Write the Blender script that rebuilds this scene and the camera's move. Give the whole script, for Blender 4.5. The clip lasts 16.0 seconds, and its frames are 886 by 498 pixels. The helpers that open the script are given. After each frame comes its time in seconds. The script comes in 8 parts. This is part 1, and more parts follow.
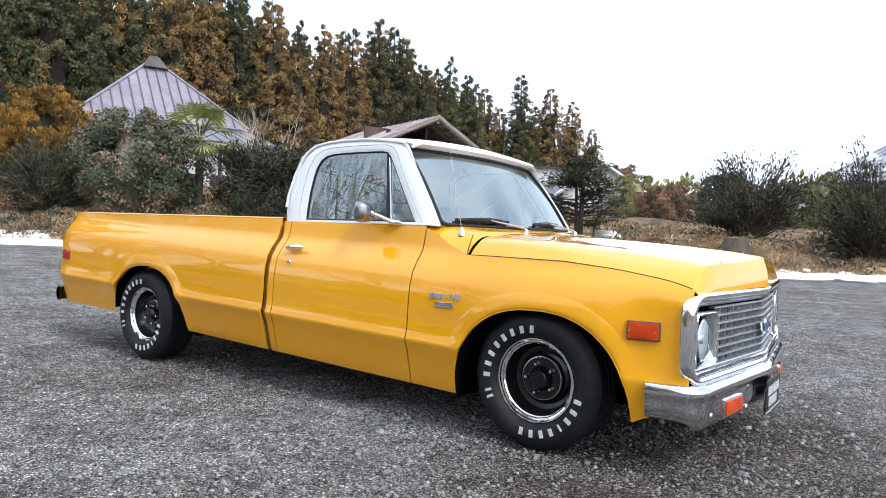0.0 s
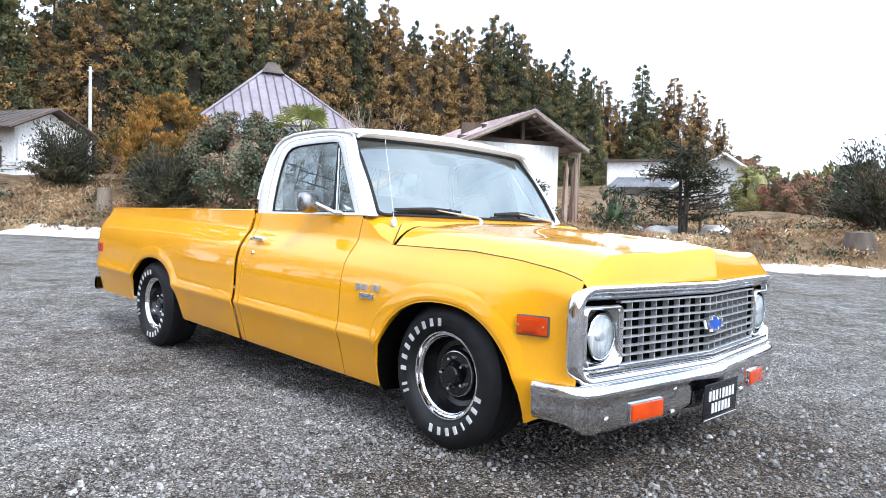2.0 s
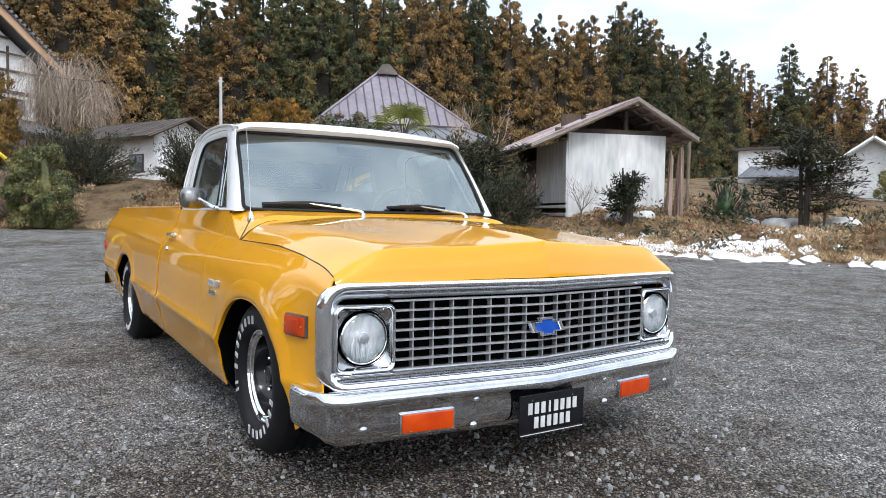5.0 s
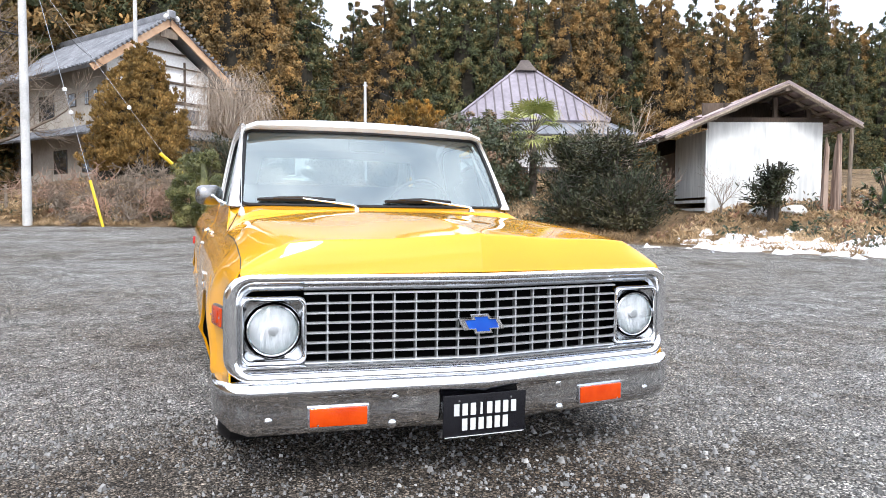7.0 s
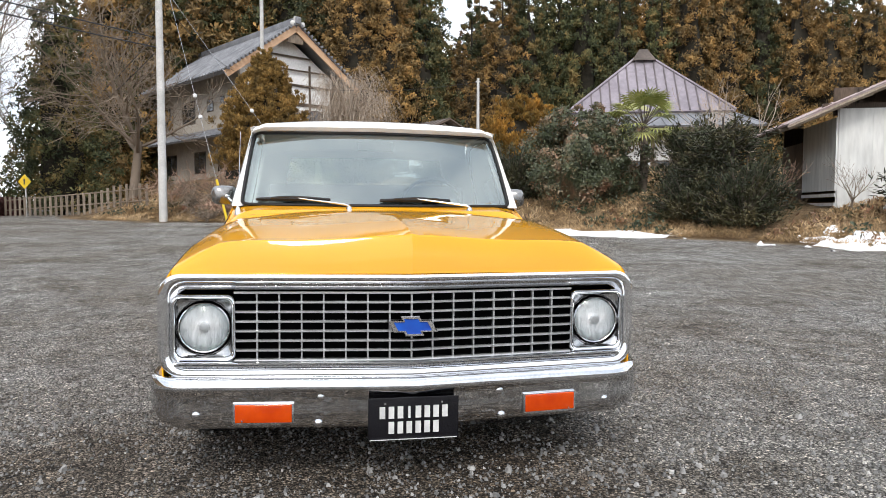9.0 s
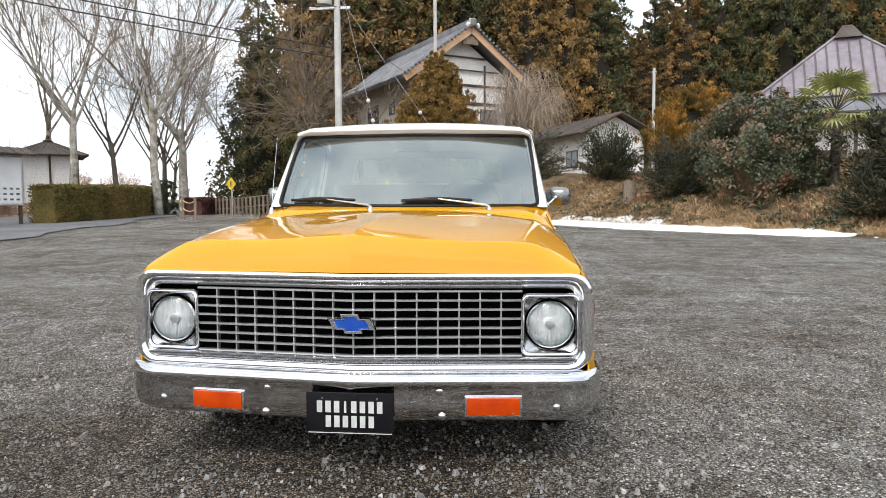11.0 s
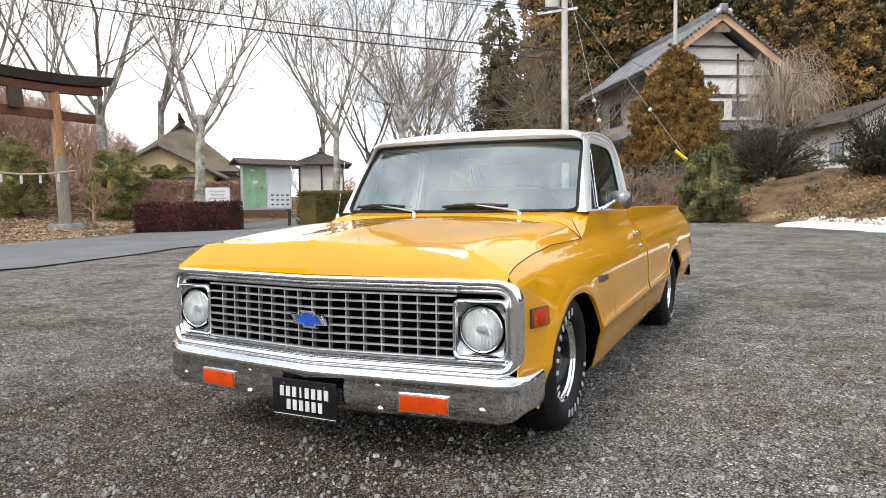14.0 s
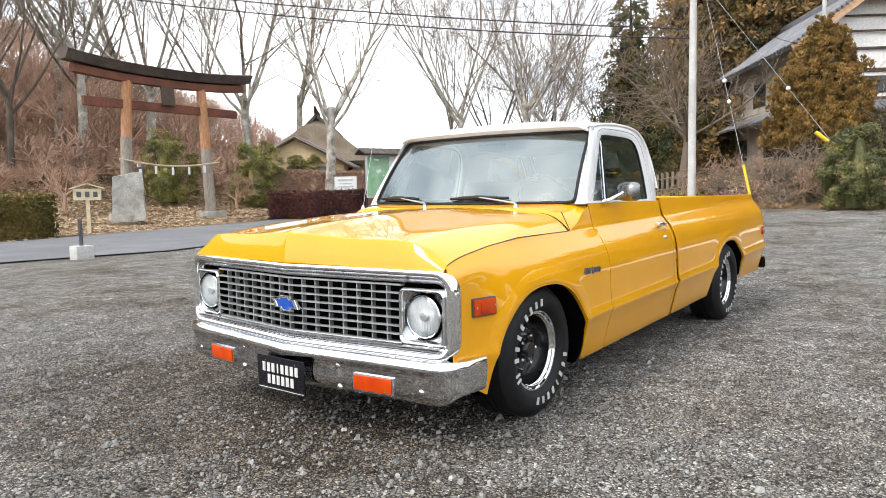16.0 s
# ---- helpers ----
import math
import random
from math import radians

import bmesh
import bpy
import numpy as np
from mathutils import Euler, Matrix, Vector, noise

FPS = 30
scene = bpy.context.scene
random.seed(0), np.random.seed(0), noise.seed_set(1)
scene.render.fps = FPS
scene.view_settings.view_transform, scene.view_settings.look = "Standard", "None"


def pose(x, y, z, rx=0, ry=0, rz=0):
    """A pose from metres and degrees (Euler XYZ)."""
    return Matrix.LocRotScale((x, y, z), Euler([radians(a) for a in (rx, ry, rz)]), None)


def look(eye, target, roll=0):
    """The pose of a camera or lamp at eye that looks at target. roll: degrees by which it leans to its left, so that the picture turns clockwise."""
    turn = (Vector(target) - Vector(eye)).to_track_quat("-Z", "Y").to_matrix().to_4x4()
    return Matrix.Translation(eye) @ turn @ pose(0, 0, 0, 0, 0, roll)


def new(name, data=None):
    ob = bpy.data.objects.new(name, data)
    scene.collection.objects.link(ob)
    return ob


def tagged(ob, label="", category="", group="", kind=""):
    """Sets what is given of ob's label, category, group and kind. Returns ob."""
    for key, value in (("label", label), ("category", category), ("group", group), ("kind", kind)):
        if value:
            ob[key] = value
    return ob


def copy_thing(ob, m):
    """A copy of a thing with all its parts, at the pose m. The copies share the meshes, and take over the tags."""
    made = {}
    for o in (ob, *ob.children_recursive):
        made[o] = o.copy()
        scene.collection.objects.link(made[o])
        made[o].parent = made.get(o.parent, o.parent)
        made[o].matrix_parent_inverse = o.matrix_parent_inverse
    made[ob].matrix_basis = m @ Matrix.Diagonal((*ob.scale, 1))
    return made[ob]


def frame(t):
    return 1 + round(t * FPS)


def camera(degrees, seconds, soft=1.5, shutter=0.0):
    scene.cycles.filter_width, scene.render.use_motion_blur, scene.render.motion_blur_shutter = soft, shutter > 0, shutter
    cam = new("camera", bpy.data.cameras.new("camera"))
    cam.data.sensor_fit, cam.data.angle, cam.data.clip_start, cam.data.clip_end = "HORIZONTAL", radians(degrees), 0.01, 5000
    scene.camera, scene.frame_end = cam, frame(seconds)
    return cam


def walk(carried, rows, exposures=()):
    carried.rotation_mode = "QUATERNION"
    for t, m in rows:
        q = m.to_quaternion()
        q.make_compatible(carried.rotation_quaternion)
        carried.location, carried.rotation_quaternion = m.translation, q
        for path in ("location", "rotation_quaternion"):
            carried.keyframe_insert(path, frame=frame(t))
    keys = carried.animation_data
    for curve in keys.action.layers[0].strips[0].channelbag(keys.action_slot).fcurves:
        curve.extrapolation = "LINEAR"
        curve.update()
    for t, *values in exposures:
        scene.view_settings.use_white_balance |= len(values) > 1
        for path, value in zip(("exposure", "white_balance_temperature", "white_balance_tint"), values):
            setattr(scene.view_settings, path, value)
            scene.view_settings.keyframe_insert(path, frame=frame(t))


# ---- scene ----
cam = camera(65.1, 16.0, 0.9)
PATH = [
    (0, (1.559, -3.78, 1.008), (0.395, -2.154, 0.953), 1.8),
    (0.5, (1.774, -3.59, 1.005), (0.523, -2.03, 0.946), 1.7),
    (1, (1.967, -3.433, 1.023), (0.629, -1.949, 0.952), 1.6),
    (1.5, (2.116, -3.257, 1.002), (0.722, -1.825, 0.928), 1.5),
    (2, (2.241, -3.061, 1.001), (0.809, -1.667, 0.926), 1.5),
    (2.5, (2.366, -2.8, 0.993), (0.908, -1.434, 0.913), 1.4),
    (3, (2.513, -2.612, 1.017), (1.022, -1.28, 0.94), 1.4),
    (3.2, (2.571, -2.537, 1.014), (1.063, -1.225, 0.936), 1.4),
    (5.3, (2.997, -1.73, 1.008), (1.282, -0.705, 0.915), 0.7),
    (5.5, (3.032, -1.658, 1.007), (1.29, -0.679, 0.914), 0.7),
    (6, (3.102, -1.472, 1.014), (1.305, -0.599, 0.919), 0.6),
    (6.5, (3.174, -1.213, 1.006), (1.336, -0.43, 0.909), 0.4),
    (7, (3.251, -1.038, 0.995), (1.378, -0.344, 0.892), 0.3),
    (7.5, (3.319, -0.884, 1.004), (1.425, -0.252, 0.896), 0.4),
    (8, (3.361, -0.717, 1.022), (1.433, -0.194, 0.915), 0.3),
    (8.2, (3.364, -0.64, 1.018), (1.429, -0.146, 0.909), 0.2),
    (10.3, (3.448, 0.223, 1.014), (1.452, 0.247, 0.891), 0.1),
    (10.5, (3.445, 0.323, 1.012), (1.449, 0.294, 0.889), -0.0),
    (11, (3.445, 0.591, 1.029), (1.457, 0.409, 0.904), -0.3),
    (11.5, (3.49, 0.788, 1.014), (1.514, 0.504, 0.894), -0.2),
    (12, (3.494, 1.001, 1.045), (1.546, 0.563, 0.926), -0.4),
    (12.5, (3.382, 1.225, 1.035), (1.464, 0.67, 0.911), -0.6),
    (13, (3.304, 1.435, 1.045), (1.423, 0.766, 0.923), -0.7),
    (13.5, (3.291, 1.63, 1.041), (1.439, 0.884, 0.925), -0.7),
    (14, (3.262, 1.822, 1.045), (1.469, 0.944, 0.93), -0.8),
    (14.5, (3.186, 2.01, 1.029), (1.447, 1.028, 0.91), -0.8),
    (15, (3.121, 2.204, 1.044), (1.459, 1.099, 0.918), -0.9),
    (15.5, (3.071, 2.388, 1.041), (1.45, 1.224, 0.912), -0.9),
    (16, (3.008, 2.586, 1.067), (1.423, 1.376, 0.92), -1.0),
]
walk(cam, [(t, look(eye, target, roll)) for t, eye, target, roll in PATH], [(0.0, 0.18, 5720, 11), (0.5, 0.36, 5700, 11), (1.0, 0.52, 5680, 11), (2.0, 0.57, 5680, 11), (2.5, 0.50, 5690, 11), (3.0, 0.30, 5780, 11), (5.5, -0.10, 5960, 10), (6.0, 0.20, 6050, 11), (6.5, 0.42, 6030, 11), (7.0, 0.53, 6020, 12), (7.5, 0.47, 6080, 11), (8.0, 0.27, 6230, 11), (10.5, -0.08, 6450, 10), (11.5, -0.10, 6500, 10), (13.0, -0.14, 6500, 10), (14.0, 0.0, 6520, 10), (15.0, 0.20, 6530, 10), (16.0, 0.30, 6500, 10)])

# ---- world, sun ----
SUN_AZ, SUN_EL = -14.0, 46.0        # degrees: from +x towards +y, above the horizon
world = bpy.data.worlds.new("world")
scene.world = world
world.use_nodes = True
wn = world.node_tree
wn.nodes.clear()
w_out = wn.nodes.new("ShaderNodeOutputWorld")
w_bg = wn.nodes.new("ShaderNodeBackground")
w_sky = wn.nodes.new("ShaderNodeTexSky")
w_sky.sky_type = "NISHITA"
w_sky.sun_disc = False
w_sky.sun_elevation = radians(SUN_EL)
w_sky.sun_rotation = radians(90 - SUN_AZ)
w_sky.air_density, w_sky.dust_density, w_sky.ozone_density = 1.0, 6.0, 1.0
# thin high cloud: the sky's light is drawn towards white and broken up softly
w_co = wn.nodes.new("ShaderNodeTexCoord")
w_map = wn.nodes.new("ShaderNodeMapping")
w_map.inputs["Scale"].default_value = (1.0, 1.0, 2.6)
w_noise = wn.nodes.new("ShaderNodeTexNoise")
w_noise.inputs["Scale"].default_value = 2.2
w_noise.inputs["Detail"].default_value = 5
w_ramp = wn.nodes.new("ShaderNodeValToRGB")
w_ramp.color_ramp.elements[0].position, w_ramp.color_ramp.elements[0].color = 0.40, (6.8, 7.5, 8.4, 1)
w_ramp.color_ramp.elements[1].position, w_ramp.color_ramp.elements[1].color = 0.60, (12.0, 12.2, 12.4, 1)
w_mix = wn.nodes.new("ShaderNodeMix")
w_mix.data_type = "RGBA"
w_mix.inputs["Factor"].default_value = 0.8
wn.links.new(w_co.outputs["Generated"], w_map.inputs["Vector"])
wn.links.new(w_map.outputs["Vector"], w_noise.inputs["Vector"])
wn.links.new(w_noise.outputs["Fac"], w_ramp.inputs["Fac"])
wn.links.new(w_sky.outputs["Color"], w_mix.inputs["A"])
wn.links.new(w_ramp.outputs["Color"], w_mix.inputs["B"])
wn.links.new(w_mix.outputs["Result"], w_bg.inputs["Color"])
w_bg.inputs["Strength"].default_value = 0.172
wn.links.new(w_bg.outputs["Background"], w_out.inputs["Surface"])

sun_data = bpy.data.lights.new("sun", "SUN")
sun_data.energy, sun_data.angle, sun_data.color = 1.9, radians(14), (1.0, 0.965, 0.91)
sun = new("sun", sun_data)
sa, se = radians(SUN_AZ), radians(SUN_EL)
sun.matrix_world = look((20 * math.cos(sa) * math.cos(se), 20 * math.sin(sa) * math.cos(se), 20 * math.sin(se)), (0, 0, 0))

# ---- materials ----
def rgba(c):
    return (c[0], c[1], c[2], 1.0)


def surf(name, cols, scale=8.0, rough=0.7, metal=0.0, bump=0.0, bscale=None, fine=None, coat=0.0, coat_rough=0.03,
         rand=0.0, stretch=(1, 1, 1), spec=0.5, detail=6.0, trans=0.0, island=0.0):
    """A surface: two or three colours mixed by noise at one scale, fine grain at a second, relief and a spread between objects."""
    m = bpy.data.materials.new(name)
    m.use_nodes = True
    nt = m.node_tree
    n, l = nt.nodes, nt.links
    b = n["Principled BSDF"]
    co = n.new("ShaderNodeTexCoord")
    mp = n.new("ShaderNodeMapping")
    mp.inputs["Scale"].default_value = stretch
    l.new(co.outputs["Object"], mp.inputs["Vector"])
    vec = mp.outputs["Vector"]
    if rand:
        info = n.new("ShaderNodeObjectInfo")
        add = n.new("ShaderNodeVectorMath")
        add.operation = "ADD"
        sc = n.new("ShaderNodeMath")
        sc.operation = "MULTIPLY"
        sc.inputs[1].default_value = 57.0
        l.new(info.outputs["Random"], sc.inputs[0])
        l.new(vec, add.inputs[0])
        l.new(sc.outputs[0], add.inputs[1])
        vec = add.outputs[0]
    nz = n.new("ShaderNodeTexNoise")
    nz.inputs["Scale"].default_value = scale
    nz.inputs["Detail"].default_value = detail
    l.new(vec, nz.inputs["Vector"])
    rp = n.new("ShaderNodeValToRGB")
    e = rp.color_ramp.elements
    e[0].position, e[0].color = 0.32, rgba(cols[0])
    e[1].position, e[1].color = 0.68, rgba(cols[-1])
    if len(cols) == 3:
        k = e.new(0.5)
        k.color = rgba(cols[1])
    l.new(nz.outputs["Fac"], rp.inputs["Fac"])
    colour = rp.outputs["Color"]
    if fine:
        nf = n.new("ShaderNodeTexNoise")
        nf.inputs["Scale"].default_value = fine[0]
        nf.inputs["Detail"].default_value = 4
        l.new(vec, nf.inputs["Vector"])
        mr = n.new("ShaderNodeMapRange")
        mr.inputs["From Min"].default_value, mr.inputs["From Max"].default_value = 0.3, 0.7
        mr.inputs["To Min"].default_value, mr.inputs["To Max"].default_value = 1 - fine[1], 1 + fine[1]
        l.new(nf.outputs["Fac"], mr.inputs["Value"])
        mu = n.new("ShaderNodeVectorMath")
        mu.operation = "MULTIPLY"
        l.new(colour, mu.inputs[0])
        l.new(mr.outputs["Result"], mu.inputs[1])
        colour = mu.outputs[0]
    if rand:
        hs = n.new("ShaderNodeHueSaturation")
        mv = n.new("ShaderNodeMapRange")
        mv.inputs["To Min"].default_value, mv.inputs["To Max"].default_value = 1 - rand, 1 + rand
        l.new(info.outputs["Random"], mv.inputs["Value"])
        l.new(mv.outputs["Result"], hs.inputs["Value"])
        l.new(colour, hs.inputs["Color"])
        colour = hs.outputs["Color"]
    if island:
        geo = n.new("ShaderNodeNewGeometry")
        mi = n.new("ShaderNodeMapRange")
        mi.inputs["To Min"].default_value, mi.inputs["To Max"].default_value = 1 - island, 1 + island
        l.new(geo.outputs["Random Per Island"], mi.inputs["Value"])
        mm = n.new("ShaderNodeVectorMath")
        mm.operation = "MULTIPLY"
        l.new(colour, mm.inputs[0])
        l.new(mi.outputs["Result"], mm.inputs[1])
        colour = mm.outputs[0]
    l.new(colour, b.inputs["Base Color"])
    b.inputs["Roughness"].default_value = rough
    b.inputs["Metallic"].default_value = metal
    b.inputs["Specular IOR Level"].default_value = spec
    b.inputs["Coat Weight"].default_value = coat
    b.inputs["Coat Roughness"].default_value = coat_rough
    if trans:
        tl = n.new("ShaderNodeBsdfTranslucent")
        l.new(colour, tl.inputs["Color"])
        ms = n.new("ShaderNodeMixShader")
        ms.inputs[0].default_value = trans
        l.new(b.outputs[0], ms.inputs[1])
        l.new(tl.outputs[0], ms.inputs[2])
        l.new(ms.outputs[0], n["Material Output"].inputs["Surface"])
    if bump:
        nb = n.new("ShaderNodeTexNoise")
        nb.inputs["Scale"].default_value = bscale or scale * 6
        nb.inputs["Detail"].default_value = 5
        l.new(vec, nb.inputs["Vector"])
        bp = n.new("ShaderNodeBump")
        bp.inputs["Strength"].default_value = min(1.0, bump)
        bp.inputs["Distance"].default_value = 0.02
        l.new(nb.outputs["Fac"], bp.inputs["Height"])
        l.new(bp.outputs["Normal"], b.inputs["Normal"])
    return m


def glass(name, tint, ior):
    """Thin pane: clear tinted body with a mirror gloss that Fresnel drives."""
    m = bpy.data.materials.new(name)
    m.use_nodes = True
    n, l = m.node_tree.nodes, m.node_tree.links
    n.remove(n["Principled BSDF"])
    tr = n.new("ShaderNodeBsdfTransparent")
    tr.inputs["Color"].default_value = rgba(tint)
    gl = n.new("ShaderNodeBsdfGlossy")
    gl.inputs["Roughness"].default_value = 0.0
    gl.inputs["Color"].default_value = (0.87, 0.97, 0.97, 1)
    fr = n.new("ShaderNodeFresnel")
    fr.inputs["IOR"].default_value = ior
    ms = n.new("ShaderNodeMixShader")
    l.new(fr.outputs[0], ms.inputs[0])
    l.new(tr.outputs[0], ms.inputs[1])
    l.new(gl.outputs[0], ms.inputs[2])
    l.new(ms.outputs[0], n["Material Output"].inputs["Surface"])
    return m


M_PAINT = surf("yellow_paint", [(0.72, 0.326, 0.0012), (0.80, 0.370, 0.0025)], 1.2, 0.42, coat=1.0, coat_rough=0.015, fine=(900, 0.05), spec=0.06)
M_PAINT.node_tree.nodes["Principled BSDF"].inputs["Coat IOR"].default_value = 1.58
M_WHITE = surf("white_paint", [(0.74, 0.74, 0.73), (0.82, 0.82, 0.81)], 2.0, 0.35, coat=0.9, coat_rough=0.04)
M_CHROME = surf("chrome", [(0.80, 0.81, 0.83), (0.90, 0.91, 0.93)], 5.0, 0.045, 1.0, bump=0.03, bscale=12)
M_BUMPER = surf("pitted_chrome", [(0.60, 0.61, 0.63), (0.76, 0.77, 0.79)], 7.0, 0.05, 1.0, bump=0.14, bscale=7, fine=(110, 0.06))
M_ALLOY = surf("brushed_alloy", [(0.68, 0.69, 0.71), (0.80, 0.81, 0.83)], 9.0, 0.30, 0.85, fine=(120, 0.08))
M_GREYTRIM = surf("grey_trim", [(0.46, 0.47, 0.48), (0.58, 0.59, 0.60)], 7.0, 0.22, 0.95, fine=(150, 0.10))
M_ARGENT = surf("argent_paint", [(0.52, 0.53, 0.54), (0.64, 0.65, 0.66)], 9.0, 0.28, 0.7, fine=(120, 0.08))
# near-black for deep recesses: their shade is put into the colour
M_VOID = surf("recess_shade_black", [(0.0015, 0.0015, 0.0016), (0.003, 0.003, 0.0032)], 8.0, 1.0, spec=0.05)
M_RUBBER = surf("rubber", [(0.005, 0.005, 0.006), (0.012, 0.012, 0.013)], 14.0, 0.6, bump=0.1, bscale=90, spec=0.35)
M_BLACK = surf("black_paint", [(0.003, 0.003, 0.0035), (0.006, 0.006, 0.007)], 6.0, 0.25, coat=0.3, spec=0.4)
M_UNDER = surf("underbody", [(0.012, 0.011, 0.010), (0.03, 0.027, 0.024)], 9.0, 0.85)
# yellow paint as it looks in the deep bed gap, shade included
M_GAPSHADE = surf("shaded_yellow_paint", [(0.20, 0.075, 0.006), (0.30, 0.12, 0.010)], 9.0, 0.7)
M_LETTER = surf("white_letter", [(0.50, 0.50, 0.49), (0.66, 0.66, 0.64)], 30.0, 0.6)
M_PLATE = surf("plate_black", [(0.004, 0.004, 0.006), (0.010, 0.010, 0.013)], 10.0, 0.25)
M_ORANGE = surf("amber_lens", [(0.44, 0.034, 0.001), (0.58, 0.062, 0.001)], 12.0, 0.20, coat=0.3, bump=0.12, bscale=150, spec=0.3)
M_RED = surf("red_lens", [(0.30, 0.008, 0.006), (0.42, 0.015, 0.01)], 40.0, 0.15, coat=0.7)
M_BLUE = surf("blue_enamel", [(0.006, 0.05, 0.34), (0.010, 0.09, 0.48)], 12.0, 0.2, coat=0.5)
M_LENS = surf("lamp_reflector", [(0.72, 0.73, 0.74), (0.96, 0.96, 0.97)], 16.0, 0.30, 0.35, coat=0.4, bump=0.6, bscale=44, stretch=(0.2, 2.0, 0.5))
M_LAMPGLASS = glass("lamp_glass", (0.98, 0.985, 0.985), 1.5)
M_GLASS = glass("window_glass", (0.78, 0.90, 0.89), 3.3)
M_SEAT = surf("seat_vinyl", [(0.30, 0.31, 0.33), (0.42, 0.43, 0.45)], 6.0, 0.5, bump=0.15)
M_DASH = surf("dash_plastic", [(0.05, 0.052, 0.055), (0.08, 0.082, 0.085)], 6.0, 0.5)
M_MIRROR = surf("mirror_shell", [(0.24, 0.238, 0.235), (0.36, 0.355, 0.35)], 9.0, 0.25, 0.95, fine=(90, 0.1))

# ---- geometry helpers ----
def finish(me, mat, smooth=35.0):
    for m in (mat if isinstance(mat, (list, tuple)) else [mat]):
        me.materials.append(m)
    if smooth:
        me.polygons.foreach_set("use_smooth", [True] * len(me.polygons))
        me.set_sharp_from_angle(angle=radians(smooth))
    return me


def thicken(bm, t):
    """Gives a sheet a back and a rim, t behind its face."""
    bm.normal_update()
    old_f, edge = bm.faces[:], [e for e in bm.edges if len(e.link_faces) == 1]
    back = {v: bm.verts.new(v.co - v.normal * t) for v in bm.verts[:]}
    rim = []
    for e in edge:
        lp = e.link_loops[0]
        rim.append((lp.vert, lp.link_loop_next.vert))
    for f in old_f:
        bm.faces.new([back[v] for v in reversed(f.verts)])
    for a, b in rim:
        bm.faces.new((b, a, back[a], back[b]))


def part(name, bm, mat, parent=None, label="", smooth=35.0, solid=0.0, bevel=0.0):
    """Links a bmesh as one mesh object under a thing or a part."""
    if solid:
        thicken(bm, solid)
    else:
        bmesh.ops.recalc_face_normals(bm, faces=bm.faces[:])
    me = bpy.data.meshes.new(name)
    bm.to_mesh(me)
    bm.free()
    finish(me, mat, smooth)
    ob = new(name, me)
    if parent is not None:
        ob.parent = parent
    if label:
        ob["label"] = label
    if bevel:
        md = ob.modifiers.new("edge", "BEVEL")
        md.width, md.segments, md.limit_method, md.angle_limit = bevel, 2, "ANGLE", radians(40)
    return ob


def add_grid(bm, rows, close=False):
    """A sheet from rows of points; close joins the last point of each row to the first."""
    vs = [[bm.verts.new(p) for p in r] for r in rows]
    for i in range(len(vs) - 1):
        k = len(vs[i])
        for j in range(k if close else k - 1):
            q = (vs[i][j], vs[i][(j + 1) % k], vs[i + 1][(j + 1) % k], vs[i + 1][j])
            try:
                bm.faces.new(q)
            except ValueError:
                pass
    return vs


def clean(bm, d=0.0004):
    bmesh.ops.remove_doubles(bm, verts=bm.verts[:], dist=d)
    bmesh.ops.dissolve_degenerate(bm, edges=bm.edges[:], dist=d)
    return bm


def add_box(bm, cx, cy, cz, sx, sy, sz, rot=None, bevel=0.0):
    r = bmesh.ops.create_cube(bm, size=1.0)
    m = Matrix.Translation((cx, cy, cz)) @ (rot or Matrix.Identity(4)) @ Matrix.Diagonal((sx, sy, sz, 1))
    bmesh.ops.transform(bm, matrix=m, verts=r["verts"])
    if bevel:
        es = list({e for v in r["verts"] for e in v.link_edges})
        bmesh.ops.bevel(bm, geom=es, offset=bevel, segments=2, profile=0.7, affect="EDGES")
    return bm


def box(cx, cy, cz, sx, sy, sz, rot=None, bevel=0.0):
    return add_box(bmesh.new(), cx, cy, cz, sx, sy, sz, rot, bevel)


def add_tube(bm, pts, rad, n=8, cap=True):
    """A round bar along points; rad is one radius or one for each point."""
    pts = [Vector(p) for p in pts]
    rads = rad if isinstance(rad, (list, tuple)) else [rad] * len(pts)
    rings = []
    side = None
    for i, p in enumerate(pts):
        d = (pts[min(i + 1, len(pts) - 1)] - pts[max(i - 1, 0)]).normalized()
        if side is None:
            side = d.cross(Vector((0, 0, 1)) if abs(d.z) < 0.9 else Vector((1, 0, 0))).normalized()
        side = (side - d * side.dot(d)).normalized()
        up = d.cross(side)
        rings.append([bm.verts.new(p + (side * math.cos(a) + up * math.sin(a)) * rads[i]) for a in [2 * math.pi * k / n for k in range(n)]])
    for a, b in zip(rings, rings[1:]):
        for k in range(n):
            bm.faces.new((a[k], a[(k + 1) % n], b[(k + 1) % n], b[k]))
    if cap and n > 2:
        bm.faces.new(rings[0][::-1])
        bm.faces.new(rings[-1])
    return bm


def tube(pts, rad, n=8):
    return add_tube(bmesh.new(), pts, rad, n)


def add_lathe(bm, prof, n=48, centre=(0, 0, 0), sgn=1, axis="y"):
    """Turns a profile of (radius, place along the axis) round the axis."""
    rows = []
    for r, w in prof:
        ring = []
        for k in range(n):
            a = 2 * math.pi * k / n
            if axis == "y":
                ring.append((centre[0] + r * math.cos(a), centre[1] + sgn * w, centre[2] + r * math.sin(a)))
            elif axis == "x":
                ring.append((centre[0] + sgn * w, centre[1] + r * math.cos(a), centre[2] + r * math.sin(a)))
            else:
                ring.append((centre[0] + r * math.cos(a), centre[1] + r * math.sin(a), centre[2] + sgn * w))
        rows.append(ring)
    add_grid(bm, rows, close=True)
    return bm


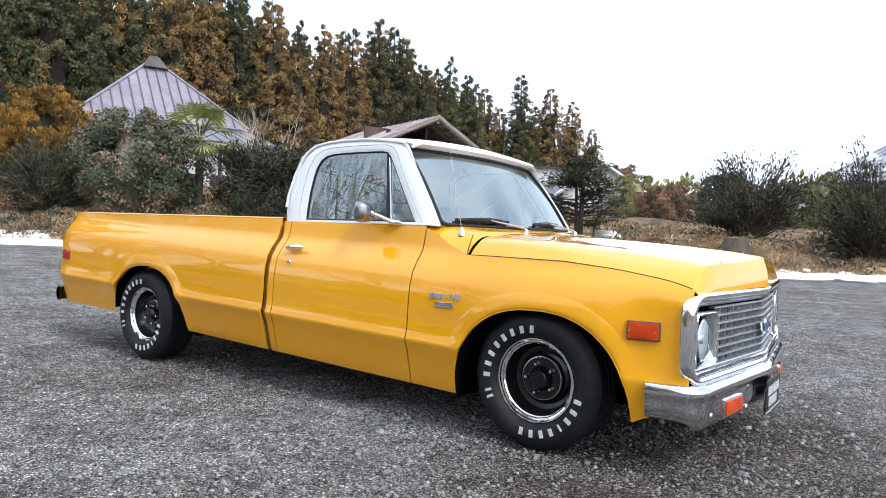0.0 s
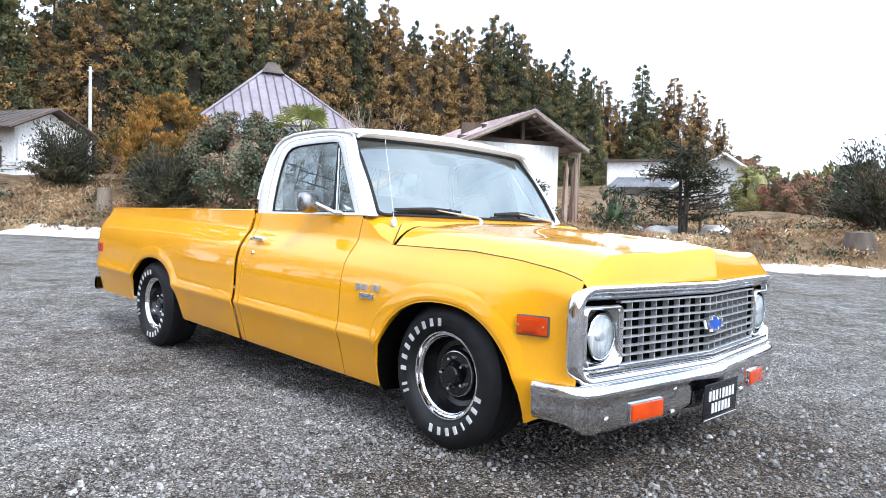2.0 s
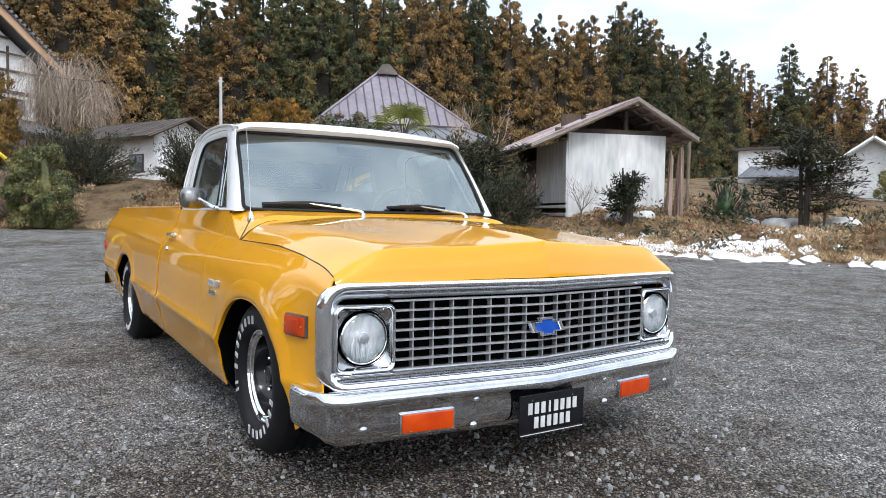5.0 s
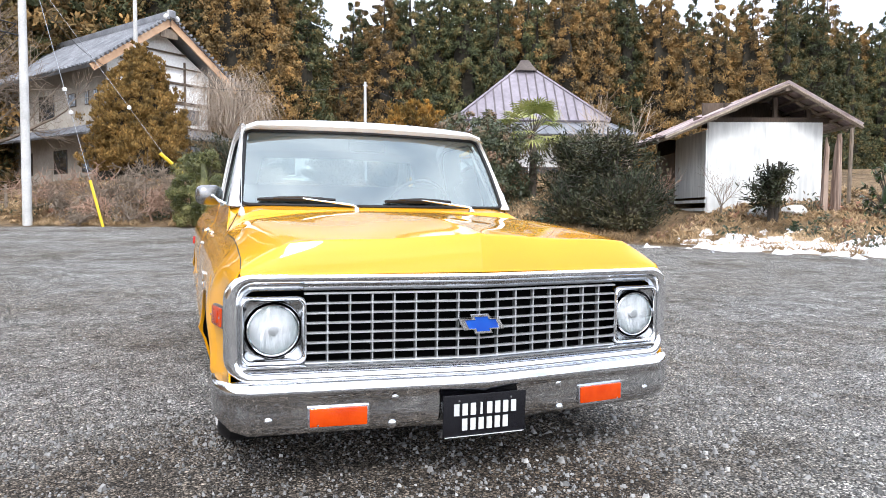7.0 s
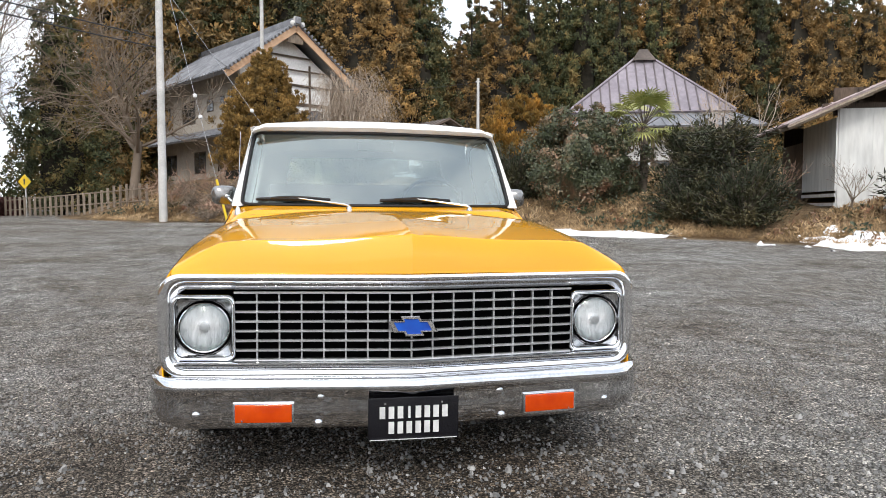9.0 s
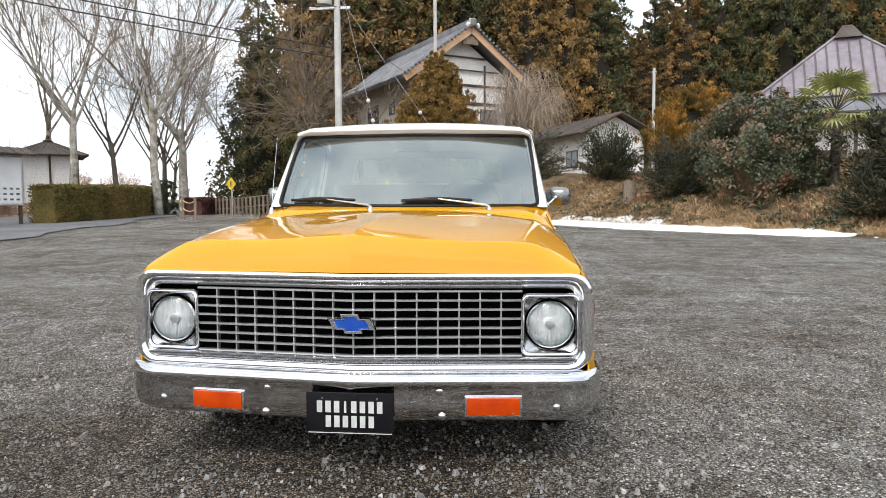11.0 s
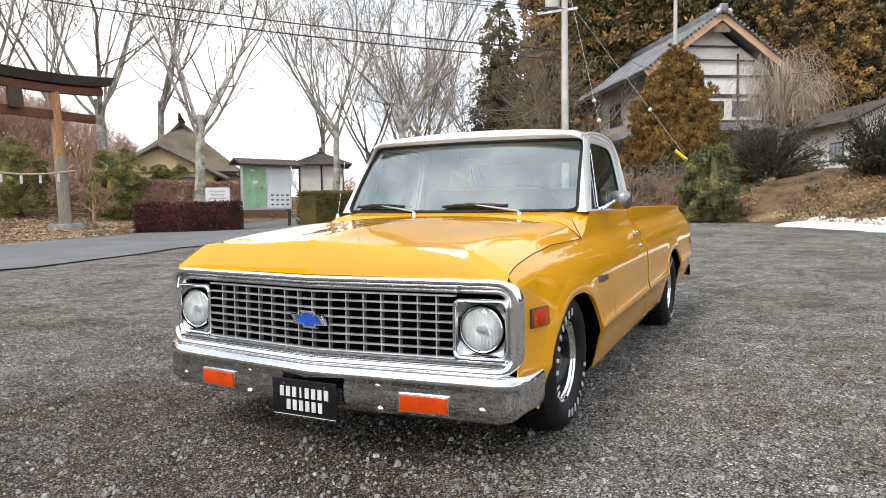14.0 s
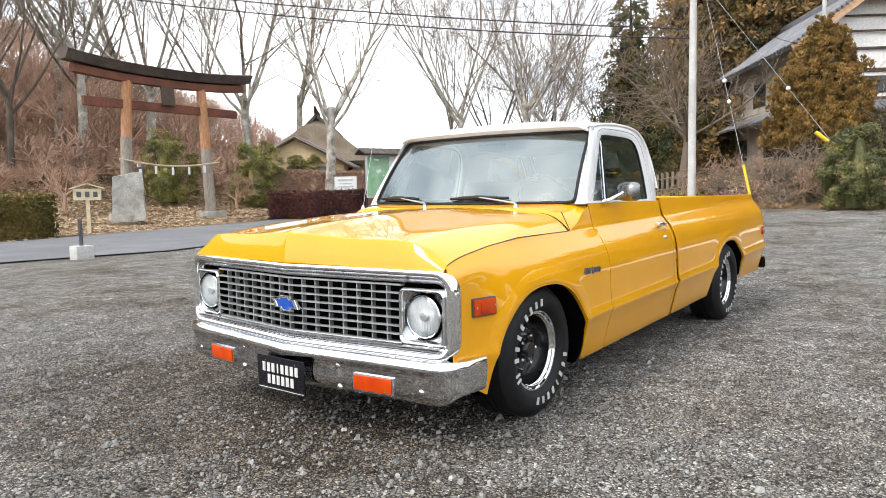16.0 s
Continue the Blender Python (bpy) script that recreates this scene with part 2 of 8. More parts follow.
def lathe(prof, n=48, centre=(0, 0, 0), sgn=1, axis="y"):
    return clean(add_lathe(bmesh.new(), prof, n, centre, sgn, axis))


def lerp(xs, ys):
    return lambda v: float(np.interp(v, xs, ys))


def ease(v):
    v = min(1.0, max(0.0, v))
    return v * v * (3 - 2 * v)

# ---- the pickup truck: x forward from the front axle, y to its left, z up ----
truck = tagged(new("pickup_truck"), "lowered yellow vintage pickup truck with white cab roof on gravel", "pickup truck")

FWX, RWX, AXZ = 0.040, -3.19, 0.311
crease_z = lambda x: 0.415 - 0.032 * x
_rel = lerp([-0.30, -0.27, -0.24, -0.15, -0.06, -0.016, 0.0, 0.02, 0.08, 0.20, 0.28, 0.34, 0.39, 0.43, 0.455, 0.50, 0.56, 0.62],
            [0.87, 0.893, 0.915, 0.938, 0.960, 0.979, 0.984, 0.974, 0.967, 0.963, 0.953, 0.935, 0.905, 0.872, 0.854, 0.842, 0.828, 0.813])
seam_z = lerp([-0.40, 0.15, 0.42, 0.62, 0.72, 0.77], [0.882, 0.876, 0.852, 0.823, 0.799, 0.779])


def arch(x, z, cx, cz, rx, rz):
    """Distance outside a wheel opening, in its own round measure, in metres."""
    p = 2.35
    return (((abs(x - cx) / rx) ** p + (max(0.0, z - cz) / rz) ** p) ** (1 / p) - 1.0) * 0.5 * (rx + rz)


F_ARCH = (0.065, 0.16, 0.455, 0.485)
R_ARCH = (-3.10, 0.17, 0.475, 0.505)


def side_y(x, z):
    y = _rel(z - crease_z(x))
    if x > 0.28:
        y -= 0.030 * ((x - 0.28) / 0.46) ** 2
        w = ease((x - 0.36) / 0.35)
        y = y * (1 - w) + min(y, 0.908) * w
    if x < -4.26:
        y -= 0.05 * ((-4.26 - x) / 0.16) ** 2
    for a in (F_ARCH, R_ARCH):
        d = arch(x, z, *a)
        if d < 0.13:
            y += 0.005 * ease(1 - max(0.0, d) / 0.13) * ease((z - 0.18) / 0.14)
    return y


def arch_z(x, a):
    cx, cz, rx, rz = a
    u = abs(x - cx) / rx
    return cz + rz * (1 - u ** 2.35) ** (1 / 2.35) if u < 1 else -9.0


def skin(x0, x1, top, bottom, sgn, n, a=None, lean=None):
    """A body panel between two stations, cut by the wheel opening a; lean shifts its ends with height."""
    xs = list(np.linspace(x0, x1, n))
    if a:
        cx, cz, rx, rz = a
        xs += [cx + rx * math.cos(t) for t in np.linspace(0, math.pi, 49)]
        xs += [cx + rx * 1.004, cx - rx * 1.004]
    xs = sorted(x for x in set(round(v, 4) for v in xs) if min(x0, x1) <= x <= max(x0, x1))
    rels = [-0.30, -0.27, -0.24, -0.20, -0.15, -0.10, -0.06, -0.03, -0.016, -0.004, 0.008, 0.02, 0.05, 0.08, 0.12, 0.16, 0.20, 0.24, 0.28, 0.31, 0.34,
            0.365, 0.39, 0.41, 0.43, 0.445, 0.46, 0.48, 0.50, 0.53, 0.56, 0.59, 0.62]
    rows = []
    for x in xs:
        zb, zt = bottom(x), top(x)
        if a:
            zb = max(zb, arch_z(x, a))
        col = []
        for r in rels:
            z = min(zt, max(zb, crease_z(x) + r))
            xx = x + (lean(z) if lean else 0.0)
            col.append((xx, sgn * side_y(x, z), z))
        rows.append(col)
    bm = bmesh.new()
    add_grid(bm, rows)
    clean(bm)
    bmesh.ops.recalc_face_normals(bm, faces=bm.faces[:])
    f = max(bm.faces, key=lambda q: q.calc_area())
    if f.normal.y * sgn < 0:
        bmesh.ops.reverse_faces(bm, faces=bm.faces[:])
    return bm


rocker = lambda x: 0.188 - 0.030 * (x + 0.5)
for sgn, side in ((-1, "right"), (1, "left")):
    # front fender with the cowl side
    ftop = lambda x: float(np.interp(x, [-0.668, -0.60, -0.50, -0.385], [1.012, 0.985, 0.925, 0.884])) if x < -0.385 else seam_z(x)
    fbot = lambda x: rocker(x) if x < 0.4 else 0.205 + 0.045 * ease((x - 0.5) / 0.12)
    fender = part("front_fender", skin(-0.668, 0.750, ftop, fbot, sgn, 40, F_ARCH), M_PAINT, truck, "glossy yellow fender with a flared wheel arch", solid=0.006)
    # door
    door = part("door", skin(-1.712, -0.676, lambda x: 1.028, rocker, sgn, 24), M_PAINT, truck, "yellow door, closed", solid=0.03)
    part("cab_corner", skin(-1.768, -1.719, lambda x: 1.028, rocker, sgn, 5), M_PAINT, truck, solid=0.03)
    # bed side
    bbot = lambda x: rocker(x) if x > -3.2 else 0.302 + 0.02 * (-3.5 - x)
    part("bed_side", skin(-4.42, -1.812, lambda x: 1.042 + 0.003 * (-1.8 - x), bbot, sgn, 60, R_ARCH), M_PAINT, truck, "long yellow bed side", solid=0.008)
    # rail cap and inner bed wall
    bm = bmesh.new()
    rows = []
    for x in np.linspace(-4.40, -1.81, 14):
        zt = 1.042 + 0.003 * (-1.8 - x)
        yo = side_y(x, zt)
        rows.append([(x, sgn * yo, zt), (x, sgn * (yo - 0.006), zt + 0.006), (x, sgn * (yo - 0.055), zt + 0.005), (x, sgn * (yo - 0.062), zt - 0.004), (x, sgn * (yo - 0.062), zt - 0.05), (x, sgn * (yo - 0.03), zt - 0.06), (x, sgn * (yo - 0.03), 0.58)])
    add_grid(bm, rows)
    part("bed_rail", bm, M_PAINT, truck, solid=0.004)
    # wheel housings, near-black to paint the shade inside the arches
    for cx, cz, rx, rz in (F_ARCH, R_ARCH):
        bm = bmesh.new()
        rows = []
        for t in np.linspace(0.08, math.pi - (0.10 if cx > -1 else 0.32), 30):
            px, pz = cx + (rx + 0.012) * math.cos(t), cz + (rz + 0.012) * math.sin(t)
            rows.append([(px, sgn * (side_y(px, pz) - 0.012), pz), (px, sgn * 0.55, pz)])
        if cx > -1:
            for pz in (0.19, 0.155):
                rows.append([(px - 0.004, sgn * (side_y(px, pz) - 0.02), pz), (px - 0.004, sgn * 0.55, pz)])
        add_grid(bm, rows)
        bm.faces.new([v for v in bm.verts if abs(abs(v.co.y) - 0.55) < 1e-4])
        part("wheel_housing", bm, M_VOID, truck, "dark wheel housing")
    # rolled lips round the wheel openings
    for a in (F_ARCH, R_ARCH):
        cx, cz, rx, rz = a
        edge_low = (lambda x: fbot(x) + (0.035 if x < 0 else 0.012)) if cx > -1 else (lambda x: bbot(x) + 0.012)
        bm = bmesh.new()
        rows = []
        for t in np.linspace(0.03, math.pi - 0.03, 61):
            c, s_ = math.cos(t), math.sin(t)
            if cz + rz * abs(s_) ** (2 / 2.35) < edge_low(cx + rx * math.copysign(abs(c) ** (2 / 2.35), c)):
                continue
            e = 2 / 2.35
            ex, ez = math.copysign(abs(c) ** e, c), abs(s_) ** e
            nx, nz = ex / rx, ez / rz
            ln = math.hypot(nx, nz)
            nx, nz = nx / ln, nz / ln
            row = []
            for d, b in ((0.006, -0.040), (0.000, -0.022), (0.001, -0.007), (0.006, 0.001), (0.015, 0.004), (0.028, 0.0045), (0.046, 0.0035), (0.064, 0.002), (0.082, 0.0006), (0.096, -0.002)):
                f = ease((cz + rz * ez - edge_low(cx + rx * ex)) / 0.28)
                d, b = d * f, b * f - 0.003 * (1 - f)
                x, z = cx + rx * ex + nx * d, cz + rz * ez + nz * d
                row.append((x, sgn * (side_y(x, z) + b), z))
            rows.append(row)
        add_grid(bm, rows)
        part("arch_lip", bm, M_PAINT, fender if cx > -1 else truck, smooth=75)
    # side marker lamps
    for mx, mz, w, h, mat, lab in ((0.562, 0.605, 0.140, 0.080, M_ORANGE, "amber side marker lamp"), (-4.235, 0.707, 0.10, 0.075, M_RED, "red side marker lamp")):
        yb = side_y(mx, mz)
        slope = (side_y(mx + 0.05, mz) - side_y(mx - 0.05, mz)) / 0.1
        tilt = (side_y(mx, mz + 0.04) - side_y(mx, mz - 0.04)) / 0.08
        rot = Matrix.Rotation(math.atan(slope) * sgn, 4, "Z") @ Matrix.Rotation(-math.atan(tilt) * sgn, 4, "X")
        lamp = part("side_marker", box(mx, sgn * (yb + 0.002), mz, w, 0.022, h, rot, 0.006), M_DASH if mat is M_ORANGE else mat, truck, lab)
        if mat is M_ORANGE:
            part("lens", box(mx, sgn * (yb + 0.008), mz, w - 0.010, 0.022, h - 0.010, rot, 0.006), mat, lamp)
            part("lens_centre", box(mx, sgn * (yb + 0.012), mz, w * 0.45, 0.024, h - 0.03, rot, 0.006), mat, lamp)
            for k in (-1, 1):
                part("screw", box(mx + k * (w * 0.5 - 0.018), sgn * (yb + 0.019 + k * slope * 0.06), mz, 0.008, 0.008, 0.008, rot, 0.002), M_CHROME, lamp)
    # fender script and badge as plain bars
    for i in range(5):
        bx = -0.525 + 0.019 * i
        xx = bx if sgn < 0 else -0.84 - bx - 0.0
        xx = bx if sgn < 0 else -0.525 - 0.0 + (0.015 + 0.019 * (4 - i)) - 0.015
        part("emblem_letter", box(xx, sgn * (side_y(xx, 0.668) + 0.004), 0.668 + 0.004 * (i % 2), 0.014, 0.010, 0.028 + 0.008 * (i == 0), Matrix.Rotation(0.18 * (-sgn), 4, "Y"), 0.002), M_ALLOY if sgn < 0 else M_DASH, fender)
    for i, (dx, w) in enumerate(((0.112, 0.006), (0.135, 0.010), (0.162, 0.024))):
        xx = -0.525 + dx
        part("emblem_letter", box(xx, sgn * (side_y(xx, 0.671) + 0.004), 0.671, w, 0.010, 0.034, Matrix.Rotation(0.3 * (-sgn), 4, "Y"), 0.002), M_ALLOY if sgn < 0 else M_DASH, fender)
    if sgn < 0:
        part("emblem_bar", box(-0.44, sgn * (side_y(-0.44, 0.628) + 0.003), 0.628, 0.115, 0.010, 0.026, None, 0.003), M_CHROME, fender)
        for i in range(6):
            xx = -0.485 + 0.018 * i
            part("emblem_letter", box(xx, sgn * (side_y(xx, 0.628) + 0.009), 0.628, 0.010, 0.004, 0.014), M_GREYTRIM, fender)
    # door handle and lock
    hx, hz = -1.575, 0.872
    hy = side_y(hx, hz)
    handle = part("door_handle", box(hx, sgn * (hy + 0.012), hz, 0.055, 0.022, 0.034, None, 0.010), M_CHROME, door, "chrome door handle")
    part("grip", tube([(hx - 0.075, sgn * (hy + 0.036), hz - 0.006), (hx - 0.03, sgn * (hy + 0.042), hz), (hx + 0.03, sgn * (hy + 0.042), hz + 0.002), (hx + 0.075, sgn * (hy + 0.034), hz)], [0.008, 0.013, 0.013, 0.009], 10), M_CHROME, handle)
    part("push_button", lathe([(0.0, 0.05), (0.010, 0.05), (0.012, 0.044), (0.012, 0.0)], 14, (hx - 0.058, sgn * hy, hz - 0.004), sgn), M_CHROME, handle)
    part("lock", lathe([(0.0, 0.012), (0.009, 0.012), (0.013, 0.006), (0.014, 0.0)], 14, (-1.60, sgn * side_y(-1.60, 0.785), 0.785), sgn), M_CHROME, door)
    # mirror on the door
    bm = bmesh.new()
    add_grid(bm, [[(dx, ry * math.copysign(abs(math.cos(a)) ** 0.6, math.cos(a)), rz * math.copysign(abs(math.sin(a)) ** 0.6, math.sin(a))) for a in np.linspace(0, 2 * math.pi, 33)[:-1]]
                  for dx, ry, rz in ((-0.030, 0.050, 0.038), (-0.031, 0.056, 0.043), (-0.026, 0.060, 0.046), (-0.012, 0.060, 0.046), (0.008, 0.056, 0.043), (0.022, 0.044, 0.034), (0.029, 0.024, 0.019), (0.031, 0.004, 0.003))], close=True)
    mir = part("door_mirror", bm, M_MIRROR, door, "rounded chrome door mirror on an arm", smooth=60)
    mir.matrix_basis = pose(-1.035, sgn * 0.910, 1.090, 0, 0, -14 * sgn) @ Matrix.Diagonal((1.15, 1.28, 1.28, 1))
    bm = bmesh.new()
    bm.faces.new([bm.verts.new((-0.0285, 0.051 * math.copysign(abs(math.cos(a)) ** 0.6, math.cos(a)), 0.039 * math.copysign(abs(math.sin(a)) ** 0.6, math.sin(a)))) for a in np.linspace(0, 2 * math.pi, 33)[:-1]])
    part("mirror_glass", bm, M_CHROME, mir, smooth=0)
    part("mirror_ball", lathe([(0.0, 0.016), (0.010, 0.012), (0.015, 0.0), (0.010, -0.012), (0.0, -0.016)], 14, (-1.000, sgn * 0.893, 1.082), 1, "x"), M_CHROME, door)
    part("mirror_arm", tube([(-0.885, sgn * 0.838, 1.034), (-0.91, sgn * 0.848, 1.042), (-0.96, sgn * 0.875, 1.066), (-1.002, sgn * 0.893, 1.082)], [0.016, 0.012, 0.010, 0.010], 10), M_CHROME, door, "chrome arm")
    part("mirror_foot", tube([(-0.925, sgn * 0.831, 1.032), (-0.90, sgn * 0.834, 1.034), (-0.86, sgn * 0.836, 1.034), (-0.835, sgn * 0.834, 1.032)], [0.006, 0.016, 0.016, 0.006], 10), M_CHROME, door)
    # dark joints between door, cab and bed; the bed gap's shade is in its colour
    for jx, jw, jd in ((-0.672, 0.016, 0.007), (-1.7155, 0.016, 0.007), (-1.790, 0.052, 0.022)):
        bm = bmesh.new()
        zs = np.linspace(rocker(jx) + 0.004, 1.022, 40)
        add_grid(bm, [[(xx, sgn * (side_y(jx, z) - jd), z) for z in zs] for xx in (jx - jw / 2, jx + jw / 2)])
        part("joint", bm, M_UNDER if jw < 0.02 else M_GAPSHADE, truck, "dark joint between body panels", solid=0.003)

# ---- hood ----
zt_c = lerp([-0.36, 0.0, 0.4, 0.70, 0.83], [1.006, 0.990, 0.962, 0.935, 0.916])
zt_e = lerp([-0.36, 0.0, 0.4, 0.60, 0.73], [0.975, 0.958, 0.925, 0.902, 0.884])


def hood_z(x, y):
    ys = side_y(min(x, 0.74), seam_z(x))
    if y <= 0.70:
        u = y / 0.70
        z = zt_c(x) + (zt_e(x) - zt_c(x)) * u ** 2.2
        z -= 0.016 * ease((x + 0.3) / 0.5) * (math.sin(math.pi * min(1, u * 1.0)) ** 2)
        z += 0.006 * max(0.0, 1 - y / 0.03) * ease((x - 0.1) / 0.5)
        return z
    u = min(1.0, (y - 0.70) / (ys - 0.70))
    w = ease((x - 0.05) / 0.5)
    return zt_e(x) + (seam_z(x) - zt_e(x)) * ((1 - w) * (0.25 * u + 0.75 * u ** 2.2) + w * (0.85 * u + 0.15 * u ** 3))


def hood_half(sgn):
    rows = []
    xb = lambda y: 0.832 - 0.125 * y
    xf = lambda y: 0.866 - 0.118 * y
    fr = [0, 0.012, 0.03, 0.08, 0.16, 0.25, 0.34, 0.43, 0.52, 0.60, 0.66, 0.70, 0.73, 0.76, 0.785, 0.805, 0.82, 1.0]
    for s in [0, 0.01, 0.1, 0.2, 0.3, 0.4, 0.5, 0.6, 0.7, 0.8, 0.88, 0.94, 0.975, 1.0]:
        row = []
        for f in fr:
            y = f if f < 0.9 else None
            x = -0.375 + s * (xb(y if y is not None else 0.86) + 0.375)
            ys = side_y(min(x, 0.74), seam_z(x))
            y = min(y, ys) if y is not None else ys
            z = hood_z(x, y) - (0.01 if s == 0 else 0)
            row.append((x, sgn * y, z))
        rows.append(row)
    last = rows[-1]
    for s, bul in ((0.04, 0.0035), (0.3, 0.008), (0.6, 0.008), (0.85, 0.004), (1.0, 0.0)):
        row = []
        for (x, y, z) in last:
            a = abs(y)
            zb = 0.775 - 0.012 * (a / 0.86) ** 3
            grow = 1.0 + 0.045 * s * ease((a - 0.5) / 0.3)
            yy = min(a * grow, 0.868)
            row.append((x + (xf(yy) - x) * s + bul, sgn * yy, z + (min(zb, z - 0.001) - z) * s))
        rows.append(row)
    return rows


bm = bmesh.new()
add_grid(bm, hood_half(-1))
clean(bm)
add_grid(bm, hood_half(1))
hood = part("hood", bm, M_PAINT, truck, "yellow hood with a centre crease and a broad front lip", smooth=20)

for sgn in (-1, 1):
    xs = list(np.linspace(-0.39, 0.74, 24))
    part("hood_gap", tube([(-0.39, sgn * 0.80, 0.985), (-0.392, sgn * 0.822, 0.94)] + [(x, sgn * (side_y(x, seam_z(x)) - 0.0005), seam_z(x)) for x in xs], 0.0024, 6), M_UNDER, hood)

# cowl between hood and windscreen
ws_x = lambda y: -0.475 - 0.155 * (abs(y) / 0.77) ** 2
bm = bmesh.new()
cowl_side = lerp([-0.668, -0.60, -0.50, -0.385], [1.012, 0.985, 0.925, 0.884])
rows = []
for u in (0.0, 0.08, 0.25, 0.45, 0.65, 0.85, 1.0, 1.12):
    row = []
    for v in np.linspace(-1, 1, 41):
        a = abs(v)
        x_e = -0.385 + u * (-0.655 + 0.385)
        y_e = side_y(x_e, cowl_side(x_e)) - 0.001
        y = v * y_e
        x = -0.385 + u * (ws_x(y) - 0.02 + 0.385)
        zc = 0.978 if u == 0 else 1.000 + 0.032 * min(1.0, u)
        q = max(0.0, (a - 0.80) / 0.20)
        z = zc - (zc - cowl_side(x_e)) * (0.2 * q + 0.8 * q ** 2.3)
        row.append((x, y, z))
    rows.append(row)
add_grid(bm, rows)
part("cowl", bm, M_PAINT, truck)

# ---- cab upper half, white ----
def cab_y(z):
    return 0.822 - 0.20 * (z - 1.03) - 0.05 * max(0.0, z - 1.42)


OUTER = [(-1.775, 1.022), (-1.795, 1.10), (-1.79, 1.20), (-1.765, 1.32), (-1.735, 1.40), (-1.695, 1.46), (-1.63, 1.502), (-1.52, 1.521), (-1.40, 1.527), (-1.25, 1.527),
         (-1.10, 1.518), (-0.98, 1.503), (-0.905, 1.487), (-0.868, 1.44), (-0.80, 1.33), (-0.72, 1.20), (-0.645, 1.08), (-0.612, 1.022), (-0.75, 1.022), (-1.0, 1.022), (-1.3, 1.022), (-1.6, 1.022)]
INNER = [(-1.605, 1.040), (-1.612, 1.10), (-1.614, 1.20), (-1.606, 1.30), (-1.592, 1.365), (-1.565, 1.410), (-1.525, 1.434), (-1.47, 1.444), (-1.38, 1.448), (-1.25, 1.449),
         (-1.15, 1.448), (-1.075, 1.446), (-1.035, 1.438), (-1.005, 1.41), (-0.945, 1.32), (-0.865, 1.20), (-0.788, 1.085), (-0.755, 1.040), (-0.83, 1.040), (-1.0, 1.040), (-1.3, 1.040), (-1.5, 1.040)]
for sgn in (-1, 1):
    bm = bmesh.new()
    mid = [((a[0] + 3 * b[0]) / 4, (a[1] + 3 * b[1]) / 4) for a, b in zip(OUTER, INNER)]
    rows = [[(x, sgn * (cab_y(z) - 0.006), z) for x, z in OUTER], [((3 * a[0] + b[0]) / 4, sgn * (cab_y((3 * a[1] + b[1]) / 4) + 0.004), (3 * a[1] + b[1]) / 4) for a, b in zip(OUTER, INNER)],
            [(x, sgn * (cab_y(z) + 0.004), z) for x, z in mid], [(x, sgn * (cab_y(z) - 0.004), z) for x, z in INNER], [(x, sgn * (cab_y(z) - 0.04), z) for x, z in INNER]]
    add_grid(bm, [r for r in rows], close=True)
    # the door frame's shut line
    cab = part("cab_side", bm, M_WHITE, truck, "white window frame and roof pillars")
    line = [(x + dx, z + dz) for (x, z), (dx, dz) in zip(INNER[0:18], [(-0.055, 0), (-0.057, 0), (-0.057, 0), (-0.055, 0.01), (-0.05, 0.02), (-0.043, 0.03), (-0.03, 0.036), (-0.01, 0.038), (0, 0.038), (0, 0.038), (0, 0.038), (0.02, 0.036), (0.045, 0.025), (0.052, 0.012), (0.052, 0.0), (0.05, 0.0), (0.05, 0), (0.05, 0)])]
    part("shut_line", tube([(x, sgn * (cab_y(z) + 0.0035), z) for x, z in line], 0.0022, 6), M_GREYTRIM, cab)
    # rubber round the window, vent window divider
    part("window_seal", tube([(x, sgn * (cab_y(z) - 0.012), z) for x, z in INNER + INNER[:1]], 0.008, 6), M_RUBBER, cab)
    part("vent_divider", tube([(-0.958, sgn * (cab_y(1.04) - 0.012), 1.036), (-1.035, sgn * (cab_y(1.44) - 0.012), 1.442)], 0.010, 6), M_RUBBER, cab)
    part("vent_frame", tube([(-0.935, sgn * (cab_y(1.05) - 0.010), 1.048), (-1.018, sgn * (cab_y(1.40) - 0.010), 1.405)], 0.005, 6), M_CHROME, cab)
    # window glass
    bm = bmesh.new()
    loop = [bm.verts.new((x, sgn * (cab_y(z) - 0.016), z)) for x, z in INNER]
    bm.faces.new(loop)
    win = part("window_pane", bm, M_GLASS, cab, "clear glass", smooth=0)
    win.visible_shadow = False
    # drip rail
    part("drip_rail", tube([(x, sgn * (cab_y(z) + 0.006), z - 0.004) for x, z in [(-1.79, 1.12)] + OUTER[2:13]], 0.009, 8), M_WHITE, cab)

# roof
bm = bmesh.new()
rows = []
st = [(-0.862, 1.474, 0.004, 0.030), (-0.850, 1.485, 0.010, 0.034), (-0.862, 1.500, 0.016, 0.034), (-0.91, 1.512, 0.026, 0.03), (-1.0, 1.520, 0.034, 0.02), (-1.15, 1.528, 0.040, 0.01), (-1.3, 1.532, 0.042, 0), (-1.45, 1.530, 0.040, 0), (-1.56, 1.522, 0.036, 0), (-1.64, 1.503, 0.030, 0), (-1.70, 1.465, 0.02, -0.01), (-1.74, 1.40, 0.012, -0.015)]
for x, z, crown, bow in st:
    row = []
    for v in np.linspace(-1, 1, 25):
        ye = cab_y(z) - 0.004
        a = abs(v)
        zz = z + crown * (1 - a ** 2.4) - 0.020 * max(0.0, (a - 0.9) / 0.1) ** 2
        row.append((x + bow * (1 - a ** 2), v * ye, zz) if x > -1.2 else (x + bow * (1 - a ** 2), v * ye, zz))
    rows.append(row)
add_grid(bm, rows)
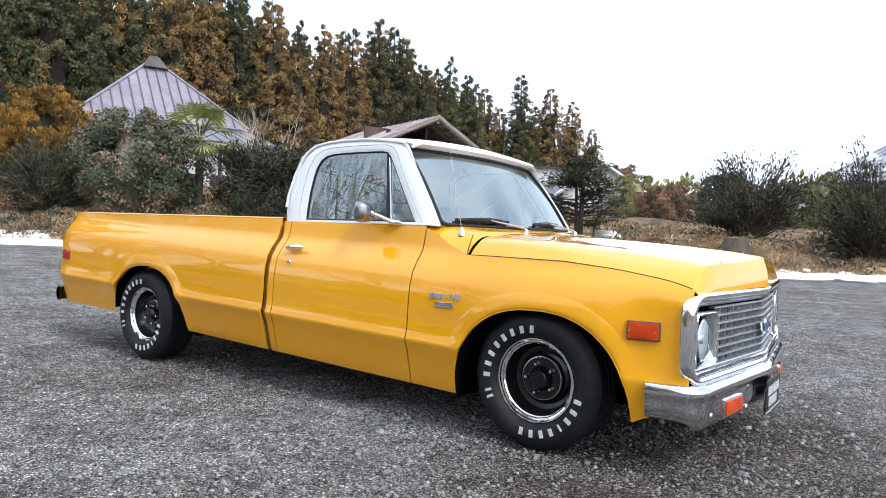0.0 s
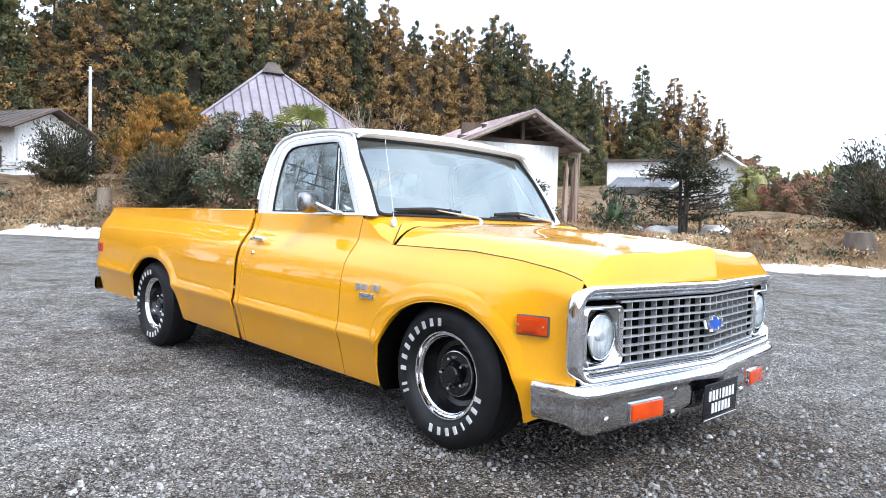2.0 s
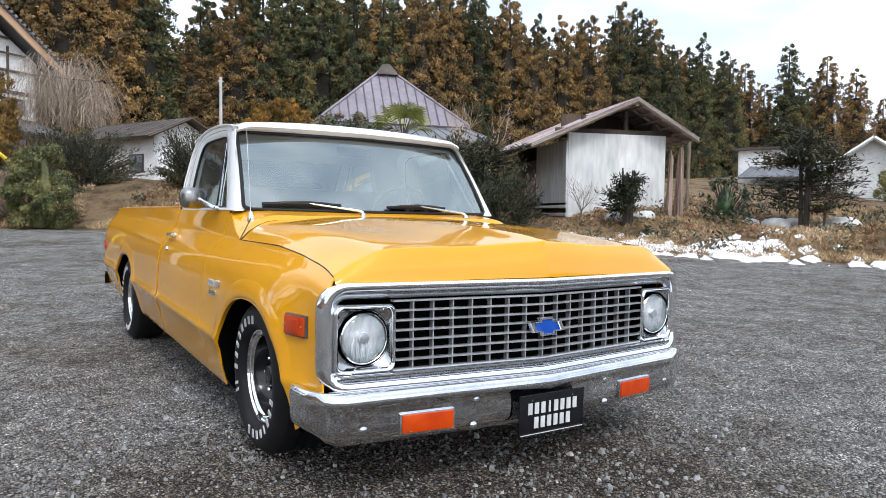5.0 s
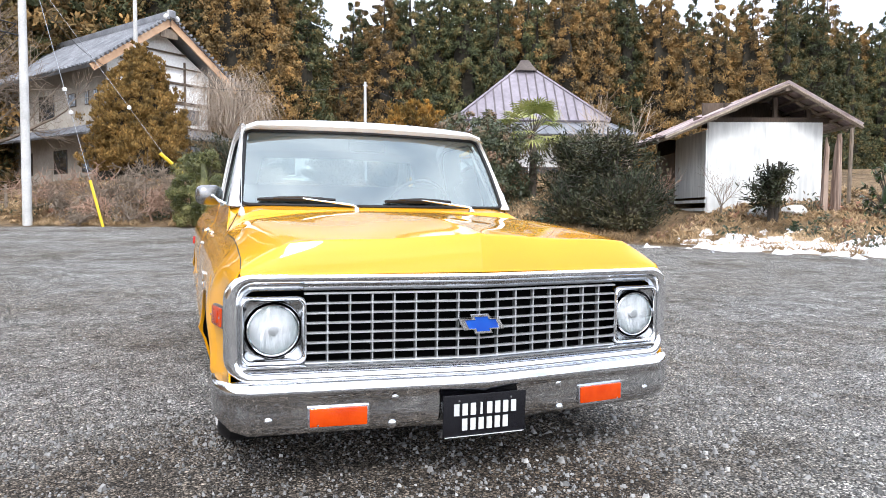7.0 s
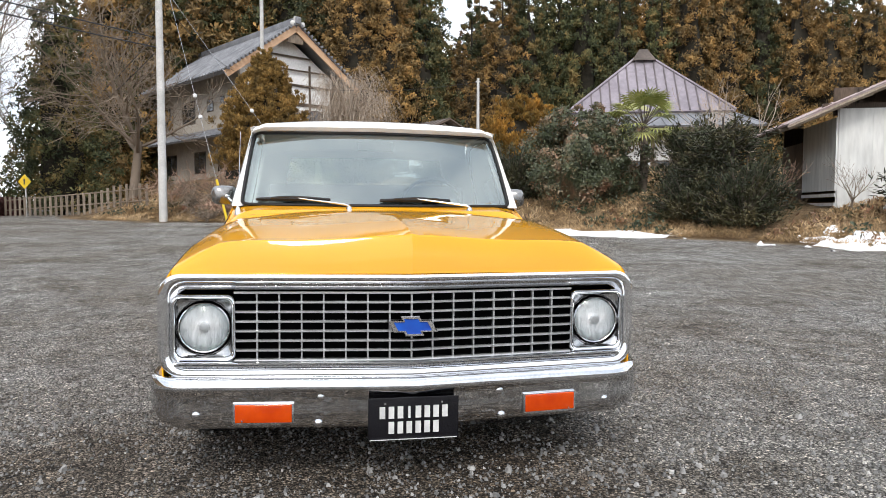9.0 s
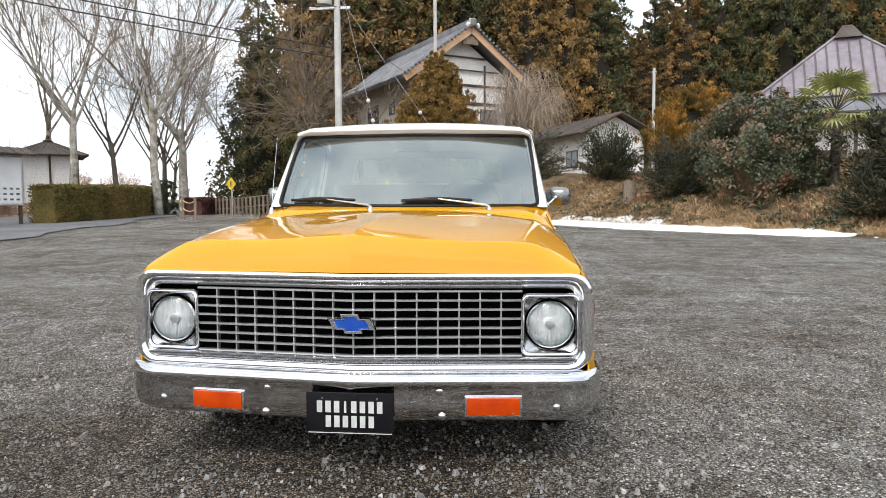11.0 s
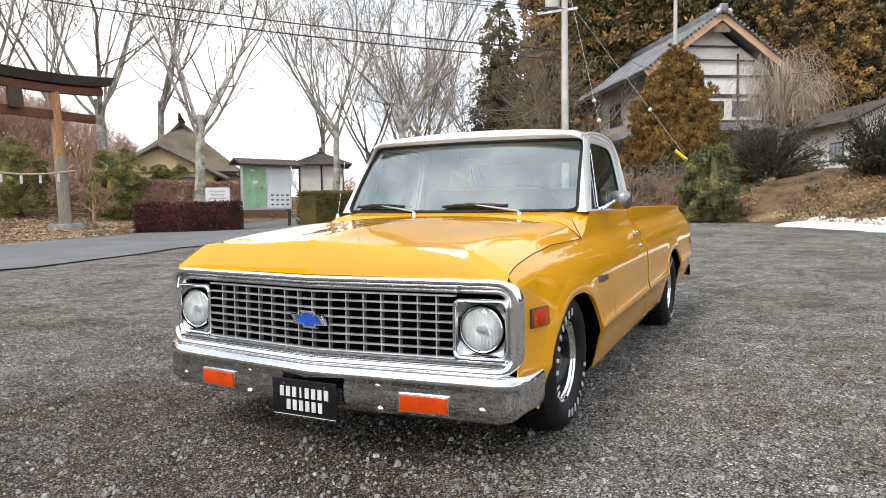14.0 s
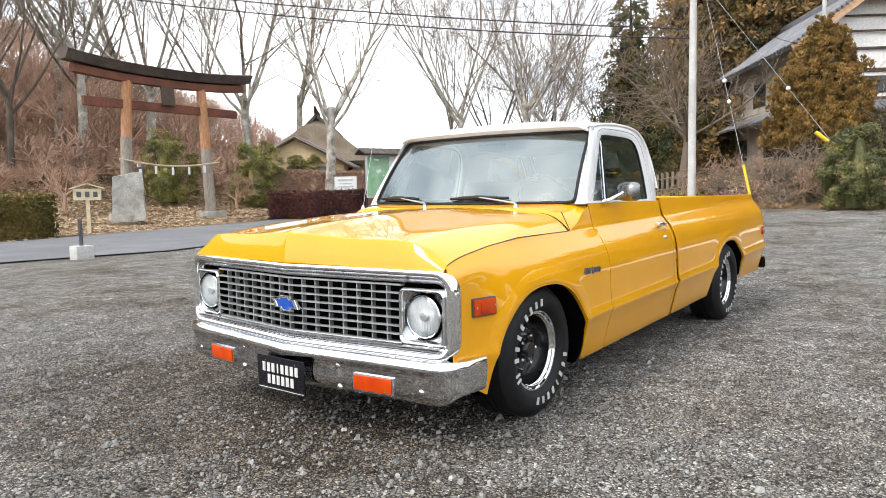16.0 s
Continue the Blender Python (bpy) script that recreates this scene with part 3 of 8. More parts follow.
part("roof", bm, M_WHITE, truck, "white painted cab roof", solid=0.02)

# windscreen with its seal, and the pillars beside it
def ws_point(v, s, off=0.0):
    """v across, -1 to 1; s up, 0 to 1."""
    yb, yt = 0.772, 0.722
    y = v * (yb + (yt - yb) * s)
    xb = -0.470 - 0.150 * abs(v) ** 2.2
    xt = -0.842 - 0.085 * abs(v) ** 2.2
    zb = 1.028 + 0.004 * abs(v)
    zt = 1.466 - 0.006 * abs(v)
    c = 4 * s * (1 - s) * 0.012
    return Vector((xb + (xt - xb) * s + c + off, y, zb + (zt - zb) * s + c))


bm = bmesh.new()
add_grid(bm, [[ws_point(v, s) for v in np.linspace(-1, 1, 21)] for s in np.linspace(0, 1, 9)])
wsg = part("windscreen", bm, M_GLASS, truck, "curved windscreen reflecting a pale sky", smooth=80)
wsg.visible_shadow = False
ring = [ws_point(v, 0, 0.006) for v in np.linspace(-0.94, 0.94, 15)] + [ws_point(0.975, 0.012, 0.006), ws_point(0.992, 0.035, 0.006)] + [ws_point(0.995, s, 0.006) for s in np.linspace(0.08, 0.92, 8)] + [ws_point(0.985, 0.97, 0.006)] \
    + [ws_point(v, 1, 0.006) for v in np.linspace(0.95, -0.95, 15)] + [ws_point(-0.985, 0.97, 0.006)] + [ws_point(-0.995, s, 0.006) for s in np.linspace(0.92, 0.08, 8)] + [ws_point(-0.992, 0.035, 0.006), ws_point(-0.975, 0.012, 0.006)]
part("windscreen_seal", tube(ring + ring[:1], 0.0095, 8), M_RUBBER, truck, "black rubber windscreen seal")
for sgn in (-1, 1):
    bm = bmesh.new()
    rows = []
    for s in np.linspace(-0.02, 1.03, 14):
        g = ws_point(sgn, s)
        z = g.z
        xo = float(np.interp(z, [p[1] for p in OUTER[12:18]][::-1], [p[0] for p in OUTER[12:18]][::-1]))
        yo = cab_y(z)
        o = Vector((xo, sgn * (yo - 0.004), z))
        m = (g + o) / 2 + Vector((0.014, sgn * 0.010, 0))
        rows.append([g + Vector((-0.004, -sgn * 0.01, 0)), g + Vector((0.008, sgn * 0.012, 0)), m, o + Vector((0.004, 0, 0)), o + Vector((-0.03, -sgn * 0.004, 0))])
    add_grid(bm, rows)
    part("windscreen_pillar", bm, M_WHITE, truck, "white pillar")
# header band above the glass
bm = bmesh.new()
add_grid(bm, [[ws_point(v, 1.0) + Vector((0.0, 0, -0.002)) for v in np.linspace(-1.02, 1.02, 21)], [ws_point(v, 1.0) + Vector((0.016, 0, 0.012)) for v in np.linspace(-1.03, 1.03, 21)], [ws_point(v, 1.0) + Vector((0.012 + 0.02, 0, 0.030)) for v in np.linspace(-1.03, 1.03, 21)]])
part("roof_header", bm, M_WHITE, truck)

# back of the cab with its window
bm = bmesh.new()
o = [(-0.80, 1.02), (-0.80, 1.2), (-0.735, 1.44), (0, 1.46), (0.735, 1.44), (0.80, 1.2), (0.80, 1.02), (0, 1.02)]
i = [(-0.58, 1.09), (-0.58, 1.2), (-0.54, 1.37), (0, 1.385), (0.54, 1.37), (0.58, 1.2), (0.58, 1.09), (0, 1.09)]
bx = lambda z: -1.77 + 0.16 * max(0.0, z - 1.15) * 0.5
add_grid(bm, [[(bx(z), y, z) for y, z in o], [(bx(z), y, z) for y, z in i]], close=True)
part("cab_back", bm, M_WHITE, truck, solid=0.03)
bm = bmesh.new()
bm.faces.new([bm.verts.new((bx(z), y, z)) for y, z in i])
rwin = part("rear_window", bm, M_GLASS, truck, smooth=0)
rwin.visible_shadow = False
part("cab_back_panel", box(-1.772, 0, 0.66, 0.03, 1.66, 0.74, None, 0.01), M_PAINT, truck)

# ---- inside the cab ----
seat = part("bench_seat", box(-1.36, 0, 0.66, 0.50, 1.38, 0.18, None, 0.05), M_SEAT, truck, "grey vinyl bench seat")
part("seat_back", box(-1.60, 0, 0.93, 0.16, 1.38, 0.50, Matrix.Rotation(-0.18, 4, "Y"), 0.05), M_SEAT, seat)
part("dashboard", box(-0.72, 0, 0.945, 0.34, 1.50, 0.15, Matrix.Rotation(0.06, 4, "Y"), 0.04), M_DASH, truck, "dark dashboard")
bm = bmesh.new()
rw = 0.195
add_tube(bm, [(0, rw * math.cos(a), rw * math.sin(a)) for a in np.linspace(0, 2 * math.pi, 33)], 0.012, 8, cap=False)
add_tube(bm, [(0, -rw, 0), (0.03, -0.05, 0), (0.03, 0.05, 0), (0, rw, 0)], 0.012, 6)
add_lathe(bm, [(0.0, 0.05), (0.05, 0.04), (0.06, 0.0)], 16, (0, 0, 0), -1, "x")
add_tube(bm, [(0, 0, 0), (0.30, 0, 0.0)], 0.02, 8)
wheel_st = part("steering_wheel", bm, M_DASH, truck, "thin-rimmed dark steering wheel")
wheel_st.matrix_basis = pose(-1.02, 0.36, 1.03, 0, 28, 0)
part("cab_floor", box(-1.2, 0, 0.42, 1.15, 1.60, 0.04), M_DASH, truck)
part("firewall", box(-0.62, 0, 0.68, 0.03, 1.56, 0.56), M_DASH, truck)
part("rear_view_mirror", box(-0.93, 0, 1.395, 0.02, 0.22, 0.055, Matrix.Rotation(-0.2, 4, "Y"), 0.008), M_DASH, truck)

# ---- bed ----
bm = bmesh.new()
rows = []
for k in range(33):
    y = -0.82 + 1.64 * k / 32
    zz = 0.60 + (0.012 if k % 4 in (0, 1) else 0)
    rows.append([(-1.85, y, zz), (-4.36, y, zz)])
add_grid(bm, rows)
part("bed_floor", bm, M_PAINT, truck, smooth=0, solid=0.01)
bm = box(-1.845, 0, 0.80, 0.03, 1.64, 0.42, None, 0.008)
add_box(bm, -1.842, 0, 1.005, 0.055, 1.66, 0.03, None, 0.008)
part("bed_front", bm, M_PAINT, truck)
bm = box(-4.395, 0, 0.80, 0.035, 1.60, 0.46, None, 0.012)
add_box(bm, -4.393, 0, 1.030, 0.06, 1.60, 0.028, None, 0.008)
part("tailgate", bm, M_PAINT, truck, "yellow tailgate, shut")
for sgn in (-1, 1):
    part("inner_wheel_arch", box(-3.10, sgn * 0.70, 0.72, 1.0, 0.26, 0.25, None, 0.05), M_PAINT, truck)
    part("tail_lamp", box(-4.412, sgn * 0.86, 0.70, 0.02, 0.07, 0.32, None, 0.008), M_RED, truck)
# rear bumper, dark
bm = bmesh.new()
prof = [(-0.02, 0.43), (0.0, 0.44), (0.03, 0.40), (0.03, 0.35), (0.0, 0.32), (-0.02, 0.33)]
rows = [[(-4.50 + 0.10 * max(0.0, (abs(y) - 0.7) / 0.25) ** 2 - dx, y, z) for dx, z in prof] for y in np.linspace(-0.95, 0.95, 21)]
rows = [[(x, y, z - 0.0) for x, y, z in r] for r in rows]
add_grid(bm, rows, close=True)
part("rear_bumper", bm, M_BLACK, truck, "dark rear bumper")

# ---- chassis and underside ----
for sgn in (-1, 1):
    part("frame_rail", box(-1.85, sgn * 0.42, 0.36, 4.9, 0.08, 0.14), M_UNDER, truck)
part("floor_pan", box(-1.2, 0, 0.40, 1.3, 1.66, 0.02), M_UNDER, truck)
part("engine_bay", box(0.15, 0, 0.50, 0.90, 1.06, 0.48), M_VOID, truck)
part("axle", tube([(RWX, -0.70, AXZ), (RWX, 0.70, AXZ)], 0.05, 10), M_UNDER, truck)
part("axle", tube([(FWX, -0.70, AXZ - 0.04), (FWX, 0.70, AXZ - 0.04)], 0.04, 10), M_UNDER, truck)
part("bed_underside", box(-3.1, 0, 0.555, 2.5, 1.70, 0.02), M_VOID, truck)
part("under_tank", box(-2.4, 0, 0.42, 0.9, 0.7, 0.18, None, 0.04), M_UNDER, truck)
part("front_valance", box(0.66, 0, 0.36, 0.10, 1.70, 0.20), M_UNDER, truck)

# ---- wheels ----
TYRE_OUT = 0.922


def wheel(cx, sgn, turn):
    w = new("wheel")
    w.parent = truck
    w.matrix_basis = pose(cx, sgn * (TYRE_OUT if cx > -1 else TYRE_OUT + 0.013), AXZ)
    R = AXZ + 0.021
    tyre = part("tyre", lathe([(0.186, -0.245), (0.215, -0.27), (0.27, -0.275), (0.305, -0.262), (R - 0.004, -0.235), (R, -0.20), (R, -0.165), (R - 0.007, -0.163), (R - 0.007, -0.155), (R, -0.153), (R, -0.12), (R - 0.007, -0.118), (R - 0.007, -0.110), (R, -0.108),
                               (R, -0.075), (R - 0.004, -0.045), (0.306, -0.018), (0.29, -0.006), (0.268, 0.0), (0.244, -0.001), (0.226, -0.009), (0.211, -0.022), (0.201, -0.040), (0.190, -0.055)], 72, (0, 0, 0), sgn), M_RUBBER, w, "low black tyre with raised white sidewall letters", smooth=30)
    inset = -0.026 * sgn
    rim = part("rim", lathe([(0.186, -0.24), (0.183, -0.12), (0.176, -0.085), (0.178, -0.075), (0.182, -0.05), (0.184, -0.036), (0.190, -0.032), (0.192, -0.026), (0.199, -0.022), (0.201, -0.014), (0.198, -0.008), (0.192, -0.009), (0.188, -0.018), (0.180, -0.021), (0.177, -0.028), (0.172, -0.032)], 64, (0, inset, 0), sgn), M_CHROME, w, "polished steel rim edge")
    part("dish", lathe([(0.174, -0.034), (0.166, -0.075), (0.150, -0.100), (0.128, -0.108), (0.112, -0.100), (0.104, -0.080), (0.098, -0.074), (0.060, -0.074), (0.055, -0.078), (0.052, -0.070), (0.045, -0.045), (0.038, -0.038), (0.0, -0.036)], 56, (0, inset, 0), sgn), M_BLACK, w, "gloss black wheel centre")
    part("trim_ring", lathe([(0.107, -0.084), (0.104, -0.077), (0.100, -0.076), (0.099, -0.080)], 48, (0, inset, 0), sgn), M_GREYTRIM, w)
    for k in range(5):
        a = turn + 2 * math.pi * k / 5
        part("lug_nut", lathe([(0.0, -0.046), (0.007, -0.047), (0.0115, -0.054), (0.012, -0.074)], 6, (0.071 * math.cos(a), inset, 0.071 * math.sin(a)), sgn), M_CHROME, w)
    # sidewall lettering as plain bars, one for each letter
    for start, step, count, width in ((205, -7.5, 2, 0.024), (180, -12.6, 8, 0.036), (-14, -12.4, 8, 0.036)):
        for k in range(count):
            a = radians(start + step * k) 
            a = a if sgn < 0 else math.pi - a
            wd = width * (0.5 if (start == -14 and k == 3) else 1.0)
            m = Matrix.Translation((0.243 * math.cos(a), sgn * 0.001, 0.243 * math.sin(a))) @ Matrix.Rotation(math.pi / 2 - a, 4, "Y")
            bm = bmesh.new()
            add_box(bm, 0, 0, 0, wd * 0.52, 0.004, 0.035, m)
            part("sidewall_letter", bm, M_LETTER, tyre, smooth=0)
    return w


for cx in (FWX, RWX):
    for sgn in (-1, 1):
        wheel(cx, sgn, 0.62 if cx == FWX else 1.1)

# ---- front: grille surround, grille, lamps ----
VX = lambda y: 0.862 - 0.112 * abs(y)


def rrect(hw, z0, z1, r):
    half = [(0.0, z1)] + [(f * (hw - r), z1) for f in (0.25, 0.5, 0.75)]
    half += [(hw - r + r * math.sin(a), z1 - r + r * math.cos(a)) for a in np.linspace(0, math.pi / 2, 6)]
    half += [(hw, (z0 + z1) / 2)]
    half += [(hw - r + r * math.cos(a), z0 + r - r * math.sin(a)) for a in np.linspace(0, math.pi / 2, 6)]
    half += [(f * (hw - r), z0) for f in (0.75, 0.5, 0.25)] + [(0.0, z0)]
    return half + [(-y, z) for y, z in half[-2:0:-1]]


def loop3(hw, z0, z1, r, off):
    return [(VX(y) + off - 0.5 * max(0.0, abs(y) - 0.84) ** 1.5, y, z) for y, z in rrect(hw, z0, z1, r)]


bm = bmesh.new()
add_grid(bm, [loop3(0.908, 0.396, 0.770, 0.085, -0.045), loop3(0.922, 0.390, 0.774, 0.09, -0.034), loop3(0.925, 0.388, 0.775, 0.09, -0.016), loop3(0.922, 0.391, 0.774, 0.088, 0.000), loop3(0.915, 0.396, 0.770, 0.083, 0.012),
              loop3(0.906, 0.404, 0.762, 0.076, 0.016), loop3(0.890, 0.413, 0.750, 0.066, 0.012), loop3(0.879, 0.422, 0.742, 0.058, 0.004), loop3(0.877, 0.426, 0.738, 0.054, -0.008)], close=True)
surround = part("grille_surround", bm, M_CHROME, truck, "bright metal surround round grille and headlamps", smooth=60)
bm = bmesh.new()
add_grid(bm, [loop3(0.878, 0.424, 0.740, 0.054, -0.007), loop3(0.872, 0.434, 0.730, 0.048, -0.012), loop3(0.864, 0.444, 0.718, 0.044, -0.022), loop3(0.856, 0.450, 0.712, 0.04, -0.03)], close=True)
part("surround_inner", bm, M_GREYTRIM, surround, "grey painted inner face", smooth=50)
bm = bmesh.new()
add_grid(bm, [loop3(0.868, 0.430, 0.447, 0.006, -0.012), loop3(0.866, 0.428, 0.449, 0.008, 0.002), loop3(0.860, 0.432, 0.445, 0.006, 0.008), loop3(0.85, 0.437, 0.440, 0.001, 0.008)], close=True)
part("lower_moulding", bm, M_CHROME, surround, smooth=50)
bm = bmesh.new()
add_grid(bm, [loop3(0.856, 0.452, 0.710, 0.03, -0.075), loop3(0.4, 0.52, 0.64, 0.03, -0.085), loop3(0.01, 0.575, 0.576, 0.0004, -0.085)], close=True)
part("grille_backing", bm, M_VOID, surround, "black sheet painting the shade behind the grille")

grille = new("grille")
grille.parent = truck
grille["label"] = "bright egg-crate grille"
NH, NV = 7, 16
for k in range(NH + 1):
    z = 0.452 + (0.702 - 0.452) * k / NH
    bm = bmesh.new()
    rows = []
    for y in (-0.648, -0.32, 0.0, 0.32, 0.648):
        x = VX(y) - 0.016
        rows.append([(x, y, z - 0.0040), (x + 0.003, y, z - 0.0026), (x + 0.003, y, z + 0.0026), (x, y, z + 0.0040), (x - 0.022, y, z + 0.003), (x - 0.022, y, z - 0.003)])
    add_grid(bm, rows, close=True)
    part("grille_bar", bm, M_ARGENT, grille, smooth=0)
for k in range(1, NV):
    y = -0.648 + 1.296 * k / NV
    x = VX(y) - 0.022
    bm = bmesh.new()
    add_box(bm, x - 0.01, y, 0.577, 0.024, 0.0052, 0.25, Matrix.Rotation(0.0, 4, "Z"))
    part("grille_bar", bm, M_ARGENT, grille, smooth=0)
# blue badge with a bright rim, a plain cross-shaped bar
def badge_loop(g, off):
    pts = [(-0.072, -0.017), (-0.054, 0.017), (-0.026, 0.017), (-0.020, 0.029), (0.034, 0.029), (0.028, 0.017), (0.072, 0.017), (0.054, -0.017), (0.026, -0.017), (0.020, -0.029), (-0.034, -0.029), (-0.028, -0.017)]
    return [(0.868 + off, -y * g * 1.08, 0.580 + z * g * 1.05) for y, z in pts]


bm = bmesh.new()
add_grid(bm, [badge_loop(1.22, -0.014), badge_loop(1.22, -0.002), badge_loop(1.17, 0.004), badge_loop(0.92, 0.004), badge_loop(0.88, -0.001)], close=True)
badge = part("badge", bm, M_CHROME, truck, "blue enamel badge with a bright rim", smooth=30)
bm = bmesh.new()
bm.faces.new([bm.verts.new(p) for p in badge_loop(0.90, 0.000)])
part("enamel", bm, M_BLUE, badge, smooth=0)

for sgn in (-1, 1):
    cy, cz = sgn * 0.756, 0.573
    lampset = new("headlamp")
    lampset.parent = truck
    lampset["label"] = "round sealed-beam headlamp in a square bright bezel"

    def sq(h, r, off, seg=6):
        pts = []
        for q in range(4):
            for a in np.linspace(0, math.pi / 2, seg):
                ang = a + q * math.pi / 2
                ccx, ccz = (h - r) * (1 if q in (0, 3) else -1), (h - r) * (1 if q in (0, 1) else -1)
                pts.append((ccx + r * math.cos(ang), ccz + r * math.sin(ang)))
        return [(VX(cy + p) + off, cy + p, cz + q * 1.06) for p, q in pts]

    def circ(r, off):
        pts = []
        for q in range(4):
            for a in np.linspace(0, math.pi / 2, 6):
                ang = a + q * math.pi / 2
                pts.append((r * math.cos(ang), r * math.sin(ang)))
        return [(VX(cy) + off - 0.112 * sgn * p * 0.3, cy + p, cz + q) for p, q in pts]

    bm = bmesh.new()
    add_grid(bm, [sq(0.114, 0.03, -0.05), sq(0.115, 0.03, -0.012), sq(0.112, 0.029, -0.002), sq(0.107, 0.027, 0.002), sq(0.102, 0.026, -0.002), sq(0.100, 0.025, -0.012)], close=True)
    bezel = part("bezel", bm, M_CHROME, lampset, "bright square bezel", smooth=60)
    bm = bmesh.new()
    add_grid(bm, [sq(0.101, 0.025, -0.010), sq(0.097, 0.05, -0.022), circ(0.101, -0.026), circ(0.100, -0.045)], close=True)
    part("bezel_dish", bm, M_GREYTRIM, bezel, smooth=45)
    # the shadow round the lens, painted as a near-black ring
    part("lamp_well", lathe([(0.103, -0.020), (0.098, -0.048), (0.090, -0.050)], 40, (VX(cy), cy, cz), 1, "x"), M_VOID, lampset, "black ring painting the shadow round the lens")
    part("lamp_ring", lathe([(0.093, -0.034), (0.092, -0.016), (0.088, -0.012), (0.084, -0.015)], 40, (VX(cy), cy, cz), 1, "x"), M_CHROME, lampset)
    part("lens", lathe([(0.087, -0.014), (0.075, -0.006), (0.055, 0.003), (0.03, 0.008), (0.0, 0.010)], 36, (VX(cy), cy, cz), 1, "x"), M_LAMPGLASS, lampset, "clear glass lens")
    part("reflector", lathe([(0.086, -0.018), (0.072, -0.024), (0.05, -0.030), (0.025, -0.034), (0.0, -0.036)], 36, (VX(cy), cy, cz), 1, "x"), M_LENS, lampset, "bright reflector bowl")
    part("bulb_cap", lathe([(0.0, -0.012), (0.018, -0.014), (0.020, -0.022), (0.016, -0.036)], 16, (VX(cy), cy, cz), 1, "x"), M_ALLOY, lampset)

# ---- front bumper ----
path = [(0.905 - 0.105 * y, y) for y in np.linspace(0, 0.82, 11)]
c0 = path[-1]
path += [(c0[0] - 0.008, 0.855), (c0[0] - 0.020, 0.887), (c0[0] - 0.038, 0.914), (c0[0] - 0.062, 0.936), (c0[0] - 0.092, 0.952), (c0[0] - 0.125, 0.961), (0.645, 0.965), (0.59, 0.966)]
full = [(x, -y) for x, y in path[:0:-1]] + path
sect = [(-0.115, 0.394), (-0.070, 0.399), (-0.040, 0.399), (-0.022, 0.395), (-0.009, 0.387), (-0.001, 0.375), (0.002, 0.362), (0.000, 0.350), (-0.005, 0.340), (-0.009, 0.325), (-0.009, 0.285), (-0.011, 0.248), (-0.017, 0.226), (-0.030, 0.210), (-0.050, 0.201), (-0.080, 0.198)]
bm = bmesh.new()
rows = []
for i, (x, y) in enumerate(full):
    a, b = full[max(0, i - 1)], full[min(len(full) - 1, i + 1)]
    t = Vector((b[0] - a[0], b[1] - a[1])).normalized()
    nx, ny = t.y, -t.x
    k = 0.35 if abs(y) > 0.9 else 1.0
    up = 0.055 * ease((abs(y) - 0.865) / 0.10)
    rows.append([(x + nx * d * k, y + ny * d * k, z + up * ease((0.36 - z) / 0.16)) for d, z in sect])
add_grid(bm, rows)
bumper = part("front_bumper", bm, M_BUMPER, truck, "chrome front bumper with slight pitting", smooth=50, solid=0.004)
for sgn in (-1, 1):
    yy = sgn * 0.540
    xx = 0.905 - 0.105 * abs(yy)
    rot = Matrix.Rotation(sgn * 0.105, 4, "Z")
    sig = part("turn_signal", box(xx - 0.006, yy, 0.268, 0.012, 0.220, 0.080, rot, 0.005), M_CHROME, bumper, "amber turn signal in the bumper")
    part("lens", box(xx - 0.002, yy, 0.270, 0.016, 0.204, 0.066, rot, 0.006), M_ORANGE, sig)
    for k in (-1, 1):
        part("screw", box(xx + 0.006, yy + k * 0.075, 0.246, 0.006, 0.006, 0.006, rot, 0.001), M_CHROME, sig)
    for by, bz in ((0.335, 0.325), (0.345, 0.228), (0.78, 0.262)):
        part("bumper_bolt", lathe([(0.0, 0.0045), (0.008, 0.0035), (0.014, 0.001), (0.017, -0.004)], 16, (0.897 - 0.105 * by, sgn * by, bz), 1, "x"), M_BUMPER, bumper)
plate = tagged(part("show_plate", box(0.906, 0, 0.246, 0.006, 0.334, 0.160, Matrix.Rotation(0.04, 4, "Y"), 0.002), M_PLATE, bumper), "black show plate with white bars of lettering")
for row, (zz, n, wd, h) in enumerate(((0.272, 8, 0.033, 0.044), (0.215, 6, 0.033, 0.044))):
    for k in range(n):
        w = wd * (0.25 if (row == 0 and k == 3) else 0.62)
        part("plate_letter", box(0.910 - (zz - 0.236) * -0.04, (k - (n - 1) / 2) * wd, zz, 0.003, w, h), M_LETTER, plate, smooth=0)
part("plate_back", box(0.9005, 0, 0.236, 0.004, 0.326, 0.110, Matrix.Rotation(0.04, 4, "Y"), 0.001), M_GREYTRIM, plate, "bare metal back")
for zz in (0.321, 0.171):
    part("plate_edge", box(0.9095, 0, zz, 0.003, 0.322, 0.0025), M_LETTER, plate, smooth=0)
for k in (-1, 1):
    part("plate_screw", box(0.9095, k * 0.105, 0.305, 0.004, 0.009, 0.009, None, 0.002), M_CHROME, plate)

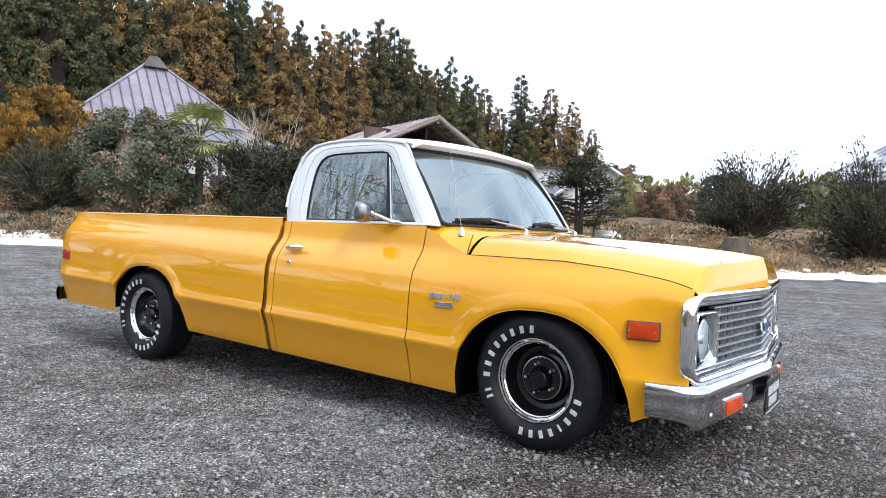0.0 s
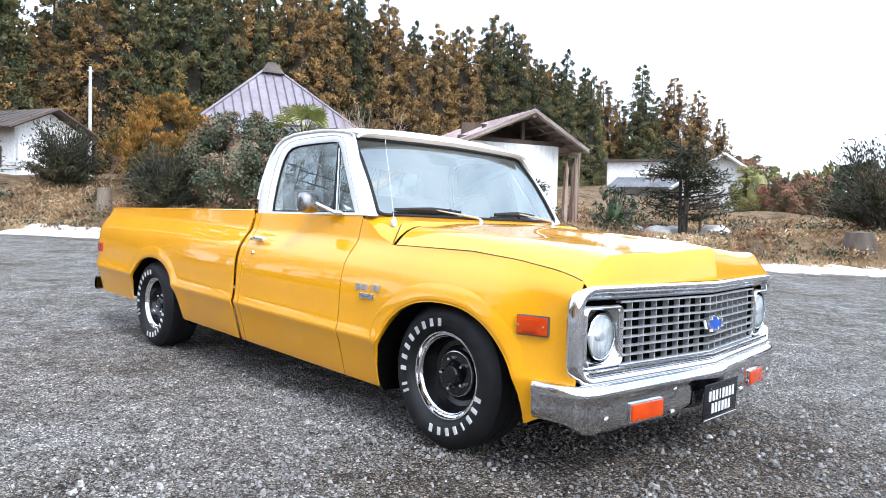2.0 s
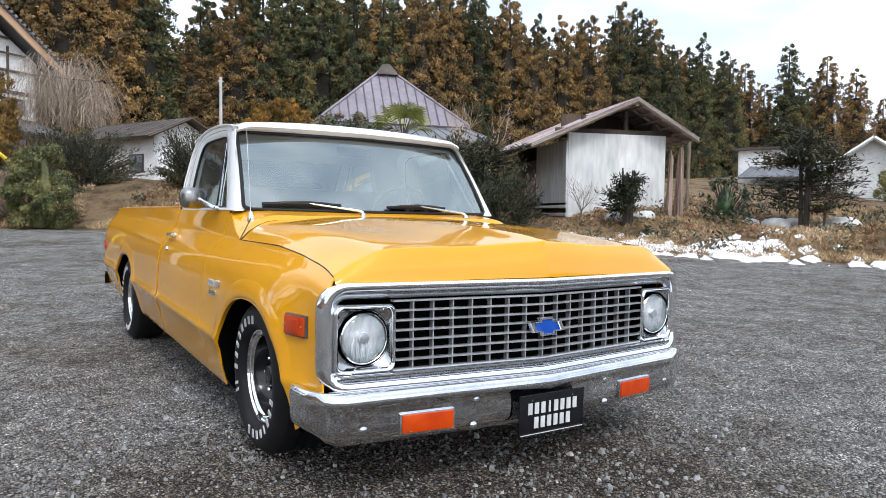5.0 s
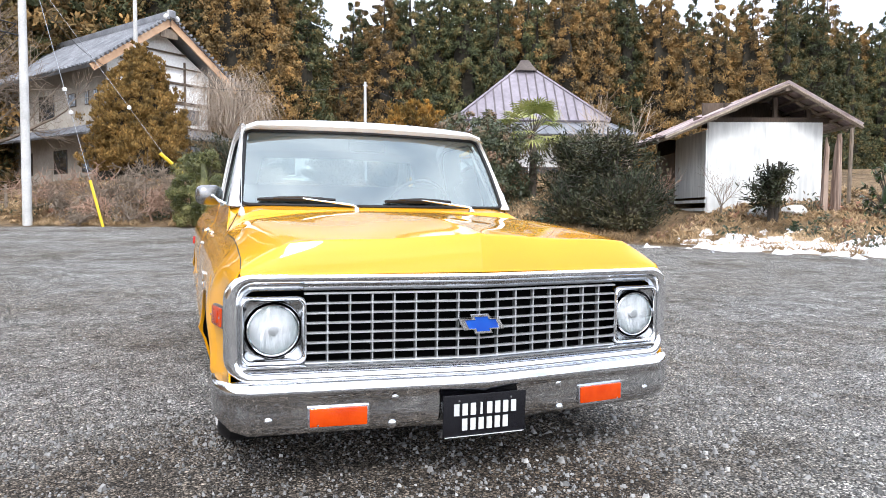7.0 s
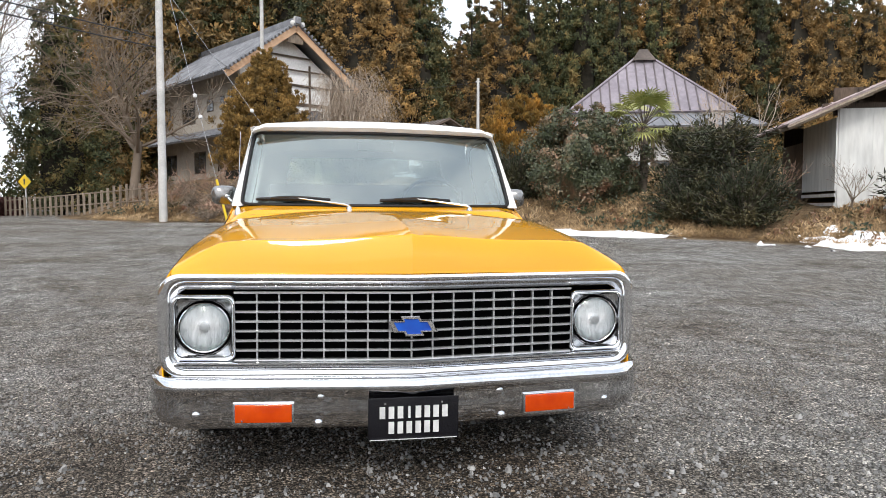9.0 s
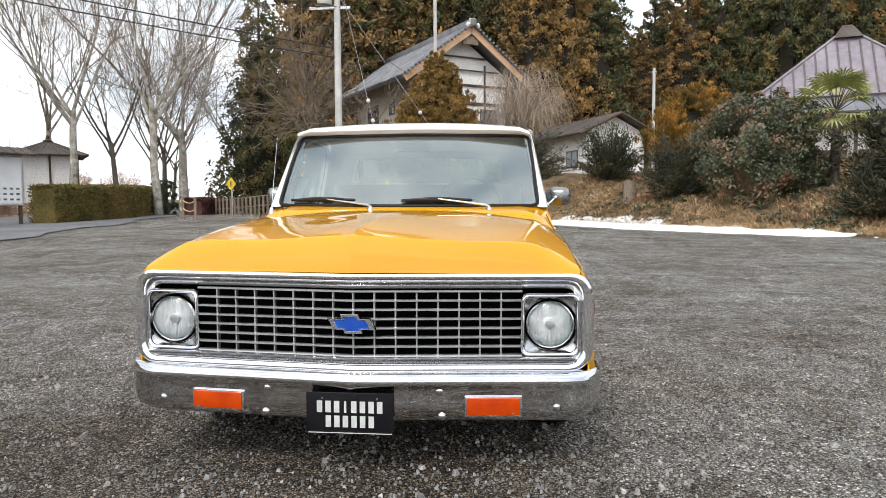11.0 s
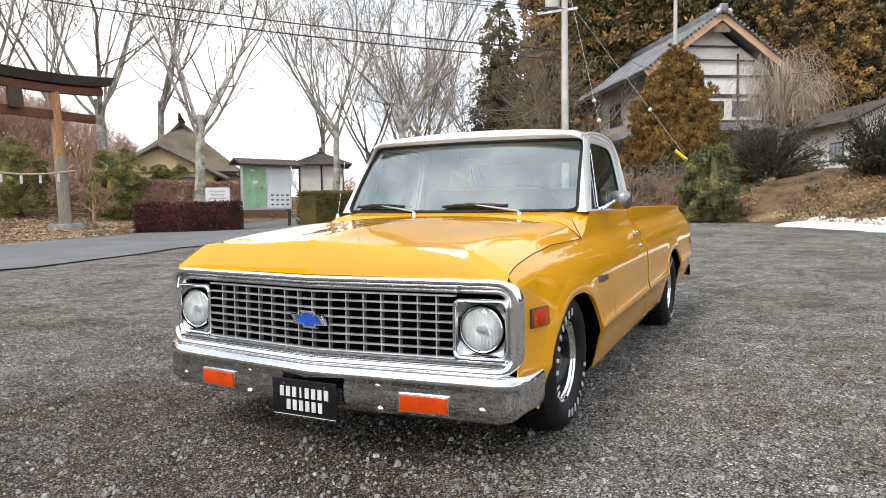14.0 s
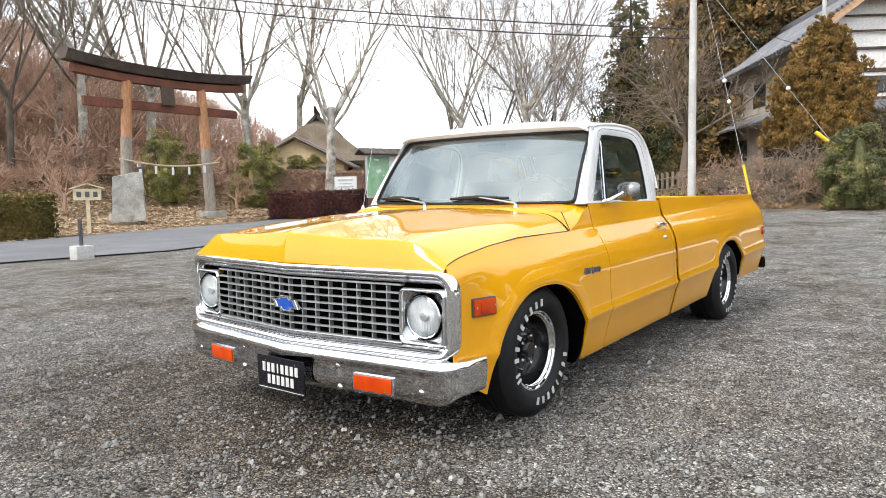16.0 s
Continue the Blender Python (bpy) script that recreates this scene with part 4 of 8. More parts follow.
# ---- wipers and aerial ----
for py, in ((-0.180,), (0.490,)):
    w = part("wiper", tube([(-0.428, py, 1.024), (-0.440, py - 0.02, 1.034), tuple(ws_point((py - 0.30) / 0.765, 0.085, 0.036))], [0.009, 0.007, 0.004], 8), M_GREYTRIM, truck, "bright wiper arm with a black blade")
    part("blade", tube([ws_point((py - 0.50) / 0.765, 0.062, 0.020), ws_point((py - 0.30) / 0.765, 0.072, 0.026), ws_point((py - 0.10) / 0.765, 0.066, 0.020)], [0.009, 0.016, 0.009], 6), M_RUBBER, w)
    part("blade_holder", tube([ws_point((py - 0.42) / 0.765, 0.078, 0.030), ws_point((py - 0.30) / 0.765, 0.092, 0.038), ws_point((py - 0.17) / 0.765, 0.080, 0.030)], 0.008, 6), M_BLACK, w)
    part("pivot", lathe([(0.0, 0.020), (0.010, 0.019), (0.016, 0.008), (0.018, 0.0)], 14, (-0.425, py, 1.006), 1, "z"), M_GREYTRIM, w)
aer = part("aerial", tube([(-0.482, -0.772, 0.99), (-0.487, -0.772, 1.03), (-0.58, -0.765, 1.43)], [0.0022, 0.0014, 0.0009], 8), M_CHROME, truck, "thin whip aerial")
part("aerial_base", lathe([(0.0, 0.035), (0.008, 0.034), (0.015, 0.012), (0.018, 0.0), (0.018, -0.012)], 16, (-0.481, -0.772, 0.985), 1, "z"), M_ALLOY, aer)
truck.matrix_basis = pose(0, 0, 0.0, -0.35, 0, 0)

# ---- ground: gravel lot, road, banks ----
EDGE = np.array([(90, 40), (20, 24), (8, 20.5), (0.2, 18.2), (-2.5, 16.4), (-6, 14.0), (-9, 11.6), (-12.5, 10.2), (-15, 7.6), (-18, 4.2), (-21, 2.2), (-23, 0.3), (-24, -3.5), (-24.6, -7), (-28, -11), (-36, -14), (-60, -19), (-160, -40)], float)


def edge_dist(x, y):
    """How far a place lies beyond the lot's edge, towards the houses (negative on the lot)."""
    p = np.stack([np.asarray(x, float), np.asarray(y, float)], -1)
    best, sign = np.full(p.shape[:-1], 1e9), np.ones(p.shape[:-1])
    for a, b in zip(EDGE[:-1], EDGE[1:]):
        d = b - a
        t = np.clip(((p - a) @ d) / (d @ d), 0, 1)
        q = a + t[..., None] * d
        r = np.hypot(*(p - q).T).T
        cr = d[0] * (p[..., 1] - a[1]) - d[1] * (p[..., 0] - a[0])
        closer = r < best
        best = np.where(closer, r, best)
        sign = np.where(closer, np.where(cr < 0, 1.0, -1.0), sign)
    return best * sign


def sstep(v, a, b):
    t = np.clip((v - a) / (b - a), 0, 1)
    return t * t * (3 - 2 * t)


ROAD_N = lerp([-60, -32, -20, -10, 0, 40], [-22, -16.6, -13.6, -11.6, -11.3, -11.0])
ROAD_S = lerp([-60, -33, -20, -8, 0, 40], [-27, -22.3, -20.6, -19.2, -18.6, -18.0])


def ground_z(x, y):
    x, y = np.asarray(x, float), np.asarray(y, float)
    z = 0.022 * np.clip(-x - 4, 0, 26) - 0.020 * (1 - sstep(np.hypot(x + 1, y), 7, 15))
    d = edge_dist(x, y)
    wob = 0.12 * np.sin(x * 0.9 + 1.3 * np.sin(y * 0.5)) + 0.10 * np.sin(y * 1.1 + x * 0.3)
    bank = 0.75 * sstep(d, -0.1, 4.5) + 0.06 * np.clip(d - 4, 0, 24) + wob * sstep(d, 0.5, 3)
    west = sstep(-x, 12, 26)
    bank = bank + west * 0.8 * sstep(d, 0.5, 7)
    far = 0.07 * np.clip(d - 34, 0, 30) * sstep(-x, 5, 40)
    south = np.clip(-20.5 - y - 0.06 * x, 0, 200)
    up = 0.055 * np.clip(south, 0, 22) + 0.02 * np.clip(south - 30, 0, 120)
    hill = 40.0 * np.exp(-(((x - 5) / 46) ** 2 + ((y + 116) / 46) ** 2))
    up = up + hill * sstep(south, 2, 20)
    return z + bank * (south <= 0) + far * (south <= 0) + up


def gz(x, y):
    return float(ground_z(x, y))


def spaced(a, b, fine0, fine1, fine, coarse):
    v, out = fine0, [fine0]
    while v < fine1:
        v += fine
        out.append(v)
    s, v = fine, fine1
    while v < b:
        s = min(coarse, s * 1.09)
        v += s
        out.append(v)
    s, v, low = fine, fine0, []
    while v > a:
        s = min(coarse, s * 1.09)
        v -= s
        low.append(v)
    return np.array(low[::-1] + out)


gx, gy = spaced(-700, 700, -30, 8, 0.5, 30), spaced(-700, 700, -24, 22, 0.5, 30)
GX, GY = np.meshgrid(gx, gy, indexing="ij")
GZ = ground_z(GX, GY)
nv = GX.size
ids = np.arange(nv).reshape(GX.shape)
faces = np.stack([ids[:-1, :-1], ids[1:, :-1], ids[1:, 1:], ids[:-1, 1:]], -1).reshape(-1, 4)
me = bpy.data.meshes.new("ground")
me.from_pydata(np.stack([GX, GY, GZ], -1).reshape(-1, 3).tolist(), [], faces.tolist())
at = me.attributes.new("beyond", "FLOAT", "POINT")
dd = edge_dist(GX, GY)
south_d = np.array([ROAD_S(v) for v in GX.ravel()]).reshape(GX.shape) - GY
val = np.maximum(dd, south_d)
at.data.foreach_set("value", np.clip(val, -20, 40).ravel())


def ground_material():
    m = bpy.data.materials.new("gravel_and_grass")
    m.use_nodes = True
    n, l = m.node_tree.nodes, m.node_tree.links
    b = n["Principled BSDF"]
    co = n.new("ShaderNodeTexCoord")

    def noise(scale, detail=6, rough=0.6):
        t = n.new("ShaderNodeTexNoise")
        t.inputs["Scale"].default_value, t.inputs["Detail"].default_value, t.inputs["Roughness"].default_value = scale, detail, rough
        l.new(co.outputs["Object"], t.inputs["Vector"])
        return t.outputs["Fac"]

    def ramp(src, stops):
        r = n.new("ShaderNodeValToRGB")
        e = r.color_ramp.elements
        e[0].position, e[0].color = stops[0][0], rgba(stops[0][1])
        e[1].position, e[1].color = stops[-1][0], rgba(stops[-1][1])
        for p, c in stops[1:-1]:
            e.new(p).color = rgba(c)
        l.new(src, r.inputs["Fac"])
        return r.outputs["Color"]

    def mix(f, a, c, mode="MIX"):
        x = n.new("ShaderNodeMix")
        x.data_type, x.blend_type = "RGBA", mode
        if isinstance(f, float):
            x.inputs["Factor"].default_value = f
        else:
            l.new(f, x.inputs["Factor"])
        l.new(a, x.inputs["A"])
        l.new(c, x.inputs["B"])
        return x.outputs["Result"]

    def cells(scale, feature="F1"):
        v = n.new("ShaderNodeTexVoronoi")
        v.feature = feature
        v.inputs["Scale"].default_value = scale
        l.new(co.outputs["Object"], v.inputs["Vector"])
        sep = n.new("ShaderNodeSeparateColor")
        l.new(v.outputs["Color"], sep.inputs[0])
        return v, sep.outputs[0]

    (vo, c1), (vo2, c2), c3 = cells(52), cells(100), cells(210)[1]
    stops = [(0.04, (0.06, 0.06, 0.06)), (0.35, (0.235, 0.235, 0.235)), (0.72, (0.50, 0.498, 0.494)), (0.97, (0.88, 0.875, 0.865))]
    gr = mix(ramp(noise(14, 4), [(0.44, (0, 0, 0)), (0.56, (1, 1, 1))]), ramp(c1, stops), ramp(c2, stops))
    gr = mix(ramp(noise(19, 3), [(0.46, (0, 0, 0)), (0.56, (1, 1, 1))]), gr, ramp(c3, stops))
    # crevice shade between the stones, multiplied into their colour
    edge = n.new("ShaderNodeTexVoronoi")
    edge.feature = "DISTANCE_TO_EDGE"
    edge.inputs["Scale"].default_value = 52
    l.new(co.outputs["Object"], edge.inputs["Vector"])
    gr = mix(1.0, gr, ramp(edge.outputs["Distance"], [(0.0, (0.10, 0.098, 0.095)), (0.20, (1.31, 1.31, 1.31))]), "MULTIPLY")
    patch = ramp(noise(0.5, 6), [(0.32, (0.58, 0.52, 0.46)), (0.46, (0.93, 0.91, 0.88)), (0.56, (1.02, 1.02, 1.02)), (0.70, (1.24, 1.24, 1.25))])
    gr = mix(1.0, gr, patch, "MULTIPLY")
    gr = mix(1.0, gr, ramp(noise(0.23, 4), [(0.35, (1.0, 0.955, 0.885)), (0.65, (1.0, 0.98, 0.94))]), "MULTIPLY")
    patch2 = ramp(noise(2.6, 6), [(0.35, (0.66, 0.63, 0.59)), (0.62, (1.15, 1.15, 1.15))])
    gr = mix(1.0, gr, patch2, "MULTIPLY")
    gr = mix(1.0, gr, ramp(noise(24, 3, 0.7), [(0.36, (0.62, 0.62, 0.62)), (0.64, (1.36, 1.36, 1.36))]), "MULTIPLY")
    gr = mix(1.0, gr, ramp(noise(8, 4, 0.65), [(0.36, (0.80, 0.79, 0.78)), (0.64, (1.20, 1.20, 1.20))]), "MULTIPLY")
    # brown earth worn through the gravel where cars are parked, plus painted bumper shade
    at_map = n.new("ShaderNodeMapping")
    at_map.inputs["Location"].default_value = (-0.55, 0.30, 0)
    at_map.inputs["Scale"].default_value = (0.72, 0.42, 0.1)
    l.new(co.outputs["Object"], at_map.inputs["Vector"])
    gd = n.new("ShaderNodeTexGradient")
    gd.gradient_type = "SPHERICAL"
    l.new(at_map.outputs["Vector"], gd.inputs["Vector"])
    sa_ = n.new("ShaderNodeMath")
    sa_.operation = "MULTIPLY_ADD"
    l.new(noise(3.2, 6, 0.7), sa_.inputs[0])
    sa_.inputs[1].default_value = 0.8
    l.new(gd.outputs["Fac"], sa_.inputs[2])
    # the dark end also puts the truck's shade into the ground colour
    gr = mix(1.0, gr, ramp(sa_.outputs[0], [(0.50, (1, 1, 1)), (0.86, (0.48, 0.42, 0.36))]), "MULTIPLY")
    grass = ramp(noise(1.1, 8, 0.7), [(0.3, (0.065, 0.058, 0.026)), (0.45, (0.21, 0.142, 0.080)), (0.58, (0.36, 0.255, 0.150)), (0.75, (0.16, 0.095, 0.058))])
    grass = mix(1.0, grass, ramp(noise(26, 6, 0.75), [(0.3, (0.35, 0.34, 0.32)), (0.7, (1.45, 1.42, 1.35))]), "MULTIPLY")
    att = n.new("ShaderNodeAttribute")
    att.attribute_name = "beyond"
    ad = n.new("ShaderNodeMath")
    ad.operation = "MULTIPLY_ADD"
    l.new(noise(1.7, 6, 0.7), ad.inputs[0])
    ad.inputs[1].default_value = 1.6
    l.new(att.outputs["Fac"], ad.inputs[2])
    mr = n.new("ShaderNodeMapRange")
    mr.inputs["From Min"].default_value, mr.inputs["From Max"].default_value = 0.65, 1.1
    l.new(ad.outputs[0], mr.inputs["Value"])
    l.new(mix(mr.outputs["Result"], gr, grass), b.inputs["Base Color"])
    b.inputs["Roughness"].default_value = 0.9
    b.inputs["Specular IOR Level"].default_value = 0.25
    bp = n.new("ShaderNodeBump")
    bp.inputs["Strength"].default_value, bp.inputs["Distance"].default_value = 1.0, 0.030
    hs = n.new("ShaderNodeMath")
    hs.operation = "ADD"
    l.new(vo.outputs["Distance"], hs.inputs[0])
    l.new(vo2.outputs["Distance"], hs.inputs[1])
    inv = n.new("ShaderNodeMath")
    inv.operation = "SUBTRACT"
    inv.inputs[0].default_value = 1.0
    l.new(hs.outputs[0], inv.inputs[1])
    l.new(inv.outputs[0], bp.inputs["Height"])
    l.new(bp.outputs["Normal"], b.inputs["Normal"])
    return m


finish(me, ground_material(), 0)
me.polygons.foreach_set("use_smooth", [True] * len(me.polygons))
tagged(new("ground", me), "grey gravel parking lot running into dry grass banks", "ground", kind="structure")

M_ASPHALT = surf("asphalt", [(0.120, 0.122, 0.128), (0.172, 0.175, 0.182)], 0.6, 0.85, fine=(60, 0.25), bump=0.3, bscale=120)
bm = bmesh.new()
rows = []
for x in np.linspace(-150, 120, 180):
    a, b = ROAD_N(x), ROAD_S(x)
    if x < -60:
        a, b = a - (-60 - x) * 0.25, b - (-60 - x) * 0.25
    w = 0.35 * math.sin(x * 0.8) + 0.2 * math.sin(x * 2.1 + 1)
    rows.append([(x, y, gz(x, y) + 0.03) for y in np.linspace(a + w, b + 0.3 * w, 9)])
add_grid(bm, rows)
tagged(part("road", bm, M_ASPHALT, None, smooth=60), "worn grey asphalt lane along the gravel lot", "road", kind="structure")

# ---- plants ----
M_CEDAR_G = surf("cedar_green", [(0.016, 0.024, 0.010), (0.077, 0.087, 0.033), (0.225, 0.152, 0.050)], 0.8, 0.8, rand=0.25, fine=(3, 0.25), trans=0.08, island=0.10)
M_CEDAR_B = surf("cedar_brown", [(0.028, 0.026, 0.011), (0.200, 0.127, 0.044), (0.41, 0.240, 0.075)], 0.8, 0.8, rand=0.25, fine=(3, 0.25), trans=0.08, island=0.10)
M_CEDAR_O = surf("conifer_orange", [(0.070, 0.060, 0.016), (0.27, 0.150, 0.028), (0.50, 0.255, 0.040)], 1.2, 0.8, rand=0.1, fine=(9, 0.4), trans=0.10, island=0.25)
M_SAWARA = surf("conifer_olive_brown", [(0.10, 0.066, 0.018), (0.24, 0.145, 0.036), (0.36, 0.215, 0.060)], 1.6, 0.8, fine=(9, 0.4), trans=0.10, island=0.25)
M_LEAF = surf("broad_leaf", [(0.020, 0.035, 0.015), (0.045, 0.062, 0.030), (0.10, 0.10, 0.06)], 1.1, 0.5, fine=(12, 0.45), trans=0.10, island=0.25)
M_LEAF_ROUND = surf("shrub_leaf", [(0.045, 0.055, 0.016), (0.115, 0.120, 0.034), (0.25, 0.225, 0.08)], 1.6, 0.5, fine=(14, 0.4), trans=0.10, island=0.25)
M_LEAF_GLOSS = surf("glossy_leaf", [(0.022, 0.046, 0.016), (0.048, 0.085, 0.030), (0.09, 0.13, 0.05)], 3.0, 0.32, fine=(12, 0.3), trans=0.08, island=0.25)
M_LEAF_TIPS = surf("leaf_with_reddish_tips", [(0.035, 0.050, 0.022), (0.085, 0.095, 0.048), (0.27, 0.145, 0.085)], 1.5, 0.5, fine=(12, 0.4), trans=0.10, island=0.3)
M_LEAF_RED = surf("reddish_leaf", [(0.06, 0.07, 0.03), (0.18, 0.115, 0.06), (0.34, 0.15, 0.09)], 1.3, 0.6, fine=(12, 0.4), trans=0.10, island=0.25)
M_LEAF_BRIGHT = surf("fresh_leaf", [(0.075, 0.085, 0.022), (0.20, 0.195, 0.048), (0.36, 0.31, 0.10)], 1.6, 0.5, fine=(14, 0.4), trans=0.10, island=0.25)
M_YEW = surf("yew_needles", [(0.010, 0.014, 0.006), (0.036, 0.042, 0.017), (0.115, 0.092, 0.040)], 1.0, 0.75, fine=(12, 0.4), trans=0.1, island=0.25)
M_HEDGE_Y = surf("hedge_yellow_green", [(0.085, 0.075, 0.020), (0.16, 0.125, 0.030), (0.22, 0.15, 0.045)], 1.0, 0.7, fine=(14, 0.4), trans=0.1, island=0.25)
M_HEDGE_R = surf("hedge_dark_red", [(0.040, 0.012, 0.010), (0.080, 0.022, 0.018), (0.12, 0.040, 0.028)], 1.2, 0.7, fine=(14, 0.4), trans=0.1, island=0.25)
M_PALM = surf("palm_leaf", [(0.14, 0.17, 0.04), (0.28, 0.30, 0.08), (0.42, 0.40, 0.15)], 2.0, 0.6, trans=0.15)
M_BARK = surf("bark", [(0.07, 0.055, 0.042), (0.14, 0.115, 0.09)], 4.0, 0.9, bump=0.5, bscale=30, stretch=(1, 1, 0.25))
M_BARK_GREY = surf("dark_grey_bark", [(0.035, 0.028, 0.022), (0.085, 0.07, 0.055)], 4.0, 0.9, bump=0.5, bscale=30, stretch=(1, 1, 0.25))
M_BARK_AND_SHADE = surf("conifer_bark_and_shade", [(0.016, 0.014, 0.009), (0.034, 0.028, 0.017)], 4.0, 0.95, bump=0.4, bscale=12)
M_BARK_PALE = surf("pale_lichen_bark", [(0.17, 0.15, 0.12), (0.36, 0.335, 0.285), (0.54, 0.52, 0.47)], 3.0, 0.9, bump=0.4, bscale=30, fine=(14, 0.3))
M_TWIG = surf("twigs", [(0.15, 0.115, 0.085), (0.26, 0.205, 0.155)], 0.6, 0.9)
M_TWIG_RED = surf("reddish_twigs", [(0.27, 0.168, 0.118), (0.49, 0.325, 0.235)], 0.4, 0.9, rand=0.2)
M_TWIG_GREY = surf("grey_twigs", [(0.30, 0.235, 0.18), (0.48, 0.40, 0.32)], 0.8, 0.9)


def raw_mesh(name, verts, faces, mat, smooth=0):
    me = bpy.data.meshes.new(name)
    me.from_pydata(verts if isinstance(verts, list) else verts.tolist(), [], faces if isinstance(faces, list) else faces.tolist())
    return finish(me, mat, smooth)


def leaf_cards(rng, c, along, length, width):
    """Diamond leaves at the places c, pointing along the directions along."""
    n = len(c)
    a = along / (np.linalg.norm(along, axis=1, keepdims=True) + 1e-9)
    r = rng.normal(size=(n, 3))
    s = np.cross(a, r)
    s /= np.linalg.norm(s, axis=1, keepdims=True) + 1e-9
    L = (length * rng.uniform(0.6, 1.3, n))[:, None]
    W = (width * rng.uniform(0.6, 1.3, n))[:, None]
    v = np.stack([c - a * L * 0.5, c + s * W * 0.5 + a * L * 0.05, c + a * L * 0.5, c - s * W * 0.5 + a * L * 0.05], 1).reshape(-1, 3)
    f = np.arange(4 * n).reshape(n, 4)
    return v, f


def plant(name, trunk_bm, crown, label, category, group="", bark=None, leaf=None, parts=("trunk", "crown")):
    top = new(name)
    if trunk_bm is not None:
        part(parts[0], trunk_bm, bark or M_BARK, top, smooth=60)
    if crown is not None:
        ob = new(parts[1], raw_mesh(parts[1], crown[0], crown[1], leaf))
        ob.parent = top
        ob["kind"] = "stuff"
        if len(crown) > 2:
            # in conifers this core is near-black, painting the shade between the tufts
            part("inner_foliage", crown[2], M_BARK_AND_SHADE if parts[0] == "trunk" else leaf, top, smooth=60)["kind"] = "stuff"
    return tagged(top, label, category, group)


def sprays(rng, c, along, out, length, width):
    """Leaf sprays at the places c: they run along the directions along and turn their faces towards out."""
    n = len(c)
    a = along / (np.linalg.norm(along, axis=1, keepdims=True) + 1e-9)
    s = np.cross(a, out)
    s /= np.linalg.norm(s, axis=1, keepdims=True) + 1e-9
    L = (length * rng.uniform(0.55, 1.35, n))[:, None]
    W = (width * rng.uniform(0.6, 1.35, n))[:, None]
    v = np.stack([c - a * L * 0.5, c - s * W * 0.5 + a * L * 0.08, c + a * L * 0.5, c + s * W * 0.5 + a * L * 0.08], 1).reshape(-1, 3)
    return v, np.arange(4 * n).reshape(n, 4)


def tufts(rng, centre, out, radius, per, length, width, point=0.5, rise=0.2, squash=0.85):
    """Rounded tufts of sprays, one for each centre, full on the side that faces out and above, empty below."""
    which = np.repeat(np.arange(len(centre)), per)
    n = len(which)
    d = rng.normal(size=(n, 3)) * 0.75 + out[which] * 0.75 + np.array([0, 0, 0.45])
    d /= np.linalg.norm(d, axis=1, keepdims=True)
    p = centre[which] + d * (radius[which] * rng.uniform(0.55, 1.08, n))[:, None] * np.array([1, 1, squash])
    t = np.cross(d, rng.normal(size=(n, 3)))
    t /= np.linalg.norm(t, axis=1, keepdims=True) + 1e-9
    return sprays(rng, p, t * (1 - 0.5 * point) + d * point + np.array([0, 0, rise]), d + rng.normal(size=(n, 3)) * 0.38, length, width)


def cedar_parts(seed, H, R, limbs, low=0.03, pw=0.74, m=4, per=24, tuft=0.42, length=0.30, width=0.12, droop=0.22, open_top=0.0, rise=0.25, core=0.40, point=0.5):
    """A conifer: tapering trunk, limbs all round it that carry rounded tufts towards their ends, and a dark core that
    paints the shade between them.
    """
    rng = np.random.default_rng(seed)
    bm = tube([(0, 0, -0.4), (0.003 * H, 0, H * 0.35), (0, 0.002 * H, H * 0.7), (0, 0, H * 0.985)], [H * 0.016, H * 0.013, H * 0.008, 0.02], 7)
    h = 1 - (np.arange(limbs) + rng.uniform(0, 1, limbs)) / limbs
    h = 1 - h ** 0.62 * (1 - low)
    if open_top:
        keep = rng.uniform(0, 1, limbs) > open_top * np.clip((h - 0.45) / 0.4, 0, 1)
        h = h[keep]
    k = len(h)
    ang = np.arange(k) * 2.399 + rng.normal(size=k) * 0.4
    ph = rng.uniform(0, 6.28, 3)
    lump = 0.86 + 0.10 * np.sin(2 * ang + ph[0] + 7 * h) + 0.10 * np.sin(3 * ang + ph[1] - 11 * h) + rng.normal(size=k) * 0.10
    reach = R * np.clip(1 - h, 0.02, 1) ** pw * np.clip(lump, 0.5, 1.15) + 0.15
    o = np.stack([np.cos(ang), np.sin(ang), np.zeros(k)], 1)
    for i in range(0, k, 2):
        if h[i] > 0.5:
            add_tube(bm, [(0, 0, h[i] * H), tuple(o[i] * reach[i] * 0.9 + np.array([0, 0, h[i] * H - droop * 0.5 * reach[i]]))], [0.035, 0.012], 3, cap=False)
    idx = np.repeat(np.arange(k), m)
    u = np.tile(np.linspace(0.52, 1.0, m), k) + rng.normal(size=k * m) * 0.06
    side = np.stack([-np.sin(ang), np.cos(ang), np.zeros(k)], 1)[idx]
    swing = rng.normal(size=k * m)[:, None] * 0.17 * reach[idx][:, None]
    c = o[idx] * (reach[idx] * u)[:, None] + side * swing
    c[:, 2] = h[idx] * H - droop * reach[idx] * u + rng.normal(size=k * m) * 0.12
    rad = tuft * rng.uniform(0.65, 1.3, k * m) * (0.26 + 0.86 * np.clip(1 - h[idx], 0, 1) ** 0.42)
    v, f = tufts(rng, c, o[idx], rad, per, length, width, point, rise)
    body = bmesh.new()
